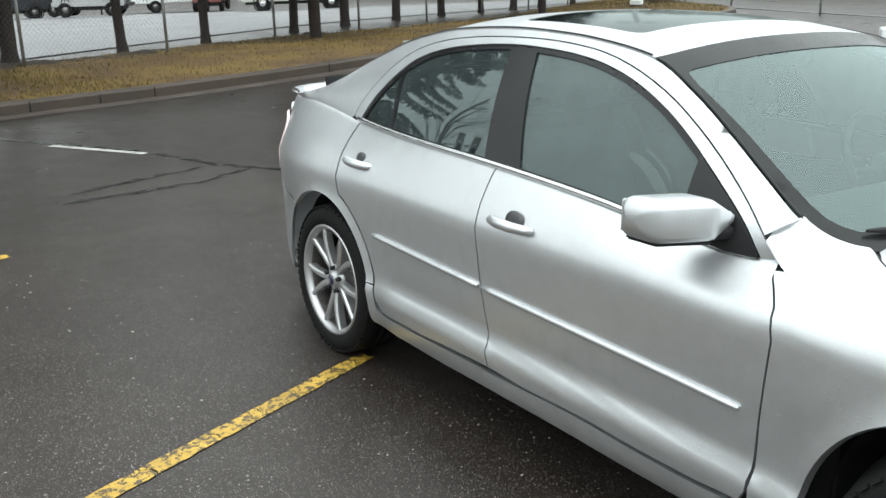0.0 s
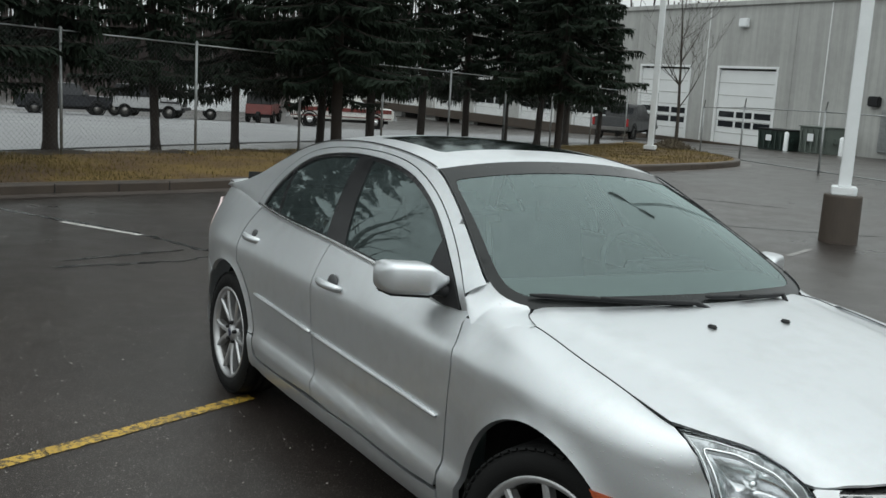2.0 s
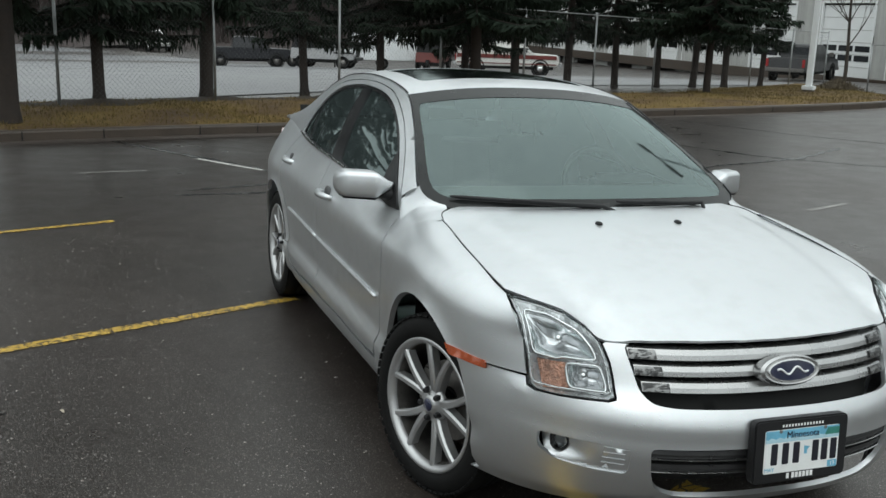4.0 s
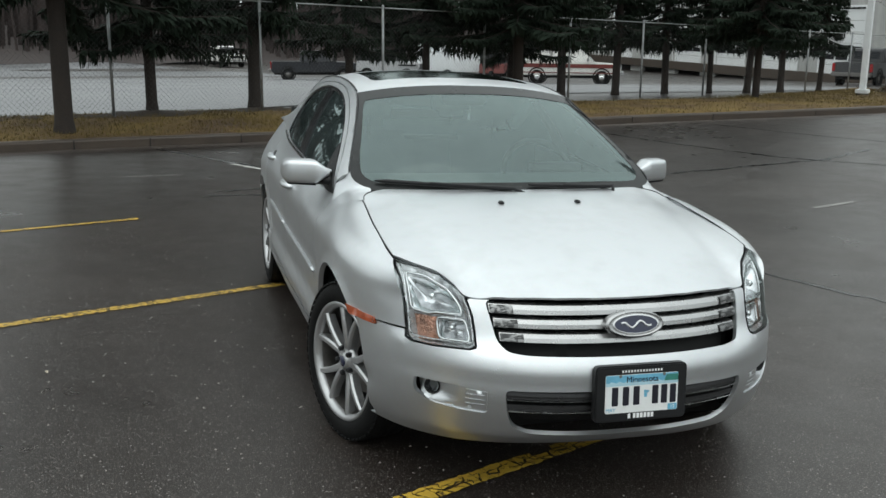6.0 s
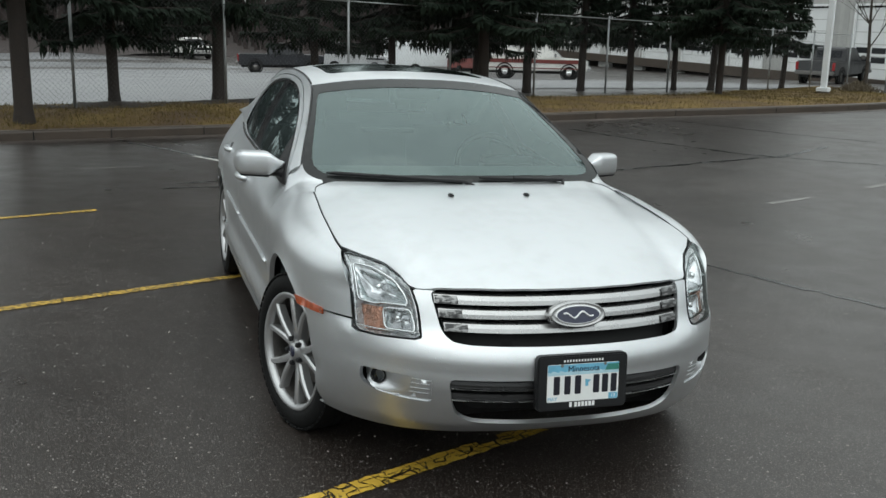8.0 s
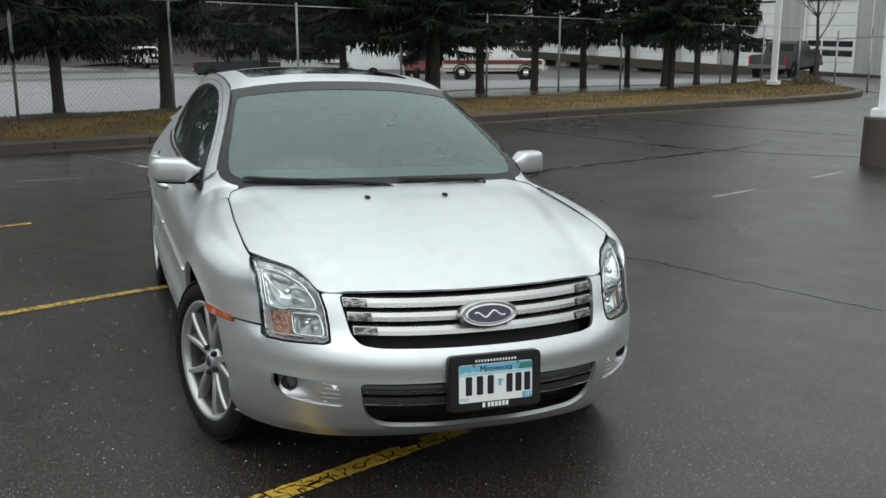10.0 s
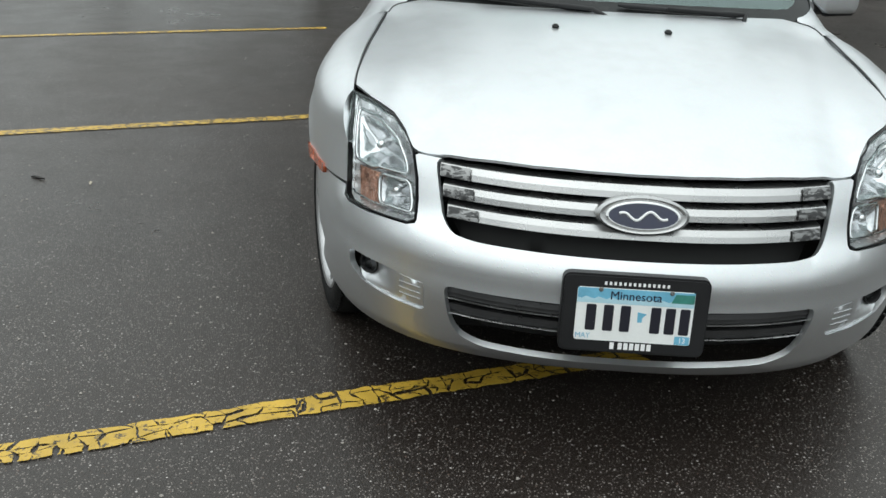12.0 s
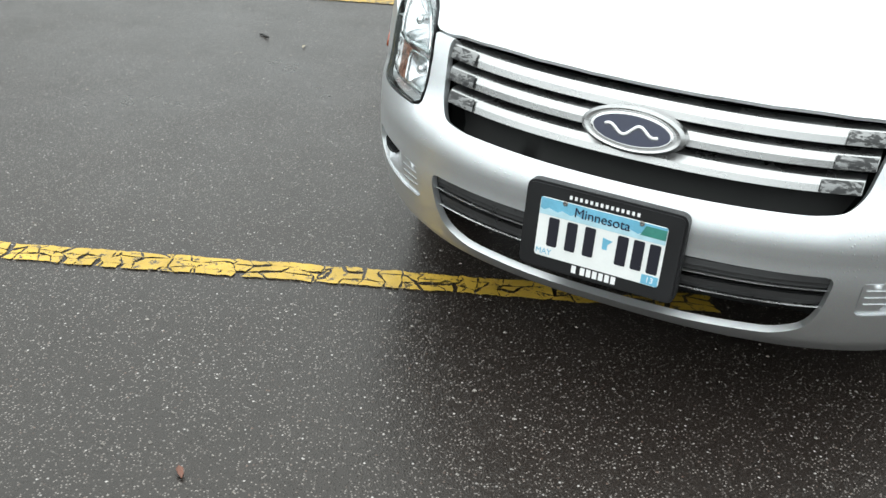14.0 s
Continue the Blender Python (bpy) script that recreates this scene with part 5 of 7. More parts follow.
for sgn in (-1, 1):
    link_mesh("inner_side", mesh_of("inner_side", [(-sgn * x, y, z) for x, y, z in shell_v], shell_f), DARK, car)
    for c, h, ar in (ARCH_FRONT, ARCH_REAR):
        # wheel well
        wl_v, wl_f = sheet(lambda a, t: (sgn * (0.50 + 0.25 * t), c + (ar + 0.008) * math.cos(a), h + (ar + 0.008) * math.sin(a)), np.linspace(radians(-25), radians(205), 26), np.linspace(0, 1, 3))
        link_mesh("wheel_well", mesh_of("wheel_well", wl_v, wl_f), DARK, car)
    part("engine_side", box(sgn * 0.49, sgn * 0.50, -1.80, -0.95, 0.2, 0.72), DARK, car)
part("underbody", box(-0.62, 0.62, -1.90, 2.05, 0.20, 0.25, 0.02), DARK, car)
part("engine_bay_floor", box(-0.49, 0.49, -1.98, -0.98, 0.26, 0.60), DARK, car)
part("floor_pan", box(-0.74, 0.74, -0.90, 1.5, 0.255, 0.33), TRIMGREY, car)
part("firewall", box(-0.74, 0.74, -0.98, -0.90, 0.255, 0.90), DARK, car)
part("boot_bulkhead", box(-0.66, 0.66, 1.50, 1.56, 0.3, 0.98), DARK, car)
# dark board added to block light through the gap behind the parcel shelf
part("rear_gap_block", box(-0.63, 0.63, 1.712, 1.726, 0.96, 1.118), DARK, car)
part("parcel_shelf", box(-0.64, 0.64, 1.10, 1.72, 0.965, 0.985, 0.006), TRIMGREY, car)
dash_v, dash_f = sheet(lambda u, t: (0.735 * u, -0.935 + 0.52 * t + 0.05 * u * u * (1 - t), 0.945 + 0.028 * math.sin(math.pi * min(1, t * 1.1)) - 0.30 * max(0.0, t - 0.72) / 0.28), np.linspace(-0.98, 0.98, 24), np.linspace(0, 1, 12))
link_mesh("dashboard", mesh_of("dashboard", dash_v, dash_f), DASHGREY, car, "dark grey dashboard top behind the windshield")
part("instrument_hood", box(0.22, 0.52, -0.62, -0.45, 0.95, 1.01, 0.03), BLACK, car, smooth=True)
wheel_ring = [(0.19 * math.cos(t), 0.19 * math.sin(t), 0) for t in np.linspace(0, 2 * math.pi, 40)]
steer = part("steering_wheel", tube(wheel_ring, 0.015, 10, caps=False), BLACK, car, m=pose(0.37, -0.33, 0.92, 62, 0, 0), smooth=True)
part("steering_hub", box(-0.06, 0.06, -0.05, 0.05, -0.03, 0.02, 0.015), BLACK, steer, smooth=True)
for a in (0, 180, 270):
    part("steering_spoke", tube([(0.05 * math.cos(radians(a)), 0.05 * math.sin(radians(a)), 0), (0.185 * math.cos(radians(a)), 0.185 * math.sin(radians(a)), 0)], 0.013, 8), BLACK, steer)
head_v, head_f = sheet(lambda u, y: (RAIL_X(y) * u * 0.97, y, roof_at(u, y)[2] - 0.035), np.linspace(-1, 1, 12), np.linspace(-0.14, 1.1, 14))
link_mesh("headliner", mesh_of("headliner", head_v, head_f), TRIMGREY, car)


def seat(x, y, w):
    s = part("seat", box(x - w / 2, x + w / 2, y - 0.26, y + 0.26, 0.33, 0.60, 0.06), CLOTH, car, "grey cloth seat", smooth=True)
    bm = box(-w / 2, w / 2, -0.07, 0.07, 0, 0.60, 0.055)
    part("seat_back", bm, CLOTH, s, m=pose(x, y + 0.22, 0.50, -16, 0, 0), smooth=True)
    for dx in ((0,) if w < 0.7 else (-0.38, 0.38)):
        part("head_restraint", box(-0.13, 0.13, -0.05, 0.05, 0.62, 0.81, 0.045), CLOTH, s, m=pose(x + dx, y + 0.21, 0.50, -15, 0, 0), smooth=True)
        part("restraint_post", tube([(0, 0, 0.55), (0, 0, 0.68)], 0.008), STEEL, s, m=pose(x + dx, y + 0.21, 0.50, -15, 0, 0))


seat(-0.37, 0.05, 0.52)
seat(0.37, 0.05, 0.52)
seat(0.0, 0.92, 1.25)
part("inside_mirror", box(-0.12, 0.12, -0.20, -0.165, 1.262, 1.325, 0.014), BLACK, car, smooth=True)
part("mirror_stem", tube([(0, -0.185, 1.32), (0, -0.24, 1.352)], 0.012), BLACK, car)
part("toll_tag", box(0.34, 0.39, -0.232, -0.228, 1.296, 1.31), PLATE, car)

# ---- wheels ----
def wheel_parts(parent):
    """Tyre, ten slim spokes in pairs, rim, hub and nuts; the outer face looks to -x."""
    prof = [(0.085, 0.234), (0.105, 0.244), (0.112, 0.270), (0.108, 0.296), (0.092, 0.318), (0.070, 0.3265), (0.024, 0.3275), (0.020, 0.321), (0.014, 0.321), (0.010, 0.3275), (-0.010, 0.3275), (-0.014, 0.321), (-0.020, 0.321), (-0.024, 0.3275), (-0.070, 0.3265), (-0.092, 0.318), (-0.108, 0.296), (-0.112, 0.270), (-0.105, 0.244), (-0.085, 0.234)]
    t = part("tyre", lathe(prof, 72, "x", closed=True), RUBBER, parent, "wet black tyre", smooth=True)
    # shoulder blocks
    bm = bmesh.new()
    for k in range(60):
        a = 2 * math.pi * k / 60
        g = bmesh.ops.create_cube(bm, size=1, matrix=Matrix.Rotation(a, 4, "X") @ Matrix.Translation((-0.088, 0, 0.3120)) @ Matrix.Rotation(0.55, 4, "Y") @ Matrix.Diagonal((0.030, 0.024, 0.008, 1)))
    part("tread", bm, RUBBER, parent)
    part("rim_barrel", lathe([(0.10, 0.234), (0.10, 0.216), (-0.050, 0.2105), (-0.080, 0.2150)], 64, "x"), STEEL, parent, "shaded inner barrel", smooth=True)
    part("rim", lathe([(-0.078, 0.2165), (-0.090, 0.218), (-0.103, 0.227), (-0.109, 0.238), (-0.103, 0.245), (-0.088, 0.238)], 64, "x"), ALLOY, parent, "silver ten-spoke alloy rim", smooth=True)
    for k in range(5):
        for d in (-12.5, 12.5):
            a0, a1 = radians(72 * k + d * 0.55), radians(72 * k + d * 1.35)
            bm = bmesh.new()
            rows = []
            for s in np.linspace(0, 1, 8):
                r = 0.045 + (0.224 - 0.045) * s
                a = a0 + (a1 - a0) * s
                w = 0.0150 - 0.0035 * s
                x = -0.098 + 0.020 * (1 - s) ** 1.5 + 0.006 * s * s
                ca, sa = math.cos(a), math.sin(a)
                row = []
                for dx, dw in ((0.034, -w), (0.004, -w), (-0.004, -w * 0.55), (-0.004, w * 0.55), (0.004, w), (0.034, w)):
                    row.append(bm.verts.new((x + dx, r * sa + dw * ca, r * ca - dw * sa)))
                rows.append(row)
            for p, q in zip(rows, rows[1:]):
                for j in range(6):
                    bm.faces.new((p[j], p[(j + 1) % 6], q[(j + 1) % 6], q[j]))
            bmesh.ops.recalc_face_normals(bm, faces=bm.faces[:])
            part("spoke", bm, ALLOY, parent)
    part("hub", lathe([(-0.060, 0.066), (-0.078, 0.064), (-0.084, 0.050), (-0.088, 0.034), (-0.094, 0.031), (-0.097, 0.024), (-0.098, 0.0005)], 40, "x"), ALLOY, parent, smooth=True)
    part("hub_cap", lathe([(-0.0975, 0.023), (-0.101, 0.020), (-0.102, 0.0005)], 28, "x"), NAVY, parent, smooth=True)
    for k in range(5):
        a = radians(72 * k + 36)
        part("lug_nut", lathe([(-0.078, 0.013), (-0.080, 0.012)] + [(-0.098, 0.010), (-0.101, 0.007), (-0.101, 0.0005)], 6, "x"), BLACK, parent, m=Matrix.Translation((0, 0.052 * math.sin(a), 0.052 * math.cos(a))))
    part("brake_disc", lathe([(0.0, 0.05), (0.0, 0.145), (0.012, 0.145), (0.012, 0.05)], 40, "x", closed=True), STEEL, parent, smooth=False)
    part("brake_caliper", box(-0.02, 0.05, 0.09, 0.16, -0.08, 0.08, 0.015), STEEL, parent)


for sgn in (-1, 1):
    for c, out_x, turn, spin, size in ((AXLE_F, 0.756 if sgn < 0 else 0.730, 17.0 if sgn < 0 else 5.0, 11, 0.985), (AXLE_R, 0.732, 0.0, 40, 0.97)):
        w = new("wheel")
        w.parent = car
        w.matrix_local = pose(sgn * out_x, c, TYRE_R * size - 0.003, 0, 0, turn + (0 if sgn < 0 else 180)) @ Matrix.Rotation(radians(spin), 4, "X") @ Matrix.Scale(size, 4)
        wheel_parts(w)


# ---- ground ----
EYE_X, EYE_Y = -1.5, -5.1


def ground_z(x, y):
    """A slight cross fall where the sedan stands; level round it; falling away to the lower lot and the building."""
    near = (-0.10 * math.tanh(x / 3.8) - 0.047 * math.tanh(y / 4.0)) * (1 - smoothstep(math.hypot(x, y), 6.0, 14.0))
    r = math.hypot(x - EYE_X, y - EYE_Y)
    fall = 0.034 + 0.012 * smoothstep(math.atan2(x - EYE_X, y - EYE_Y), radians(42), radians(22))
    far = 0.0 if r < 23 else fall * (r - 23) ** 2 / 12 if r < 29 else fall * (3 + r - 29) if r < 62 else fall * (36 + 9 * (1 - math.exp(-(r - 62) / 9.0)))
    return near - far


spread = [-900, -500, -250, -120, -70, -50] + list(np.linspace(-40, -6, 28))[:-1] + list(np.linspace(-6, 12, 46)) + list(np.linspace(12, 60, 40))[1:] + [70, 90, 130, 250, 500, 900]
gv, gf = sheet(lambda x, y: (x, y, ground_z(x, y)), spread, spread)
ground = link_mesh("ground", mesh_of("ground", gv, gf), ASPHALT, None)
tagged(ground, "dark wet asphalt parking lot with pale stones", "ground", kind="structure")

FENCE_0, FENCE_STEP = Vector((-2.095, 11.60)), Vector((2.467, 1.192))
FDIR = FENCE_STEP.normalized()
FNRM = Vector((-FDIR.y, FDIR.x))


def fence_at(i):
    return FENCE_0 + FENCE_STEP * i


def fence_base(i):
    return 0.18 - 0.061 * i


# pale wet lot beyond the fence
def lot_pt(s, d):
    p = FENCE_0 + FDIR * s + FNRM * d
    return (p.x, p.y, ground_z(p.x, p.y) + 0.02)


lv, lf = sheet(lot_pt, np.linspace(-75, 34, 44), np.linspace(2.2, 95, 36))
lot = link_mesh("lower_lot", mesh_of("lower_lot", lv, lf), LOT, None)
tagged(lot, "pale wet paved lot behind the fence", "pavement", kind="structure")

# kerb line, from far left past the island's tip and back to the building side
KERB = [(-30, 1.6), (-14, 5.6), (-8, 7.25), (-3.43, 8.58), (-1.78, 9.06), (0.146, 9.62), (1.27, 9.86), (6.0, 10.95), (9.06, 11.42), (13.1, 12.2), (14.2, 12.5), (15.5, 13.05), (16.8, 14.18), (17.9, 15.9), (19.1, 18.0), (20.5, 20.5), (22, 23.3), (23.6, 26)]
kx = curve_of([(i, p[0]) for i, p in enumerate(KERB)])
ky = curve_of([(i, p[1]) for i, p in enumerate(KERB)])


def kerb_pt(t):
    return Vector((kx(t), ky(t)))


def kerb_side(t):
    d = (kerb_pt(t + 0.05) - kerb_pt(t - 0.05)).normalized()
    return Vector((-d.y, d.x))


KT = np.linspace(0, len(KERB) - 1, 130)
kerb_prof = [(0.0, -0.05), (0.0, 0.105), (0.012, 0.128), (0.03, 0.135), (0.15, 0.135), (0.155, 0.05)]
kv, kf = sheet(lambda t, j: (*(kerb_pt(t) + kerb_side(t) * kerb_prof[j][0]), ground_z(*kerb_pt(t)) + kerb_prof[j][1] + 0.006 * noise.noise((t * 3, j, 0))), KT, range(6))
kerb = link_mesh("kerb", mesh_of("kerb", kv, kf, False), CONCRETE, None)
tagged(kerb, "weathered concrete kerb along the grass strip", "kerb", kind="structure")
bm = bmesh.new()
for t in np.arange(0.4, len(KERB) - 1, 0.62):
    p, s = kerb_pt(t), kerb_side(t)
    d = Vector((s.y, -s.x))
    a = p - s * 0.004
    vs = [bm.verts.new((*(a + d * w), z + ground_z(*p))) for w, z in ((-0.008, 0.0), (0.008, 0.0), (0.006, 0.125), (-0.006, 0.125))]
    bm.faces.new(vs)
part("kerb_joint", bm, TAR, kerb)
# worn gutter strip in front of the kerb
guv, guf = sheet(lambda t, w: (*(kerb_pt(t) - kerb_side(t) * w), ground_z(*(kerb_pt(t) - kerb_side(t) * w)) + 0.004), KT, (0.0, 0.14, 0.28))
link_mesh("gutter", mesh_of("gutter", guv, guf), varied("wet_gutter_concrete", (0.075, 0.062, 0.055), 0.35, 0, 0.3, 1.6, 0.3, 40), kerb)


def strip_top(t, w):
    """Grass from the kerb (w = 0) to a little behind the fence (w = 1)."""
    p = kerb_pt(t) + kerb_side(t) * 0.152
    s = max(-12.0, min(24.0, (p - FENCE_0).dot(FDIR)))
    lag = min(9.5, s / FENCE_STEP.length)
    q = FENCE_0 + FDIR * s + FNRM * 1.1
    x, y = p.lerp(q, w)
    z0, z1 = ground_z(*p) + 0.128, (0.18 - 0.061 * lag)
    z = z0 + (z1 - z0) * w + 0.05 * math.sin(math.pi * w) + 0.035 * noise.noise((x * 0.9, y * 0.9, 0)) * math.sin(math.pi * min(1, w * 1.0))
    if w > 0.93:
        z -= 0.5 * (w - 0.93) / 0.07 * 0.5
    return (x, y, z)


sv_, sf_ = sheet(strip_top, np.linspace(0.5, 16.5, 150), np.linspace(0, 1, 26))
strip = link_mesh("grass_strip", mesh_of("grass_strip", sv_, sf_), GRASS, None)
tagged(strip, "yellow-brown winter grass strip with fallen needles", "grass", kind="structure")
rng = random.Random(4)
bv, bf = [], []
for _ in range(26000):
    t, w = rng.uniform(1.8, 15.5), rng.random() ** 1.1 * 0.92 + 0.005
    x, y, z = strip_top(t, w)
    a, hgt, lean = rng.uniform(0, 6.28), rng.uniform(0.02, 0.06), rng.uniform(0.2, 1.0)
    dx, dy = math.cos(a) * 0.007, math.sin(a) * 0.007
    n0 = len(bv)
    bv += [(x - dx, y - dy, z - 0.004), (x + dx, y + dy, z - 0.004), (x - dy * lean * 5, y + dx * lean * 5, z + hgt)]
    bf.append((n0, n0 + 1, n0 + 2))
blades = link_mesh("grass_blades", mesh_of("grass_blades", bv, bf, False), BLADES, None)
tagged(blades, "dry yellow-green grass blades", "grass", kind="stuff")

# ---- paint on the ground ----
def painted_line(label, a, b, width, mat, seed, patchy, group, z=0.004):
    """A worn stripe: patches of paint parted by jagged cracks."""
    rr = random.Random(seed)
    a, b = Vector(a), Vector(b)
    d = (b - a).normalized()
    nn = Vector((-d.y, d.x))
    root = thing("parking_line", label, "road marking", Matrix.Translation((a.x, a.y, 0)), group)
    length, s = (b - a).length, 0.0
    def edge(s0):
        return [s0 + rr.uniform(-0.02, 0.02) * patchy for _ in range(6)]
    e0 = edge(0.0)
    while s < length - 0.04:
        s1 = min(length, s + rr.choice((0.05, 0.08, 0.12, 0.18, 0.27)) * rr.uniform(0.8, 1.2))
        e1 = edge(s1)
        gap_w = rr.choice((0.004, 0.006, 0.010, 0.022)) * patchy
        side_a, side_b = width * (0.5 - rr.uniform(0, 0.04) * patchy), width * (0.5 - rr.uniform(0, 0.04) * patchy)
        left = [(e0[k], -side_a + (side_a + side_b) * k / 5) for k in range(6)]
        right = [(max(e1[k] - gap_w, e0[k] + 0.015), -side_a + (side_a + side_b) * k / 5) for k in range(6)]
        nb = max(1, int((s1 - s) / 0.04))
        low = [(left[0][0] + (right[0][0] - left[0][0]) * k / nb, -side_a + rr.uniform(-0.005, 0.004) * patchy) for k in range(1, nb)]
        high = [(right[5][0] + (left[5][0] - right[5][0]) * k / nb, side_b + rr.uniform(-0.004, 0.005) * patchy) for k in range(1, nb)]
        poly = [left[0]] + low + right + high + left[:0:-1]
        pieces = [poly]
        if rr.random() < 0.35 * patchy and s1 - s > 0.15:
            cut = rr.uniform(-0.015, 0.015)
            pieces = [[left[0]] + low + [right[0], (right[2][0], cut - 0.003), ((left[2][0] + right[2][0]) / 2, cut - 0.003 + rr.uniform(-0.01, 0.01)), (left[2][0], cut - 0.004)],
                      [(left[3][0], cut + 0.004), ((left[3][0] + right[3][0]) / 2, cut + 0.005 + rr.uniform(-0.01, 0.01)), (right[3][0], cut + 0.003), right[5]] + high + [left[5]]]
        for q in pieces:
            pts = [d * u + nn * v for u, v in q]
            bm = bmesh.new()
            vs = [bm.verts.new((p.x, p.y, z + ground_z(a.x + p.x, a.y + p.y))) for p in pts]
            try:
                f = bm.faces.new(vs)
                if f.normal.z < 0 or f.calc_area() >= 0:
                    f.normal_update()
                    if f.normal.z < 0:
                        f.normal_flip()
                bmesh.ops.triangulate(bm, faces=bm.faces[:])
                part("paint_patch", bm, mat, root)
            except ValueError:
                bm.free()
        e0, s = e1, s1
    return root


def crazed_line(label, a, b, width, mat, seed, group, z=0.004):
    """A stripe broken into small flakes by cracks of uneven width, some flakes gone."""
    rr = random.Random(seed)
    a, b = Vector(a), Vector(b)
    d = (b - a).normalized()
    nn = Vector((-d.y, d.x))
    root = thing("parking_line", label, "road marking", Matrix.Translation((a.x, a.y, 0)), group)
    length, s, cuts = (b - a).length, 0.0, [0.0]
    while s < length:
        s += rr.choice((0.030, 0.038, 0.048, 0.060))
        cuts.append(s)
    rows, n = 3, len(cuts)
    vert = [[Vector((cuts[i] + rr.uniform(-0.017, 0.017), width * (j / rows - 0.5) + (rr.uniform(-0.014, 0.014) if 0 < j < rows else rr.uniform(-0.006, 0.003) * (1 if j else -1)))) for j in range(rows + 1)] for i in range(n)]
    widths = (0.0, 0.0009, 0.0014, 0.002, 0.003, 0.006)
    across = [[rr.choice(widths) for j in range(rows)] for i in range(n)]
    along = [[rr.choice(widths) if 0 < j < rows else 0.001 for j in range(rows + 1)] for i in range(n)]
    wide = {i: rr.uniform(0.003, 0.008) for i in range(n) if rr.random() < 0.09}
    for i in range(n - 1):
        for j in range(rows):
            lone = j in (0, rows - 1)
            if rr.random() < (0.05 if lone else 0.02):
                continue
            c = [vert[i][j], vert[i + 1][j], vert[i + 1][j + 1], vert[i][j + 1]]
            gaps = [along[i][j], max(across[i + 1][j], wide.get(i + 1, 0)), along[i][j + 1], max(across[i][j], wide.get(i, 0))]
            mid = (c[0] + c[1] + c[2] + c[3]) / 4
            pts = []
            for k in range(4):
                p, q = c[k], c[(k + 1) % 4]
                u = (q - p).normalized()
                inn = Vector((-u.y, u.x))
                o = c[k - 1]
                w = (p - o).normalized()
                prev = Vector((-w.y, w.x))
                pts.append(p + inn * gaps[k] + prev * gaps[k - 1])
                for f in (0.33, 0.68):
                    pts.append(p.lerp(q, f) + inn * (gaps[k] + (rr.uniform(-0.003, 0.004) if gaps[k] > 0.0005 else -0.0004)))
            pos = [d * p.x + nn * p.y for p in pts]
            bm = bmesh.new()
            f = bm.faces.new([bm.verts.new((p.x, p.y, z + ground_z(a.x + p.x, a.y + p.y))) for p in pos])
            f.normal_update()
            if f.normal.z < 0:
                f.normal_flip()
            bmesh.ops.triangulate(bm, faces=bm.faces[:])
            part("paint_patch", bm, mat, root)
    return root


G_LINES = "painted stall lines"
crazed_line("cracked yellow stall line running under the sedan's nose", (-3.6, -3.27), (0.12, -1.62), 0.096, YELLOW, 3, G_LINES)
painted_line("worn yellow stall line ending at the rear wheel", (-4.4, -0.35), (-0.745, 1.225), 0.082, YELLOW_WORN, 5, 0.8, G_LINES)
painted_line("worn yellow stall line on wet asphalt", (-5.3, 2.22), (-1.66, 3.735), 0.072, YELLOW_WORN, 8, 0.7, G_LINES)
painted_line("faded stall line stub", (4.95, 3.45), (5.65, 3.70), 0.07, FADED, 11, 0.8, "faded lines")
painted_line("worn pale stall line stub", (6.75, 4.10), (7.4, 4.32), 0.08, FADED, 12, 0.8, "faded lines")
painted_line("pale streak of old paint beside a tarred crack", (-0.60, 7.30), (0.0, 6.42), 0.085, OLDWHITE, 13, 0.6, "faded lines")
painted_line("pale streak of old paint on wet asphalt", (-1.9, 6.25), (-1.2, 6.40), 0.06, FADED, 14, 0.9, "faded lines")


def crack(points, width, seed, mat=TAR, z=0.003, label="dark tarred crack in the asphalt"):
    rr = random.Random(seed)
    pts = []
    for a, b in zip(points, points[1:]):
        n = max(2, int(math.dist(a, b) / 0.10))
        pts += [(a[0] + (b[0] - a[0]) * i / n + rr.uniform(-0.025, 0.025), a[1] + (b[1] - a[1]) * i / n + rr.uniform(-0.025, 0.025)) for i in range(n)]
    pts.append(points[-1])
    v, f = [], []
    for i, p in enumerate(pts):
        q, o = Vector(pts[min(i + 1, len(pts) - 1)]), Vector(pts[max(i - 1, 0)])
        d = (q - o).normalized()
        w = width * rr.uniform(0.3, 1.0) * (1 if 0 < i < len(pts) - 1 else 0.2)
        g = ground_z(*p) + z
        v += [(p[0] - d.y * w, p[1] + d.x * w, g), (p[0] + d.y * w, p[1] - d.x * w, g)]
        if i:
            f.append((2 * i - 2, 2 * i - 1, 2 * i + 1, 2 * i))
    ob = link_mesh("asphalt_crack", mesh_of("asphalt_crack", v, f, False), mat, None)
    return tagged(ob, label, "crack", "asphalt cracks")


crack([(-1.5, 8.95), (-1.0, 8.1), (-0.45, 7.25), (0.05, 6.42), (0.34, 5.60), (0.62, 5.17), (1.2, 4.4)], 0.06, 1)
crack([(5.6, 9.9), (6.2, 8.3), (6.9, 6.8), (7.75, 5.85), (9.2, 4.6)], 0.045, 2)
crack([(3.7, 5.3), (4.2, 5.85), (5.8, 6.2), (7.4, 6.5), (8.6, 7.1)], 0.06, 3)
crack([(2.3, 1.8), (2.68, 1.0), (3.05, 0.0), (3.6, -1.3)], 0.025, 4)
crack([(-1.1, 4.85), (-0.78, 4.92), (-0.06, 5.02), (0.5, 5.3)], 0.04, 5)
crack([(8.1, 10.6), (8.9, 8.6), (10.0, 6.8)], 0.03, 6)
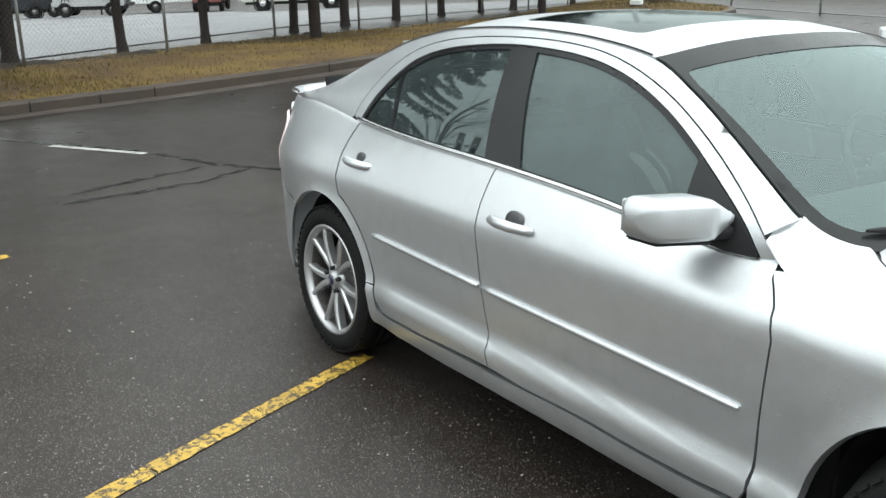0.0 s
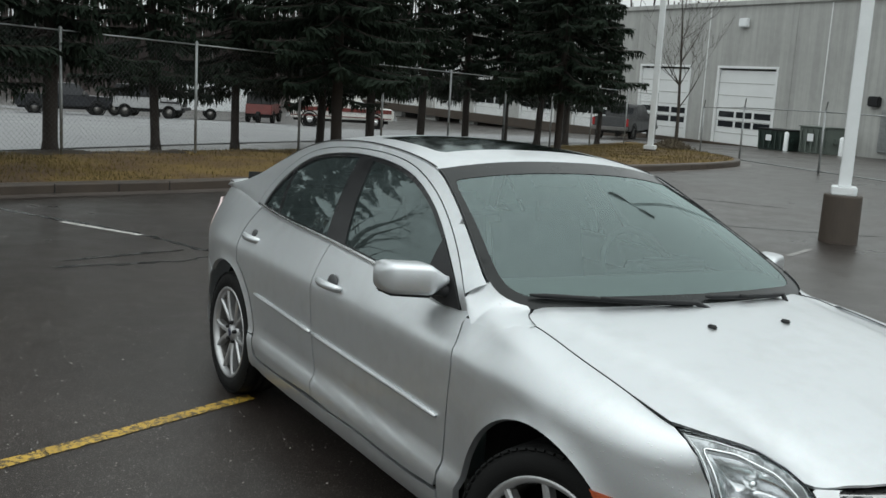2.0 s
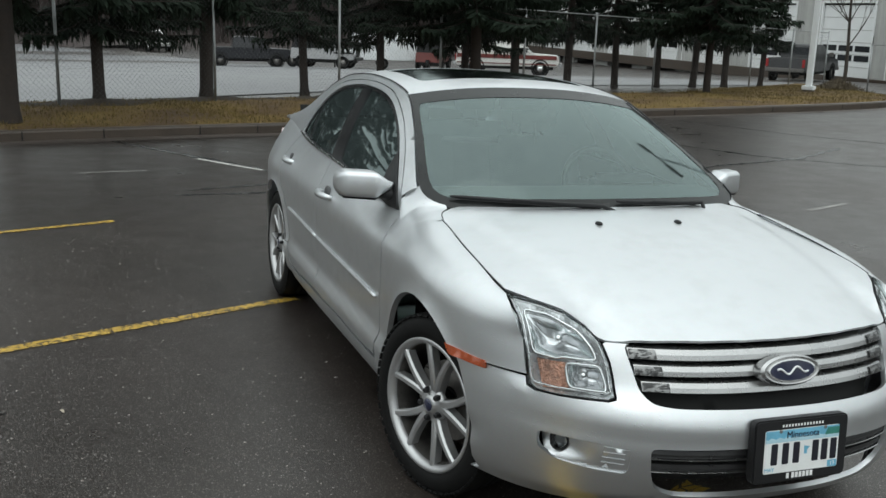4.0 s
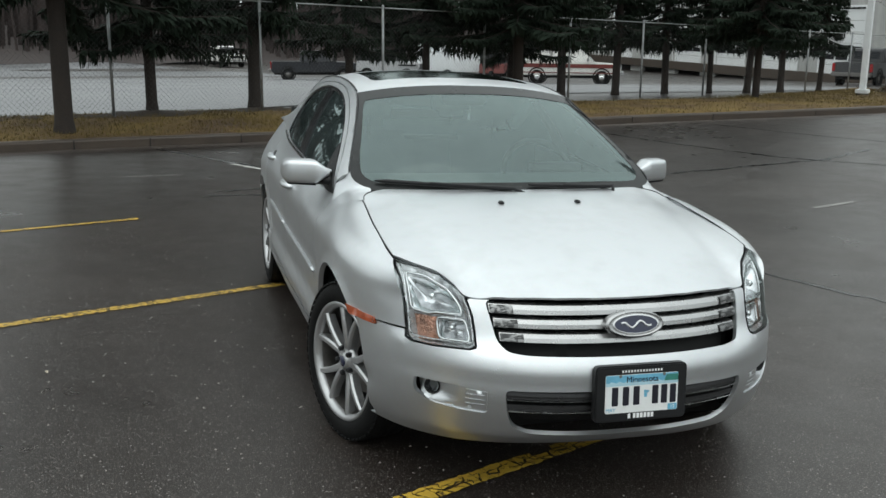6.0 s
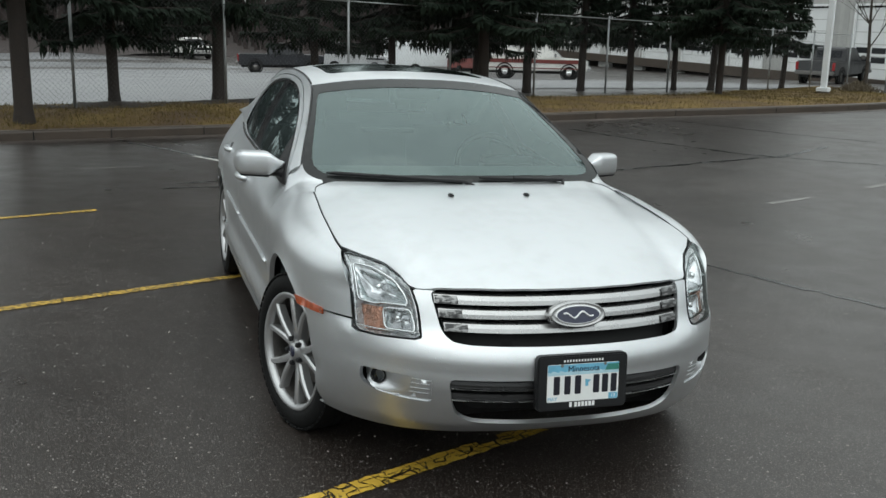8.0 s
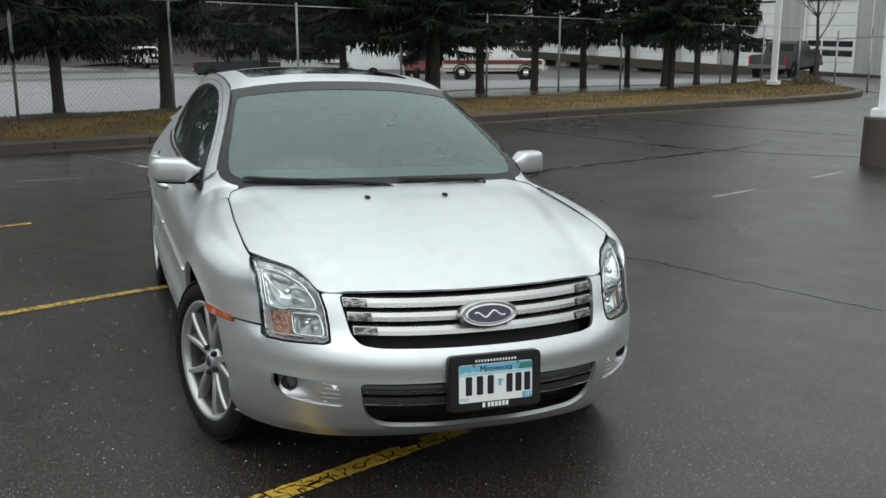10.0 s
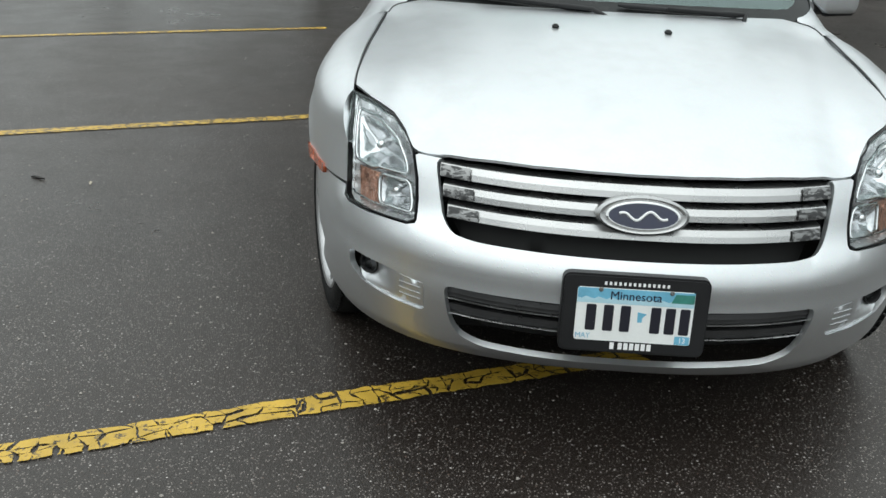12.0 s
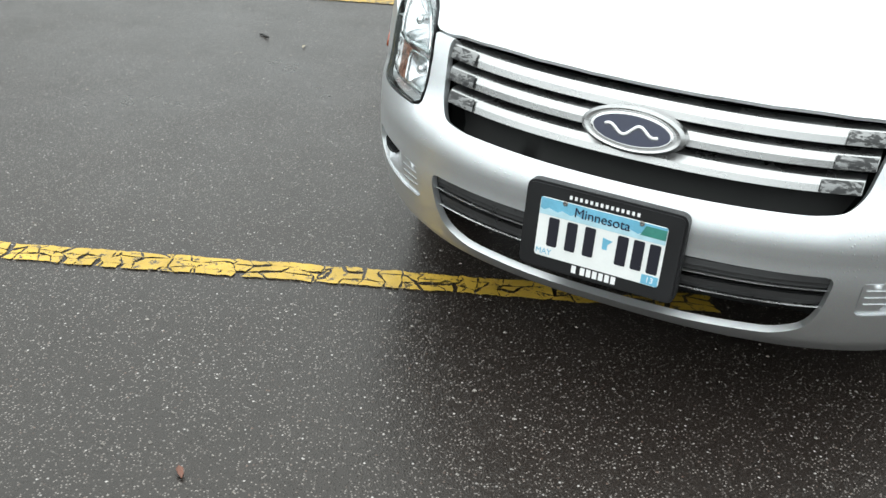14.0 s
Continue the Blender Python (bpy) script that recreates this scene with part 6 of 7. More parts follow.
crack([(-1.0, 5.15), (-0.3, 5.4), (0.2, 5.6)], 0.05, 7)
def leaf_thing(x, y, s, turn, label, mat):
    bm = prism([(0.0, -0.5), (0.18, -0.2), (0.22, 0.2), (0.0, 0.55), (-0.2, 0.25), (-0.15, -0.2)], 0.0, 0.06)
    for v in bm.verts:
        v.co.z += 0.35 * abs(v.co.x) + 0.1 * v.co.y
    ob = part("fallen_leaf", bm, mat, None, m=pose(x, y, ground_z(x, y) + 0.006, 0, 0, turn) @ Matrix.Diagonal((s, s, s, 1)))
    return tagged(ob, label, "leaf", "fallen leaves")


LEAF_BROWN = varied("wet_brown_leaf", (0.13, 0.05, 0.03), 0.5, 0, 0.3, 30, 0.2, 200)
LEAF_DARK = varied("dark_wet_twig", (0.02, 0.017, 0.015), 0.5, 0, 0.3, 30, 0.2, 200)
twig_x, twig_y = -2.30, -0.30
twig_z = ground_z(twig_x, twig_y)
twig_run = [(-0.055, 0.0, 0.008), (-0.03, 0.006, 0.011), (0.0, 0.004, 0.009), (0.03, -0.003, 0.011), (0.058, 0.002, 0.009)]
tagged(part("fallen_twig", tube(twig_run, [0.005, 0.009, 0.010, 0.009, 0.005], 7), LEAF_DARK, None, m=pose(twig_x, twig_y, twig_z, 0, 0, -20) @ Matrix.Scale(0.65, 4), smooth=True), "short dark twig lying on wet asphalt", "twig")
leaf_thing(-2.05, -0.34, 0.035, 20, "small pale leaf scrap on wet asphalt", varied("pale_leaf", (0.30, 0.26, 0.2), 0.5, 0, 0.3, 30, 0.2, 200))
leaf_thing(-0.62, -2.86, 0.035, 50, "small red-brown leaf scrap on wet asphalt", LEAF_BROWN)
leaf_thing(-2.25, -1.9, 0.05, 20, "small red-brown leaf scrap on wet asphalt", LEAF_BROWN)
sv3, sf3, rr = [], [], random.Random(9)
for _ in range(2600):
    x, y = rr.uniform(-4.5, 3.0), rr.uniform(-4.2, 3.5)
    s = rr.uniform(0.0025, 0.0065)
    n0 = len(sv3)
    sv3 += [(x + s * math.cos(a), y + s * math.sin(a) * rr.uniform(0.6, 1), ground_z(x, y) + 0.0005) for a in (0, 1.3, 2.5, 3.7, 5.0)] + [(x, y, ground_z(x, y) + 0.6 * s + 0.001)]
    sf3 += [(n0 + k, n0 + (k + 1) % 5, n0 + 5) for k in range(5)]
grit = link_mesh("loose_grit", mesh_of("loose_grit", sv3, sf3, False), varied("pale_grit", (0.22, 0.20, 0.18), 0.5, 0, 0.6, 3, 0.2, 50), None)
tagged(grit, "loose pale grit on the asphalt", "grit", kind="stuff")


# ---- fence ----
fence = thing("chain_link_fence", "galvanised chain-link fence with a top rail behind the grass", "fence")
POST_H = 1.95


def fence_post(x, y, z, h, root):
    bm = tube([(x, y, z - 0.15), (x, y, z + h)], 0.025, 10)
    post = part("post", bm, GALV, root, smooth=True)
    part("post_cap", lathe([(h - 0.005, 0.030), (h + 0.02, 0.028), (h + 0.04, 0.012), (h + 0.045, 0.001)], 10, "z"), GALV, root, m=Matrix.Translation((x, y, z)), smooth=True)


def chain_mesh(a, b, za, zb, h, root, pitch=0.085, wire=0.0016):
    """Diamond mesh between two posts, as thin flat wires."""
    a, b = Vector(a), Vector(b)
    d, length = (b - a).normalized(), (b - a).length
    v, f = [], []
    def add(s0, z0, s1, z1):
        p, q = a + d * s0, a + d * s1
        g0, g1 = za + (zb - za) * s0 / length, za + (zb - za) * s1 / length
        n0 = len(v)
        w = wire
        v.extend([(p.x, p.y, g0 + z0 - w), (p.x, p.y, g0 + z0 + w), (q.x, q.y, g1 + z1 + w), (q.x, q.y, g1 + z1 - w)])
        f.append((n0, n0 + 1, n0 + 2, n0 + 3))
    for sgn in (1, -1):
        k = -h
        while k < length:
            s0, s1 = max(0.0, k), min(length, k + h)
            if s1 > s0:
                z0, z1 = (s0 - k, s1 - k) if sgn > 0 else (h - (s0 - k), h - (s1 - k))
                add(s0, z0, s1, z1)
            k += pitch
    link_mesh("wire_mesh", mesh_of("wire_mesh", v, f, False), WIREGREY, root)


posts = list(range(-5, 11))
for i in posts:
    p = fence_at(i)
    fence_post(p.x, p.y, fence_base(i), POST_H, fence)
for i, j in zip(posts, posts[1:]):
    p, q = fence_at(i), fence_at(j)
    part("top_rail", tube([(*p, fence_base(i) + POST_H - 0.02), (*q, fence_base(j) + POST_H - 0.02)], 0.012, 8), GALV, fence, smooth=True)
    chain_mesh(p, q, fence_base(i), fence_base(j), POST_H - 0.04, fence)
# the fence's return across the paved drive
ret = thing("return_fence", "chain-link fence with angled post tops along the drive", "fence")
RET = [(19.2, 17.9), (17.6, 14.9), (16.6, 11.6), (16.3, 9.1), (16.0, 6.4)]
RZ = [ground_z(x, y) for x, y in RET]
for (x, y), z in zip(RET, RZ):
    fence_post(x, y, z, 1.42, ret)
    part("barb_arm", tube([(x, y, z + 1.42), (x - 0.08, y - 0.10, z + 1.64)], 0.016, 8), GALV, ret)
for (p, za), (q, zb) in zip(zip(RET, RZ), zip(RET[1:], RZ[1:])):
    part("top_rail", tube([(*p, za + 1.40), (*q, zb + 1.40)], 0.014, 8), GALV, ret, smooth=True)
    part("bottom_rail", tube([(*p, za + 0.05), (*q, zb + 0.05)], 0.014, 8), GALV, ret, smooth=True)


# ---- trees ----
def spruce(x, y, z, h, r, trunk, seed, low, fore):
    """Trunk, drooping whorls of boughs, and hanging needle sprays with gaps between."""
    rr = random.Random(seed)
    root = thing("spruce_tree", "dark green spruce with a bare lower trunk behind the grass", "tree", Matrix.Translation((x, y, z)), "spruce row")
    lx, ly = rr.uniform(-0.08, 0.08), rr.uniform(-0.08, 0.08)
    part("trunk", tube([(0, 0, -0.25), (0, 0, 0.0), (lx * 0.2, ly * 0.2, 0.25), (lx, ly, low + 0.6), (lx, ly, h * 0.6), (lx, ly, h)], [trunk * 1.45, trunk * 1.10, trunk * 0.84, trunk * 0.74, trunk * 0.42, 0.015], 12), BARK, root, smooth=True)
    limbs = bmesh.new()
    v, f = [], []
    zz, k = low, 0
    while zz < h - 0.3:
        frac = (zz - low) / (h - low)
        n = rr.randint(5, 7) if frac < 0.5 else rr.randint(4, 6)
        for j in range(n):
            a = k * 1.1 + 2 * math.pi * j / n + rr.uniform(-0.4, 0.4)
            length = r * (1 - frac) ** 0.8 * rr.uniform(0.62, 1.08) + 0.15
            if rr.random() < 0.08:
                length *= 0.5
            ca, sa = math.cos(a), math.sin(a)
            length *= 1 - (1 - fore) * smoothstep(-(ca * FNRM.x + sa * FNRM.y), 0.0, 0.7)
            z0 = zz + rr.uniform(-0.15, 0.15)
            droop = rr.uniform(0.10, 0.34)
            pts = []
            for s in (0, 0.35, 0.7, 1.0):
                d = length * s
                pts.append((lx + ca * d, ly + sa * d, z0 - droop * length * math.sin(s * 1.9) * 0.8 + 0.05 * s))
            tube(pts, [0.024 * (1 - 0.5 * frac), 0.016, 0.010, 0.004], 5, limbs)
            m = int(length * 46) + 7
            for q in range(m):
                s = (q + rr.random()) / m
                s = 0.12 + 0.88 * s
                i0 = min(2, int(s * 3))
                u = s * 3 - i0 if i0 < 2 else (s - 0.7) / 0.3 if s > 0.7 else 0
                b0, b1 = Vector(pts[min(i0, 2)]), Vector(pts[min(i0, 2) + 1])
                p = b0.lerp(b1, min(1, max(0, u)))
                for sd in (-1, 1):
                    ang = a + sd * rr.uniform(0.5, 1.25)
                    tl_ = rr.uniform(0.16, 0.40) * (1.12 - 0.6 * s)
                    e = p + Vector((math.cos(ang) * tl_, math.sin(ang) * tl_, -tl_ * rr.uniform(0.15, 0.75)))
                    w = rr.uniform(0.015, 0.034)
                    side_v = Vector((-math.sin(ang), math.cos(ang), rr.uniform(-0.6, 0.6))) * w
                    n0 = len(v)
                    mid = p.lerp(e, 0.5)
                    v.extend([tuple(p), tuple(mid + side_v), tuple(e), tuple(mid - side_v)])
                    f.append((n0, n0 + 1, n0 + 2, n0 + 3))
                    if rr.random() < 0.55:
                        e2 = mid + Vector((rr.uniform(-0.06, 0.06), rr.uniform(-0.06, 0.06), -rr.uniform(0.08, 0.26)))
                        s2 = Vector((math.cos(ang), math.sin(ang), 0)) * w * 0.8
                        n0 = len(v)
                        v.extend([tuple(mid), tuple(mid.lerp(e2, 0.5) + s2), tuple(e2), tuple(mid.lerp(e2, 0.5) - s2)])
                        f.append((n0, n0 + 1, n0 + 2, n0 + 3))
        zz += rr.uniform(0.22, 0.34) * (1 + 0.25 * frac)
        k += 1
    tagged(part("limb", limbs, BARK, root), kind="stuff")
    link_mesh("crown", mesh_of("crown", v, f, False), NEEDLE, root, "dark drooping needle sprays")
    return root


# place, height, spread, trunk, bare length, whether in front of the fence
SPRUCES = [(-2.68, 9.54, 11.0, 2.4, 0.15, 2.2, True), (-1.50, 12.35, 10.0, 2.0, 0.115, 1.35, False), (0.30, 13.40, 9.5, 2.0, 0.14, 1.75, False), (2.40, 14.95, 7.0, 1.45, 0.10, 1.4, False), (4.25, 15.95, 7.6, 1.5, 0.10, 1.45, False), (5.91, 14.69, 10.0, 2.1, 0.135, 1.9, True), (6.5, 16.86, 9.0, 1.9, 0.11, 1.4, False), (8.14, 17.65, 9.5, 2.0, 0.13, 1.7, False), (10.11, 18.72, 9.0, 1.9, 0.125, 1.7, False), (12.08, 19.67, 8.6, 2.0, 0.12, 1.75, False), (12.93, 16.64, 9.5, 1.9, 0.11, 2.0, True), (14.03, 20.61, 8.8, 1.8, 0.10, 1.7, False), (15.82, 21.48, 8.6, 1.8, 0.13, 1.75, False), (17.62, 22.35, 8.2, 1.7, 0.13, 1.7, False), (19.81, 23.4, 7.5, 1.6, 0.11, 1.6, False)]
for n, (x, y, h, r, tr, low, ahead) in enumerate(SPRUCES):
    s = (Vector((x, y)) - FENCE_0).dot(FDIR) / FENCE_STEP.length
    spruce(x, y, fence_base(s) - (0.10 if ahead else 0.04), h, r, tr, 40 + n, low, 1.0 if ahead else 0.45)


# low ragged bank of fallen needles along the fence and round the trunks
def bank(s, d):
    p = FENCE_0 + FDIR * s + FNRM * d
    near = max([math.exp(-((p.x - x) ** 2 + (p.y - y) ** 2) / 0.5) for x, y, *_ in SPRUCES])
    prof = max(0.0, 1 - ((d - 0.25) / 0.85) ** 2)
    rough = 0.5 + 0.5 * noise.noise((p.x * 2.2, p.y * 2.2, 3)) + 0.35 * noise.noise((p.x * 7, p.y * 7, 5))
    return (p.x, p.y, fence_base(s / FENCE_STEP.length) - 0.07 + prof * (0.045 + 0.09 * max(0.0, rough) + 0.06 * near))


bank_v, bank_f = sheet(bank, np.linspace(-9, 24, 330), np.linspace(-0.7, 1.15, 16))
tagged(link_mesh("needle_bank", mesh_of("needle_bank", bank_v, bank_f), LITTER, None), "dark bank of fallen needles under the fence", "ground", kind="structure")


def bare_tree(x, y, z, h, seed, label, spread_=0.5, group="bare trees", fine=4):
    rr = random.Random(seed)
    root = thing("bare_tree", label, "tree", Matrix.Translation((x, y, z)), group)
    twigs = bmesh.new()
    def grow(p, d, length, rad, level):
        pts, rads, n = [tuple(p)], [rad], 7 if level == 0 else 3
        q = Vector(p)
        for i in range(n):
            d = (d + Vector((rr.uniform(-1, 1), rr.uniform(-1, 1), rr.uniform(-0.2, 0.7))) * (0.05 if level == 0 else 0.13)).normalized()
            q = q + d * length / n
            pts.append(tuple(q))
            rads.append(rad * (1 - 0.85 * (i + 1) / n))
        tube(pts, rads, 7 if level < 2 else 4, twigs, caps=False)
        if level < fine:
            for _ in range(rr.randint(2, 4) if level else 15):
                i = rr.randint(1, 3) if level else rr.randint(2, 6)
                side_d = Vector((rr.uniform(-1, 1), rr.uniform(-1, 1), rr.uniform(0.0, 0.9))).normalized()
                nd = (d * (1 - spread_) + side_d * spread_).normalized() if level else (Vector((0, 0, 0.7)) + side_d).normalized()
                grow(pts[i], nd, length * (rr.uniform(0.45, 0.72) if level else rr.uniform(0.22, 0.42) * (1.25 - 0.1 * i)), max(0.004, rads[i] * (0.6 if level else 0.45)), level + 1)
    grow((0, 0, -0.1), Vector((0, 0, 1)), h * 0.95, h * 0.0125, 0)
    part("trunk", twigs, TWIG, root, "bare branching trunk and twigs")
    return root


bare_tree(21.0, 20.8, -0.25, 5.4, 7, "slender leafless tree on the island by the drive")
for n, (x, y, h) in enumerate(((-6.2, 11.5, 9), (-8.5, 16.5, 10), (-12, 4.5, 9), (-15, 9, 10), (-14, -6, 10), (-19, -13, 11), (-9, -19, 11), (1, -23, 11), (-24, 2, 12))):
    bare_tree(x, y, 0, h, 60 + n, "leafless tree at the lot's edge, with fine bare twigs", 0.55, "bare trees at the lot's edge", 3)
# low hedge on the island's tip
hv, hf, rr = [], [], random.Random(21)
for _ in range(2600):
    t = rr.random()
    cx, cy = 18.4 + 3.6 * t, 18.0 + 4.4 * t
    a, rad = rr.uniform(0, 6.28), abs(rr.gauss(0, 0.35))
    x, y = cx + rad * math.cos(a), cy + rad * math.sin(a)
    z = -0.12 - 0.3 * t + rr.uniform(0.0, 0.34) * (1 - min(1, rad / 1.0))
    n0 = len(hv)
    e = Vector((rr.uniform(-1, 1), rr.uniform(-1, 1), rr.uniform(0, 1.2))).normalized() * rr.uniform(0.08, 0.22)
    hv += [(x, y, z), (x + e.x * 0.5 + 0.012, y + e.y * 0.5, z + e.z * 0.5), (x + e.x, y + e.y, z + e.z), (x + e.x * 0.5 - 0.012, y + e.y * 0.5 + 0.01, z + e.z * 0.5)]
    hf.append((n0, n0 + 1, n0 + 2, n0 + 3))
tagged(link_mesh("low_shrubs", mesh_of("low_shrubs", hv, hf, False), varied("brown_shrub", (0.07, 0.055, 0.035), 0.9, 0, 0.5, 2, 0.2, 30), None), "low brown winter shrubs at the island's tip", "shrub", kind="stuff")


# ---- lamp posts ----
def lamp_post(x, y, z, base_h, base_w, label, turn):
    root = thing("lamp_post", label, "lamp post", pose(x, y, z, 0, 0, turn), "white lot lamps")
    if base_h:
        bm = lathe([(-0.1, base_w), (0.0, base_w), (base_h - 0.02, base_w * 0.985), (base_h, base_w * 0.96), (base_h, 0.001)], 36, "z")
        part("concrete_base", bm, BROWNBASE, root, "brown painted round concrete base")
    part("foot_cover", box(-0.150, 0.150, -0.150, 0.150, base_h, base_h + 0.105, 0.012), WHITEPAINT, root)
    bm = box(-0.074, 0.074, -0.074, 0.074, base_h + 0.1, 7.6, 0.010)
    part("pole", bm, WHITEPAINT, root)
    part("lamp_arm", box(-0.06, 0.06, -0.35, 0.35, 7.45, 7.55, 0.02), WHITEPAINT, root)
    for s in (-1, 1):
        part("lamp_head", box(-0.22, 0.22, s * 0.25, s * 0.75, 7.42, 7.64, 0.05), WHITEPAINT, root)
    return root


lamp_post(8.22, 4.58, ground_z(8.22, 4.58), 0.60, 0.235, "tall white square lamp post on a brown concrete base", 40)
lamp_post(16.3, 16.9, 0.02, 0.05, 0.16, "tall white square lamp post standing in the grass island", 35)

# ---- building ----
B0 = Vector((36.8, 33.5))
BD = Vector((-0.06, -1.0)).normalized()
BN = Vector((-BD.y, BD.x))
if BN.dot(Vector((-1, -1))) < 0:
    BN = -BN
BZ = -0.98
# its own axes: x along the front, y out of the wall towards the lot, z up
BM = Matrix.Translation((B0.x, B0.y, BZ)) @ Matrix(((BD.x, BN.x, 0, 0), (BD.y, BN.y, 0, 0), (0, 0, 1, 0), (0, 0, 0, 1)))
hall = thing("warehouse", "large pale grey metal-sided warehouse with white dock doors", "building", BM)
DOORS = [(-7.4, -3.2, 3.85), (-1.0, 3.1, 3.85)] + [(-13.9 - 6.5 * k, -9.7 - 6.5 * k, 3.85) for k in range(6)]
xs_cut = sorted([v for d0, d1, _ in DOORS for v in (d0, d1)] + [-58, 30])
for a, b in zip(xs_cut, xs_cut[1:]):
    is_door = any(abs(a - d0) < 1e-6 and abs(b - d1) < 1e-6 for d0, d1, _ in DOORS)
    part("wall_panel", box(a, b, -0.35, 0.0, 4.0 if is_door else -1.6, 7.1), PANELWALL, hall, "pale grey ribbed siding")
part("roof", box(-58, 30, -30, 0.12, 7.1, 7.32), PANELWALL, hall)
part("end_wall", box(29.7, 30, -30, -0.35, -0.6, 7.1), PANELWALL, hall)
part("far_wall", box(-58, -57.7, -30, -0.35, -0.6, 7.1), PANELWALL, hall)
part("back_wall", box(-58, 30, -30.3, -30, -0.6, 7.1), PANELWALL, hall)
for x in np.arange(-56, 30, 2.0):
    if not any(d0 - 0.15 < x < d1 + 0.15 for d0, d1, _ in DOORS):
        part("siding_joint", box(x - 0.03, x + 0.03, 0.0, 0.02, -0.4, 7.05), DOORWHITE if int(x) % 4 else PANELWALL, hall)
for d0, d1, dh in DOORS:
    dd = part("dock_door", box(d0 + 0.02, d1 - 0.02, -0.16, -0.08, -0.05, dh), DOORWHITE, hall, "white sectional dock door with small dark panes")
    for k in range(1, 6):
        part("door_rib", box(d0 + 0.03, d1 - 0.03, -0.079, -0.068, dh * k / 6 - 0.015, dh * k / 6 + 0.015), PANELWALL, dd)
    for row in (0.95, 1.45):
        for c in range(3):
            w = (d1 - d0 - 0.3) / 3
            x0 = d0 + 0.15 + w * c + 0.09
            part("door_pane", box(x0, x0 + w - 0.18, -0.079, -0.06, row, row + 0.30), WINDARK, dd)
    for x in (d0, d1):
        part("door_jamb", box(x - 0.07, x + 0.07, -0.06, 0.05, -0.1, dh + 0.1), DOORWHITE, hall)
    part("door_head", box(d0 - 0.07, d1 + 0.07, -0.06, 0.052, dh + 0.1, dh + 0.22), DOORWHITE, hall)
louvre = part("louvre_frame", box(9.4, 11.2, 0.0, 0.08, 0.50, 2.35), GALV, hall, "large grey wall louvre")
for k in range(16):
    part("louvre_slat", box(9.46, 11.14, 0.06, 0.13, 0.53 + k * 0.113, 0.585 + k * 0.113), GALV, louvre)
part("service_door", box(11.9, 14.0, 0.0, 0.07, 0.0, 1.95), DOORWHITE, hall, "white service door")
for x, z in ((0.6, 6.0), (11.6, 2.45), (9.0, 2.45)):
    part("wall_lamp", box(x - 0.3, x + 0.3, 0.0, 0.25, z, z + 0.45, 0.05), WHITEPAINT if z > 3 else BLACK, hall)
part("downpipe", tube([(12.0, 0.08, 2.2), (12.0, 0.08, 7.0)], 0.07), WHITEPAINT, hall)
part("wall_kerb", box(-58, 30, 0.0, 0.4, -0.5, 0.12, 0.02), CONCRETE, hall)
# white metal steps by the service door
steps = thing("access_steps", "white metal access steps against the warehouse wall", "steps", BM @ Matrix.Translation((11.5, 0.6, 0)))
for k in range(5):
    part("step", box(-0.45, 0.45, -0.2 - 0.05 * k, 0.1 - 0.05 * k, 0.05 + 0.17 * k, 0.09 + 0.17 * k), WHITEPAINT, steps)
for x in (-0.48, 0.48):
    part("handrail", tube([(x, 0.2, 0), (x, 0.2, 1.0), (x, -0.35, 1.7), (x, -0.35, 0.1)], 0.03), WHITEPAINT, steps)


def dumpster(x, y, label, w, d, h, mat):
    root = thing("dumpster", label, "dumpster", BM @ Matrix.Translation((x, y, 0.02)), "dumpsters")
    bm = box(-w / 2, w / 2, -d / 2, d / 2, 0.12, h, 0.03)
    for v in bm.verts:
        if v.co.z < h * 0.5:
            v.co.y *= 0.82
    part("bin", bm, mat, root)
    for k in range(5):
        part("rib", box(-w / 2 + w * (k + 0.4) / 5, -w / 2 + w * (k + 0.6) / 5, d / 2 - 0.02, d / 2 + 0.05, 0.25, h - 0.1), mat, root)
    part("lid", box(-w / 2 - 0.03, w / 2 + 0.03, -d / 2 - 0.03, d / 2 + 0.06, h, h + 0.06, 0.02), BLACK if mat is GREENSTEEL else mat, root)
    for sx in (-1, 1):
        part("lift_pocket", box(sx * w / 2, sx * (w / 2 + 0.12), -0.2, 0.2, h * 0.5, h * 0.68), mat, root)
        part("foot", box(sx * (w / 2 - 0.2), sx * (w / 2 - 0.05), -d / 2 + 0.1, d / 2 - 0.1, 0, 0.12), mat, root)
    part("pale_label", box(-0.25, 0.1, d / 2 + 0.051, d / 2 + 0.056, h * 0.55, h * 0.8), WHITEPAINT, root)


dumpster(5.0, 1.3, "dark green steel dumpster by the dock door", 1.7, 1.3, 1.08, GREENSTEEL)
dumpster(7.2, 1.0, "grey-green steel compactor bin at the wall", 1.6, 1.3, 1.35, GREENGREY)
for x, y in ((6.4, 2.4), (9.5, 2.4)):
    root = thing("bollard", "white painted steel bollard before the warehouse", "bollard", BM @ Matrix.Translation((x, y, 0.02)), "white bollards")
    part("bollard_post", lathe([(0, 0.10), (1.0, 0.10), (1.07, 0.07), (1.10, 0.001)], 16, "z"), WHITEPAINT, root, smooth=True)


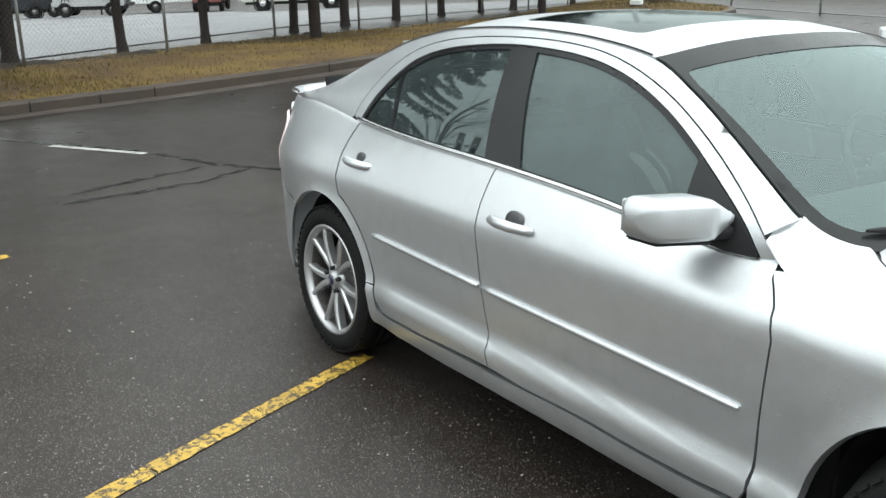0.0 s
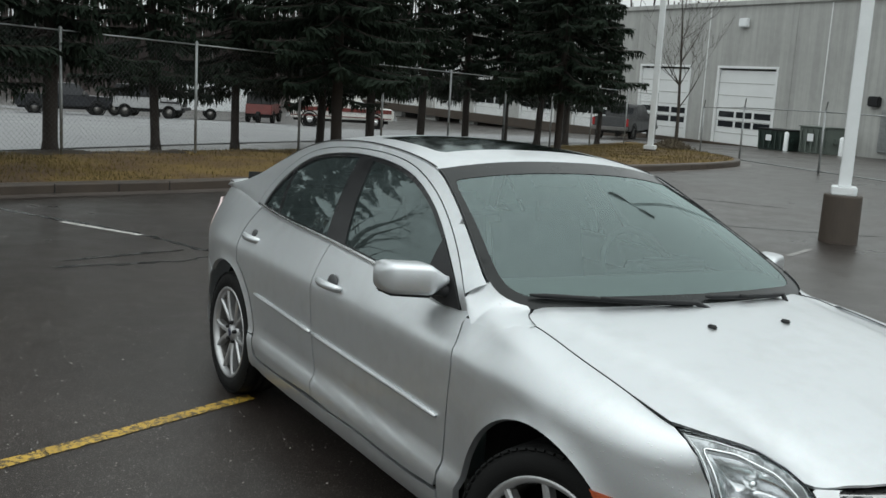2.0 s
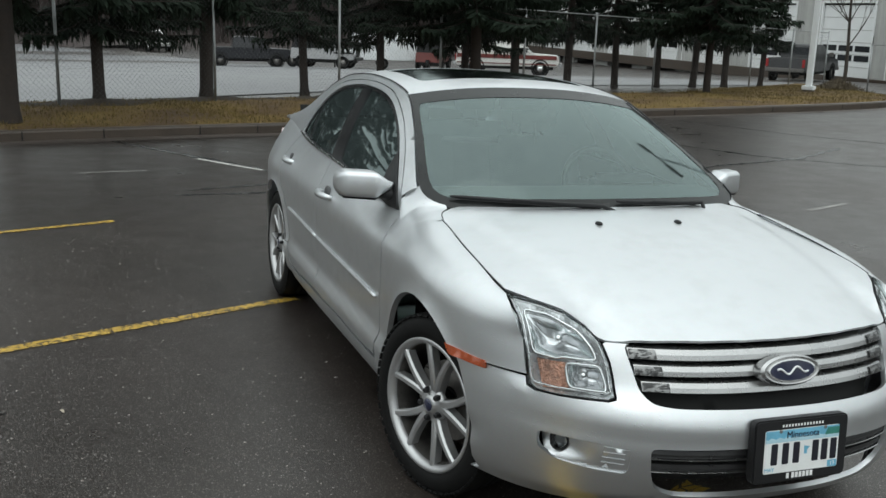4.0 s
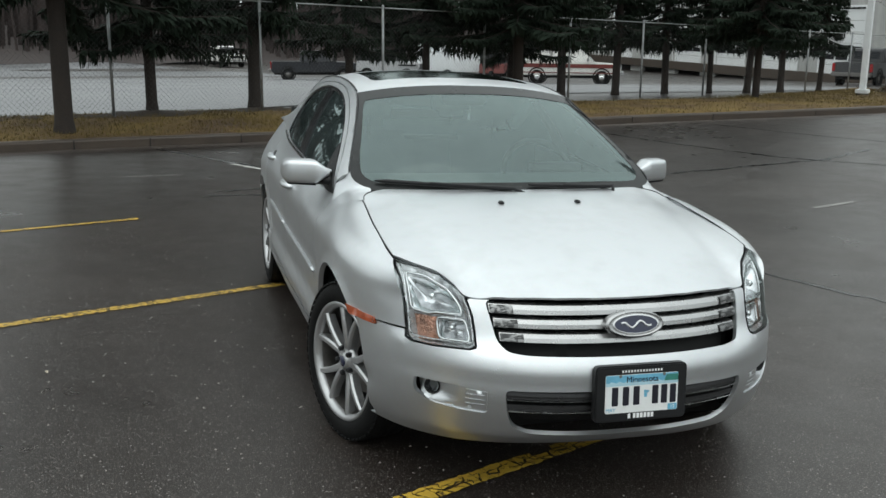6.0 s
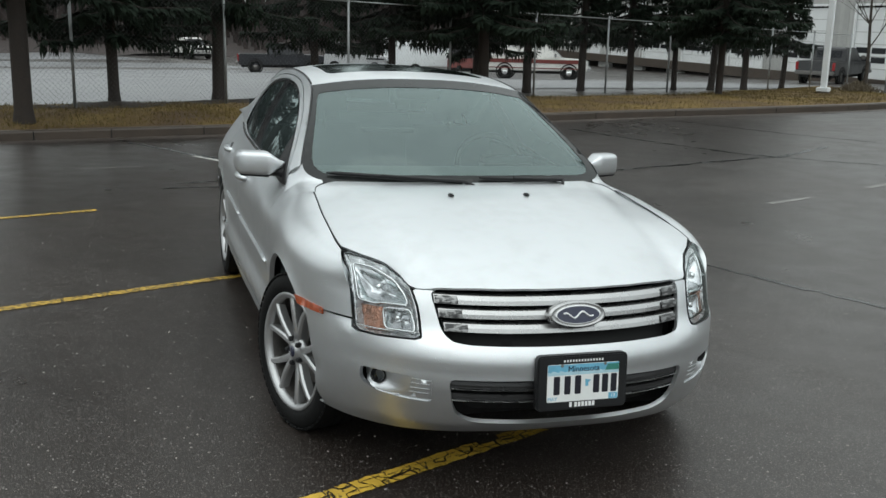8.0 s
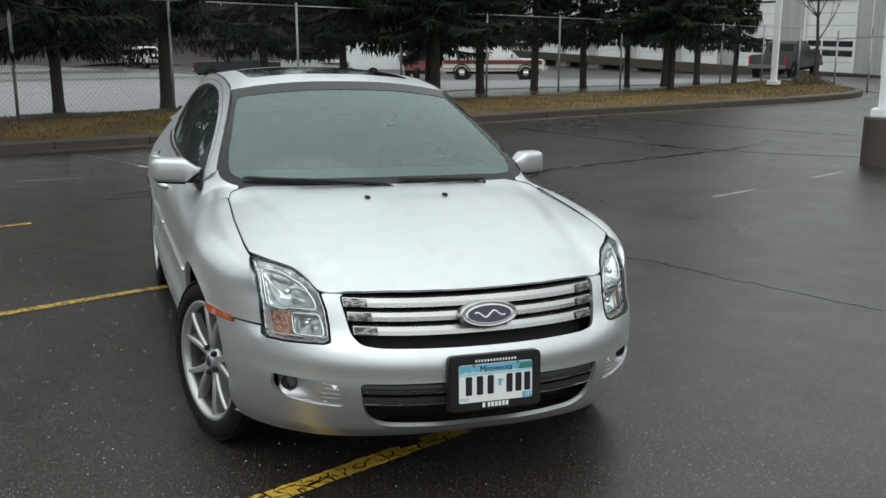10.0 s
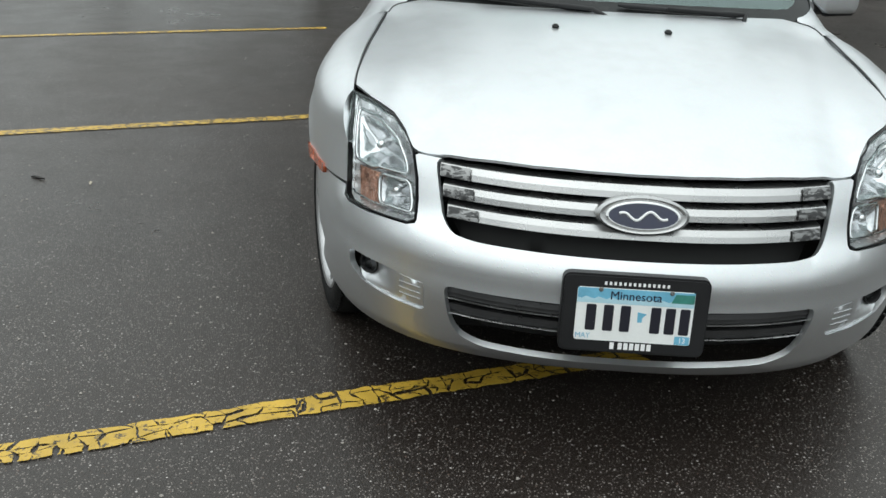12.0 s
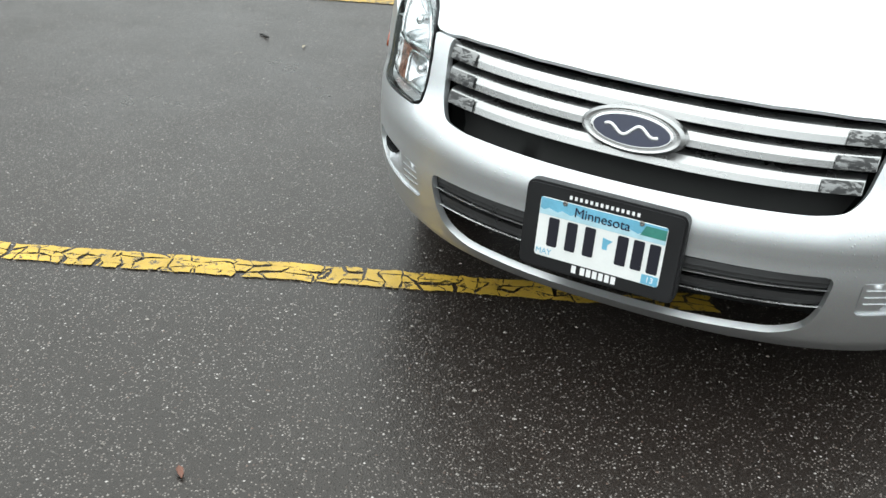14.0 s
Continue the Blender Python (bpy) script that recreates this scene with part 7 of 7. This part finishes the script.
# ---- parked vehicles in the lower lot ----
def vehicle_wheel(root, x, y, r, bright):
    w = part("wheel", lathe([(-0.11, r * 0.6), (-0.12, r * 0.85), (-0.10, r), (0.10, r), (0.12, r * 0.85), (0.11, r * 0.6), (0.09, r * 0.6), (-0.09, r * 0.6)], 24, "x", closed=True), RUBBER, root, m=Matrix.Translation((x, y, r)), smooth=True)
    part("rim", lathe([(-0.06, 0.001), (-0.08, r * 0.25), (-0.05, r * 0.3), (-0.07, r * 0.6), (0.07, r * 0.6), (0.05, r * 0.3), (0.08, r * 0.25), (0.06, 0.001)], 20, "x"), bright, w, smooth=True)


def extrude_profile(poly, w0, inset=0.0, bevel=0.04):
    """A side profile of (y, z), given width; upper edges drawn in."""
    bm = bmesh.new()
    zmax = max(z for _, z in poly)
    zmin = min(z for _, z in poly)
    left = [bm.verts.new((-w0 + inset * (z - zmin) / (zmax - zmin), y, z)) for y, z in poly]
    right = [bm.verts.new((w0 - inset * (z - zmin) / (zmax - zmin), y, z)) for y, z in poly]
    bm.faces.new(left)
    bm.faces.new(right[::-1])
    n = len(poly)
    for k in range(n):
        bm.faces.new((left[k], left[(k + 1) % n], right[(k + 1) % n], right[k]))
    bmesh.ops.recalc_face_normals(bm, faces=bm.faces[:])
    if bevel:
        bmesh.ops.bevel(bm, geom=bm.edges[:], offset=bevel, segments=2, affect="EDGES", clamp_overlap=True)
    return bm


def pickup(x, y, turn, label, paint, stripe, bright, cap=False):
    """Front at -y. Body side, cab, bed, glass, wheels, bumpers, lamps."""
    z = ground_z(x, y) + 0.025
    root = thing("pickup_truck", label, "pickup truck", pose(x, y, z, 0, 0, turn), "parked trucks")
    part("body", extrude_profile([(-2.65, 0.5), (-2.7, 0.8), (-2.62, 1.05), (-1.25, 1.12), (2.65, 1.12), (2.7, 0.6), (2.6, 0.45)], 0.97, 0.03), paint, root)
    part("cab", extrude_profile([(-1.35, 1.10), (-0.72, 1.72), (-0.55, 1.78), (0.72, 1.78), (0.85, 1.70), (0.92, 1.10)], 0.90, 0.14), paint, root)
    if cap:
        part("bed_cap", extrude_profile([(0.98, 1.12), (1.0, 1.72), (2.55, 1.70), (2.68, 1.12)], 0.90, 0.10), paint, root)
    else:
        part("bed", box(-0.80, 0.80, 1.0, 2.58, 1.09, 1.128), DARK, root)
    if stripe is not None:
        for s in (-1, 1):
            part("side_stripe", box(s * 0.965, s * 0.985, -2.55, 2.62, 0.86, 1.06, 0.004), stripe, root)
            part("lower_stripe", box(s * 0.965, s * 0.984, -2.55, 2.62, 0.58, 0.63, 0.004), stripe, root)
    for s in (-1, 1):
        part("side_window", extrude_profile([(-0.95, 1.20), (-0.62, 1.62), (0.05, 1.65), (0.70, 1.64), (0.78, 1.20)], 0.012, 0, 0), WINDARK, root, m=Matrix.Translation((s * 0.855, 0, 0)) @ Matrix.Rotation(radians(-s * 11), 4, "Y") @ Matrix.Translation((0, 0, 0.0)))
        part("door_mirror", box(s * 0.95, s * 1.15, -1.05, -0.93, 1.18, 1.40, 0.03), bright, root)
        part("headlamp", box(s * 0.55, s * 0.90, -2.72, -2.66, 0.82, 1.0, 0.02), REFLECTOR, root)
        part("tail_lamp", box(s * 0.82, s * 0.96, 2.66, 2.72, 0.70, 1.08, 0.02), RED, root)
        for yy in (-1.72, 1.65):
            vehicle_wheel(root, s * 0.86, yy, 0.37, bright)
            part("wheel_arch", lathe([(-0.02, 0.40), (0.02, 0.40), (0.02, 0.47), (-0.02, 0.47)], 28, "x", closed=True), DARK, root, m=Matrix.Translation((s * 0.962, yy, 0.40)))
    part("windshield", extrude_profile([(-1.30, 1.16), (-0.74, 1.70), (-0.72, 1.68), (-1.26, 1.15)], 0.78, 0.10, 0), WINDARK, root)
    part("rear_window", box(-0.62, 0.62, 0.82, 0.90, 1.25, 1.62, 0.02), WINDARK, root)
    part("grille", box(-0.52, 0.52, -2.73, -2.66, 0.78, 1.0, 0.02), BLACK, root)
    part("front_bumper", box(-0.98, 0.98, -2.85, -2.66, 0.48, 0.68, 0.04), bright, root)
    part("rear_bumper", box(-0.96, 0.96, 2.66, 2.85, 0.48, 0.66, 0.04), bright, root)
    part("chassis", box(-0.7, 0.7, -2.4, 2.5, 0.32, 0.50), DARK, root)
    return root


def jeep(x, y, turn, label, paint, hard=True):
    z = ground_z(x, y) + 0.03
    root = thing("off_road_vehicle", label, "off-road vehicle", pose(x, y, z, 0, 0, turn), "parked trucks")
    part("body", extrude_profile([(-1.9, 0.55), (-1.92, 1.05), (-0.55, 1.15), (1.85, 1.15), (1.9, 0.55)], 0.80, 0.02), paint, root)
    part("cabin", extrude_profile([(-0.60, 1.12), (-0.38, 1.80), (1.75, 1.82), (1.85, 1.12)], 0.76, 0.06), BLACK if hard else paint, root)
    for s in (-1, 1):
        part("side_window", box(s * 0.742, s * 0.765, 0.55, 1.6, 1.25, 1.70, 0.01), WINDARK, root)
        part("door_window", box(s * 0.742, s * 0.767, -0.35, 0.40, 1.25, 1.70, 0.01), WINDARK, root)
        part("fender_flare", box(s * 0.78, s * 0.95, -1.85, -0.75, 0.90, 0.98, 0.03), BLACK, root)
        part("headlamp", lathe([(-0.03, 0.10), (0.0, 0.11), (0.02, 0.09), (0.03, 0.001)], 16, "y"), REFLECTOR, root, m=Matrix.Translation((s * 0.48, -1.93, 0.88)))
        for yy in (-1.25, 1.20):
            vehicle_wheel(root, s * 0.74, yy, 0.38, STEEL)
    part("grille", box(-0.36, 0.36, -1.95, -1.90, 0.70, 1.0, 0.01), BLACK, root)
    part("bumper", box(-0.85, 0.85, -2.10, -1.95, 0.50, 0.66, 0.03), BLACK, root)
    part("windshield", box(-0.66, 0.66, -0.58, -0.52, 1.22, 1.70, 0.01), WINDARK, root, m=Matrix.Translation((0, 0.03, 0)))
    vehicle_wheel(root, 0.0, 2.0, 0.36, STEEL)
    part("chassis", box(-0.6, 0.6, -1.8, 1.8, 0.35, 0.56), DARK, root)
    return root


pickup(19.9, 44.3, 64, "old white pickup with a maroon side stripe", TRUCKWHITE, TRUCKRED, CHROME, cap=True)
pickup(8.4, 57.5, 84, "dark pickup parked in the lower lot", TRUCKDARK, None, STEEL)
pickup(33.0, 37.0, 122, "grey pickup parked beside the drive", TRUCKGREY, None, STEEL)
jeep(12.3, 53.5, 60, "silver off-road vehicle with black top", ALLOY)
jeep(19.6, 55.0, 150, "maroon off-road vehicle with a spare wheel", TRUCKRED)
pickup(4.8, 86.0, 20, "distant white pickup at the lot's edge", TRUCKWHITE, None, CHROME)
trailer = thing("box_trailer", "white box trailer parked in the lower lot", "trailer", pose(17.2, 57.5, ground_z(17.2, 57.5) + 0.03, 0, 0, 76))
part("box", box(-1.1, 1.1, -2.2, 2.2, 0.55, 2.3, 0.04), WHITEPAINT, trailer)
part("rear_frame", box(-1.0, 1.0, -2.24, -2.2, 0.65, 1.5), BLACK, trailer)
for s in (-1, 1):
    vehicle_wheel(trailer, s * 1.0, 0.2, 0.36, STEEL)
part("drawbar", tube([(0, 2.2, 0.5), (0, 3.4, 0.5)], 0.06), BLACK, trailer)
part("jack", tube([(0, 3.2, 0.0), (0, 3.2, 0.55)], 0.05), BLACK, trailer)

# ---- distance ----
wv, wf_, rr = [], [], random.Random(33)
# only the woods ahead are seen; the rest is added to darken the car's sides
for _ in range(20000):
    a = radians(rr.uniform(-180, 180))
    d = rr.uniform(105, 135)
    x, y = EYE_X + d * math.sin(a), EYE_Y + d * math.cos(a)
    h = rr.uniform(4, 13)
    w = rr.uniform(0.08, 0.30)
    lean = rr.uniform(-1.2, 1.2)
    z = ground_z(x, y)
    n0 = len(wv)
    ca, sa = math.cos(a), -math.sin(a)
    wv += [(x - ca * w, y - sa * w, z), (x + ca * w, y + sa * w, z), (x + ca * (lean + w * 0.3), y + sa * (lean + w * 0.3), z + h), (x + ca * (lean - w * 0.3), y + sa * (lean - w * 0.3), z + h)]
    wf_.append((n0, n0 + 1, n0 + 2, n0 + 3))
tagged(link_mesh("far_woods", mesh_of("far_woods", wv, wf_, False), FARWOOD, None), "bare brown woods beyond the lots, continued unseen all round as a dark horizon", "woods", kind="stuff")
# the bank's unseen part is likewise added to darken the low horizon
bank_v, bank_f = sheet(lambda a, t: (EYE_X + (96 + 40 * t) * math.sin(a), EYE_Y + (96 + 40 * t) * math.cos(a), -2.1 + 5.5 * smoothstep(t, 0, 1) + 0.8 * noise.noise((a * 9, t * 2, 0))), np.linspace(radians(-180), radians(180), 160), np.linspace(0, 1, 10))
tagged(link_mesh("wooded_bank", mesh_of("wooded_bank", bank_v, bank_f), FARWOOD, None), "brown bank below the far woods, continued unseen all round", "bank", kind="structure")
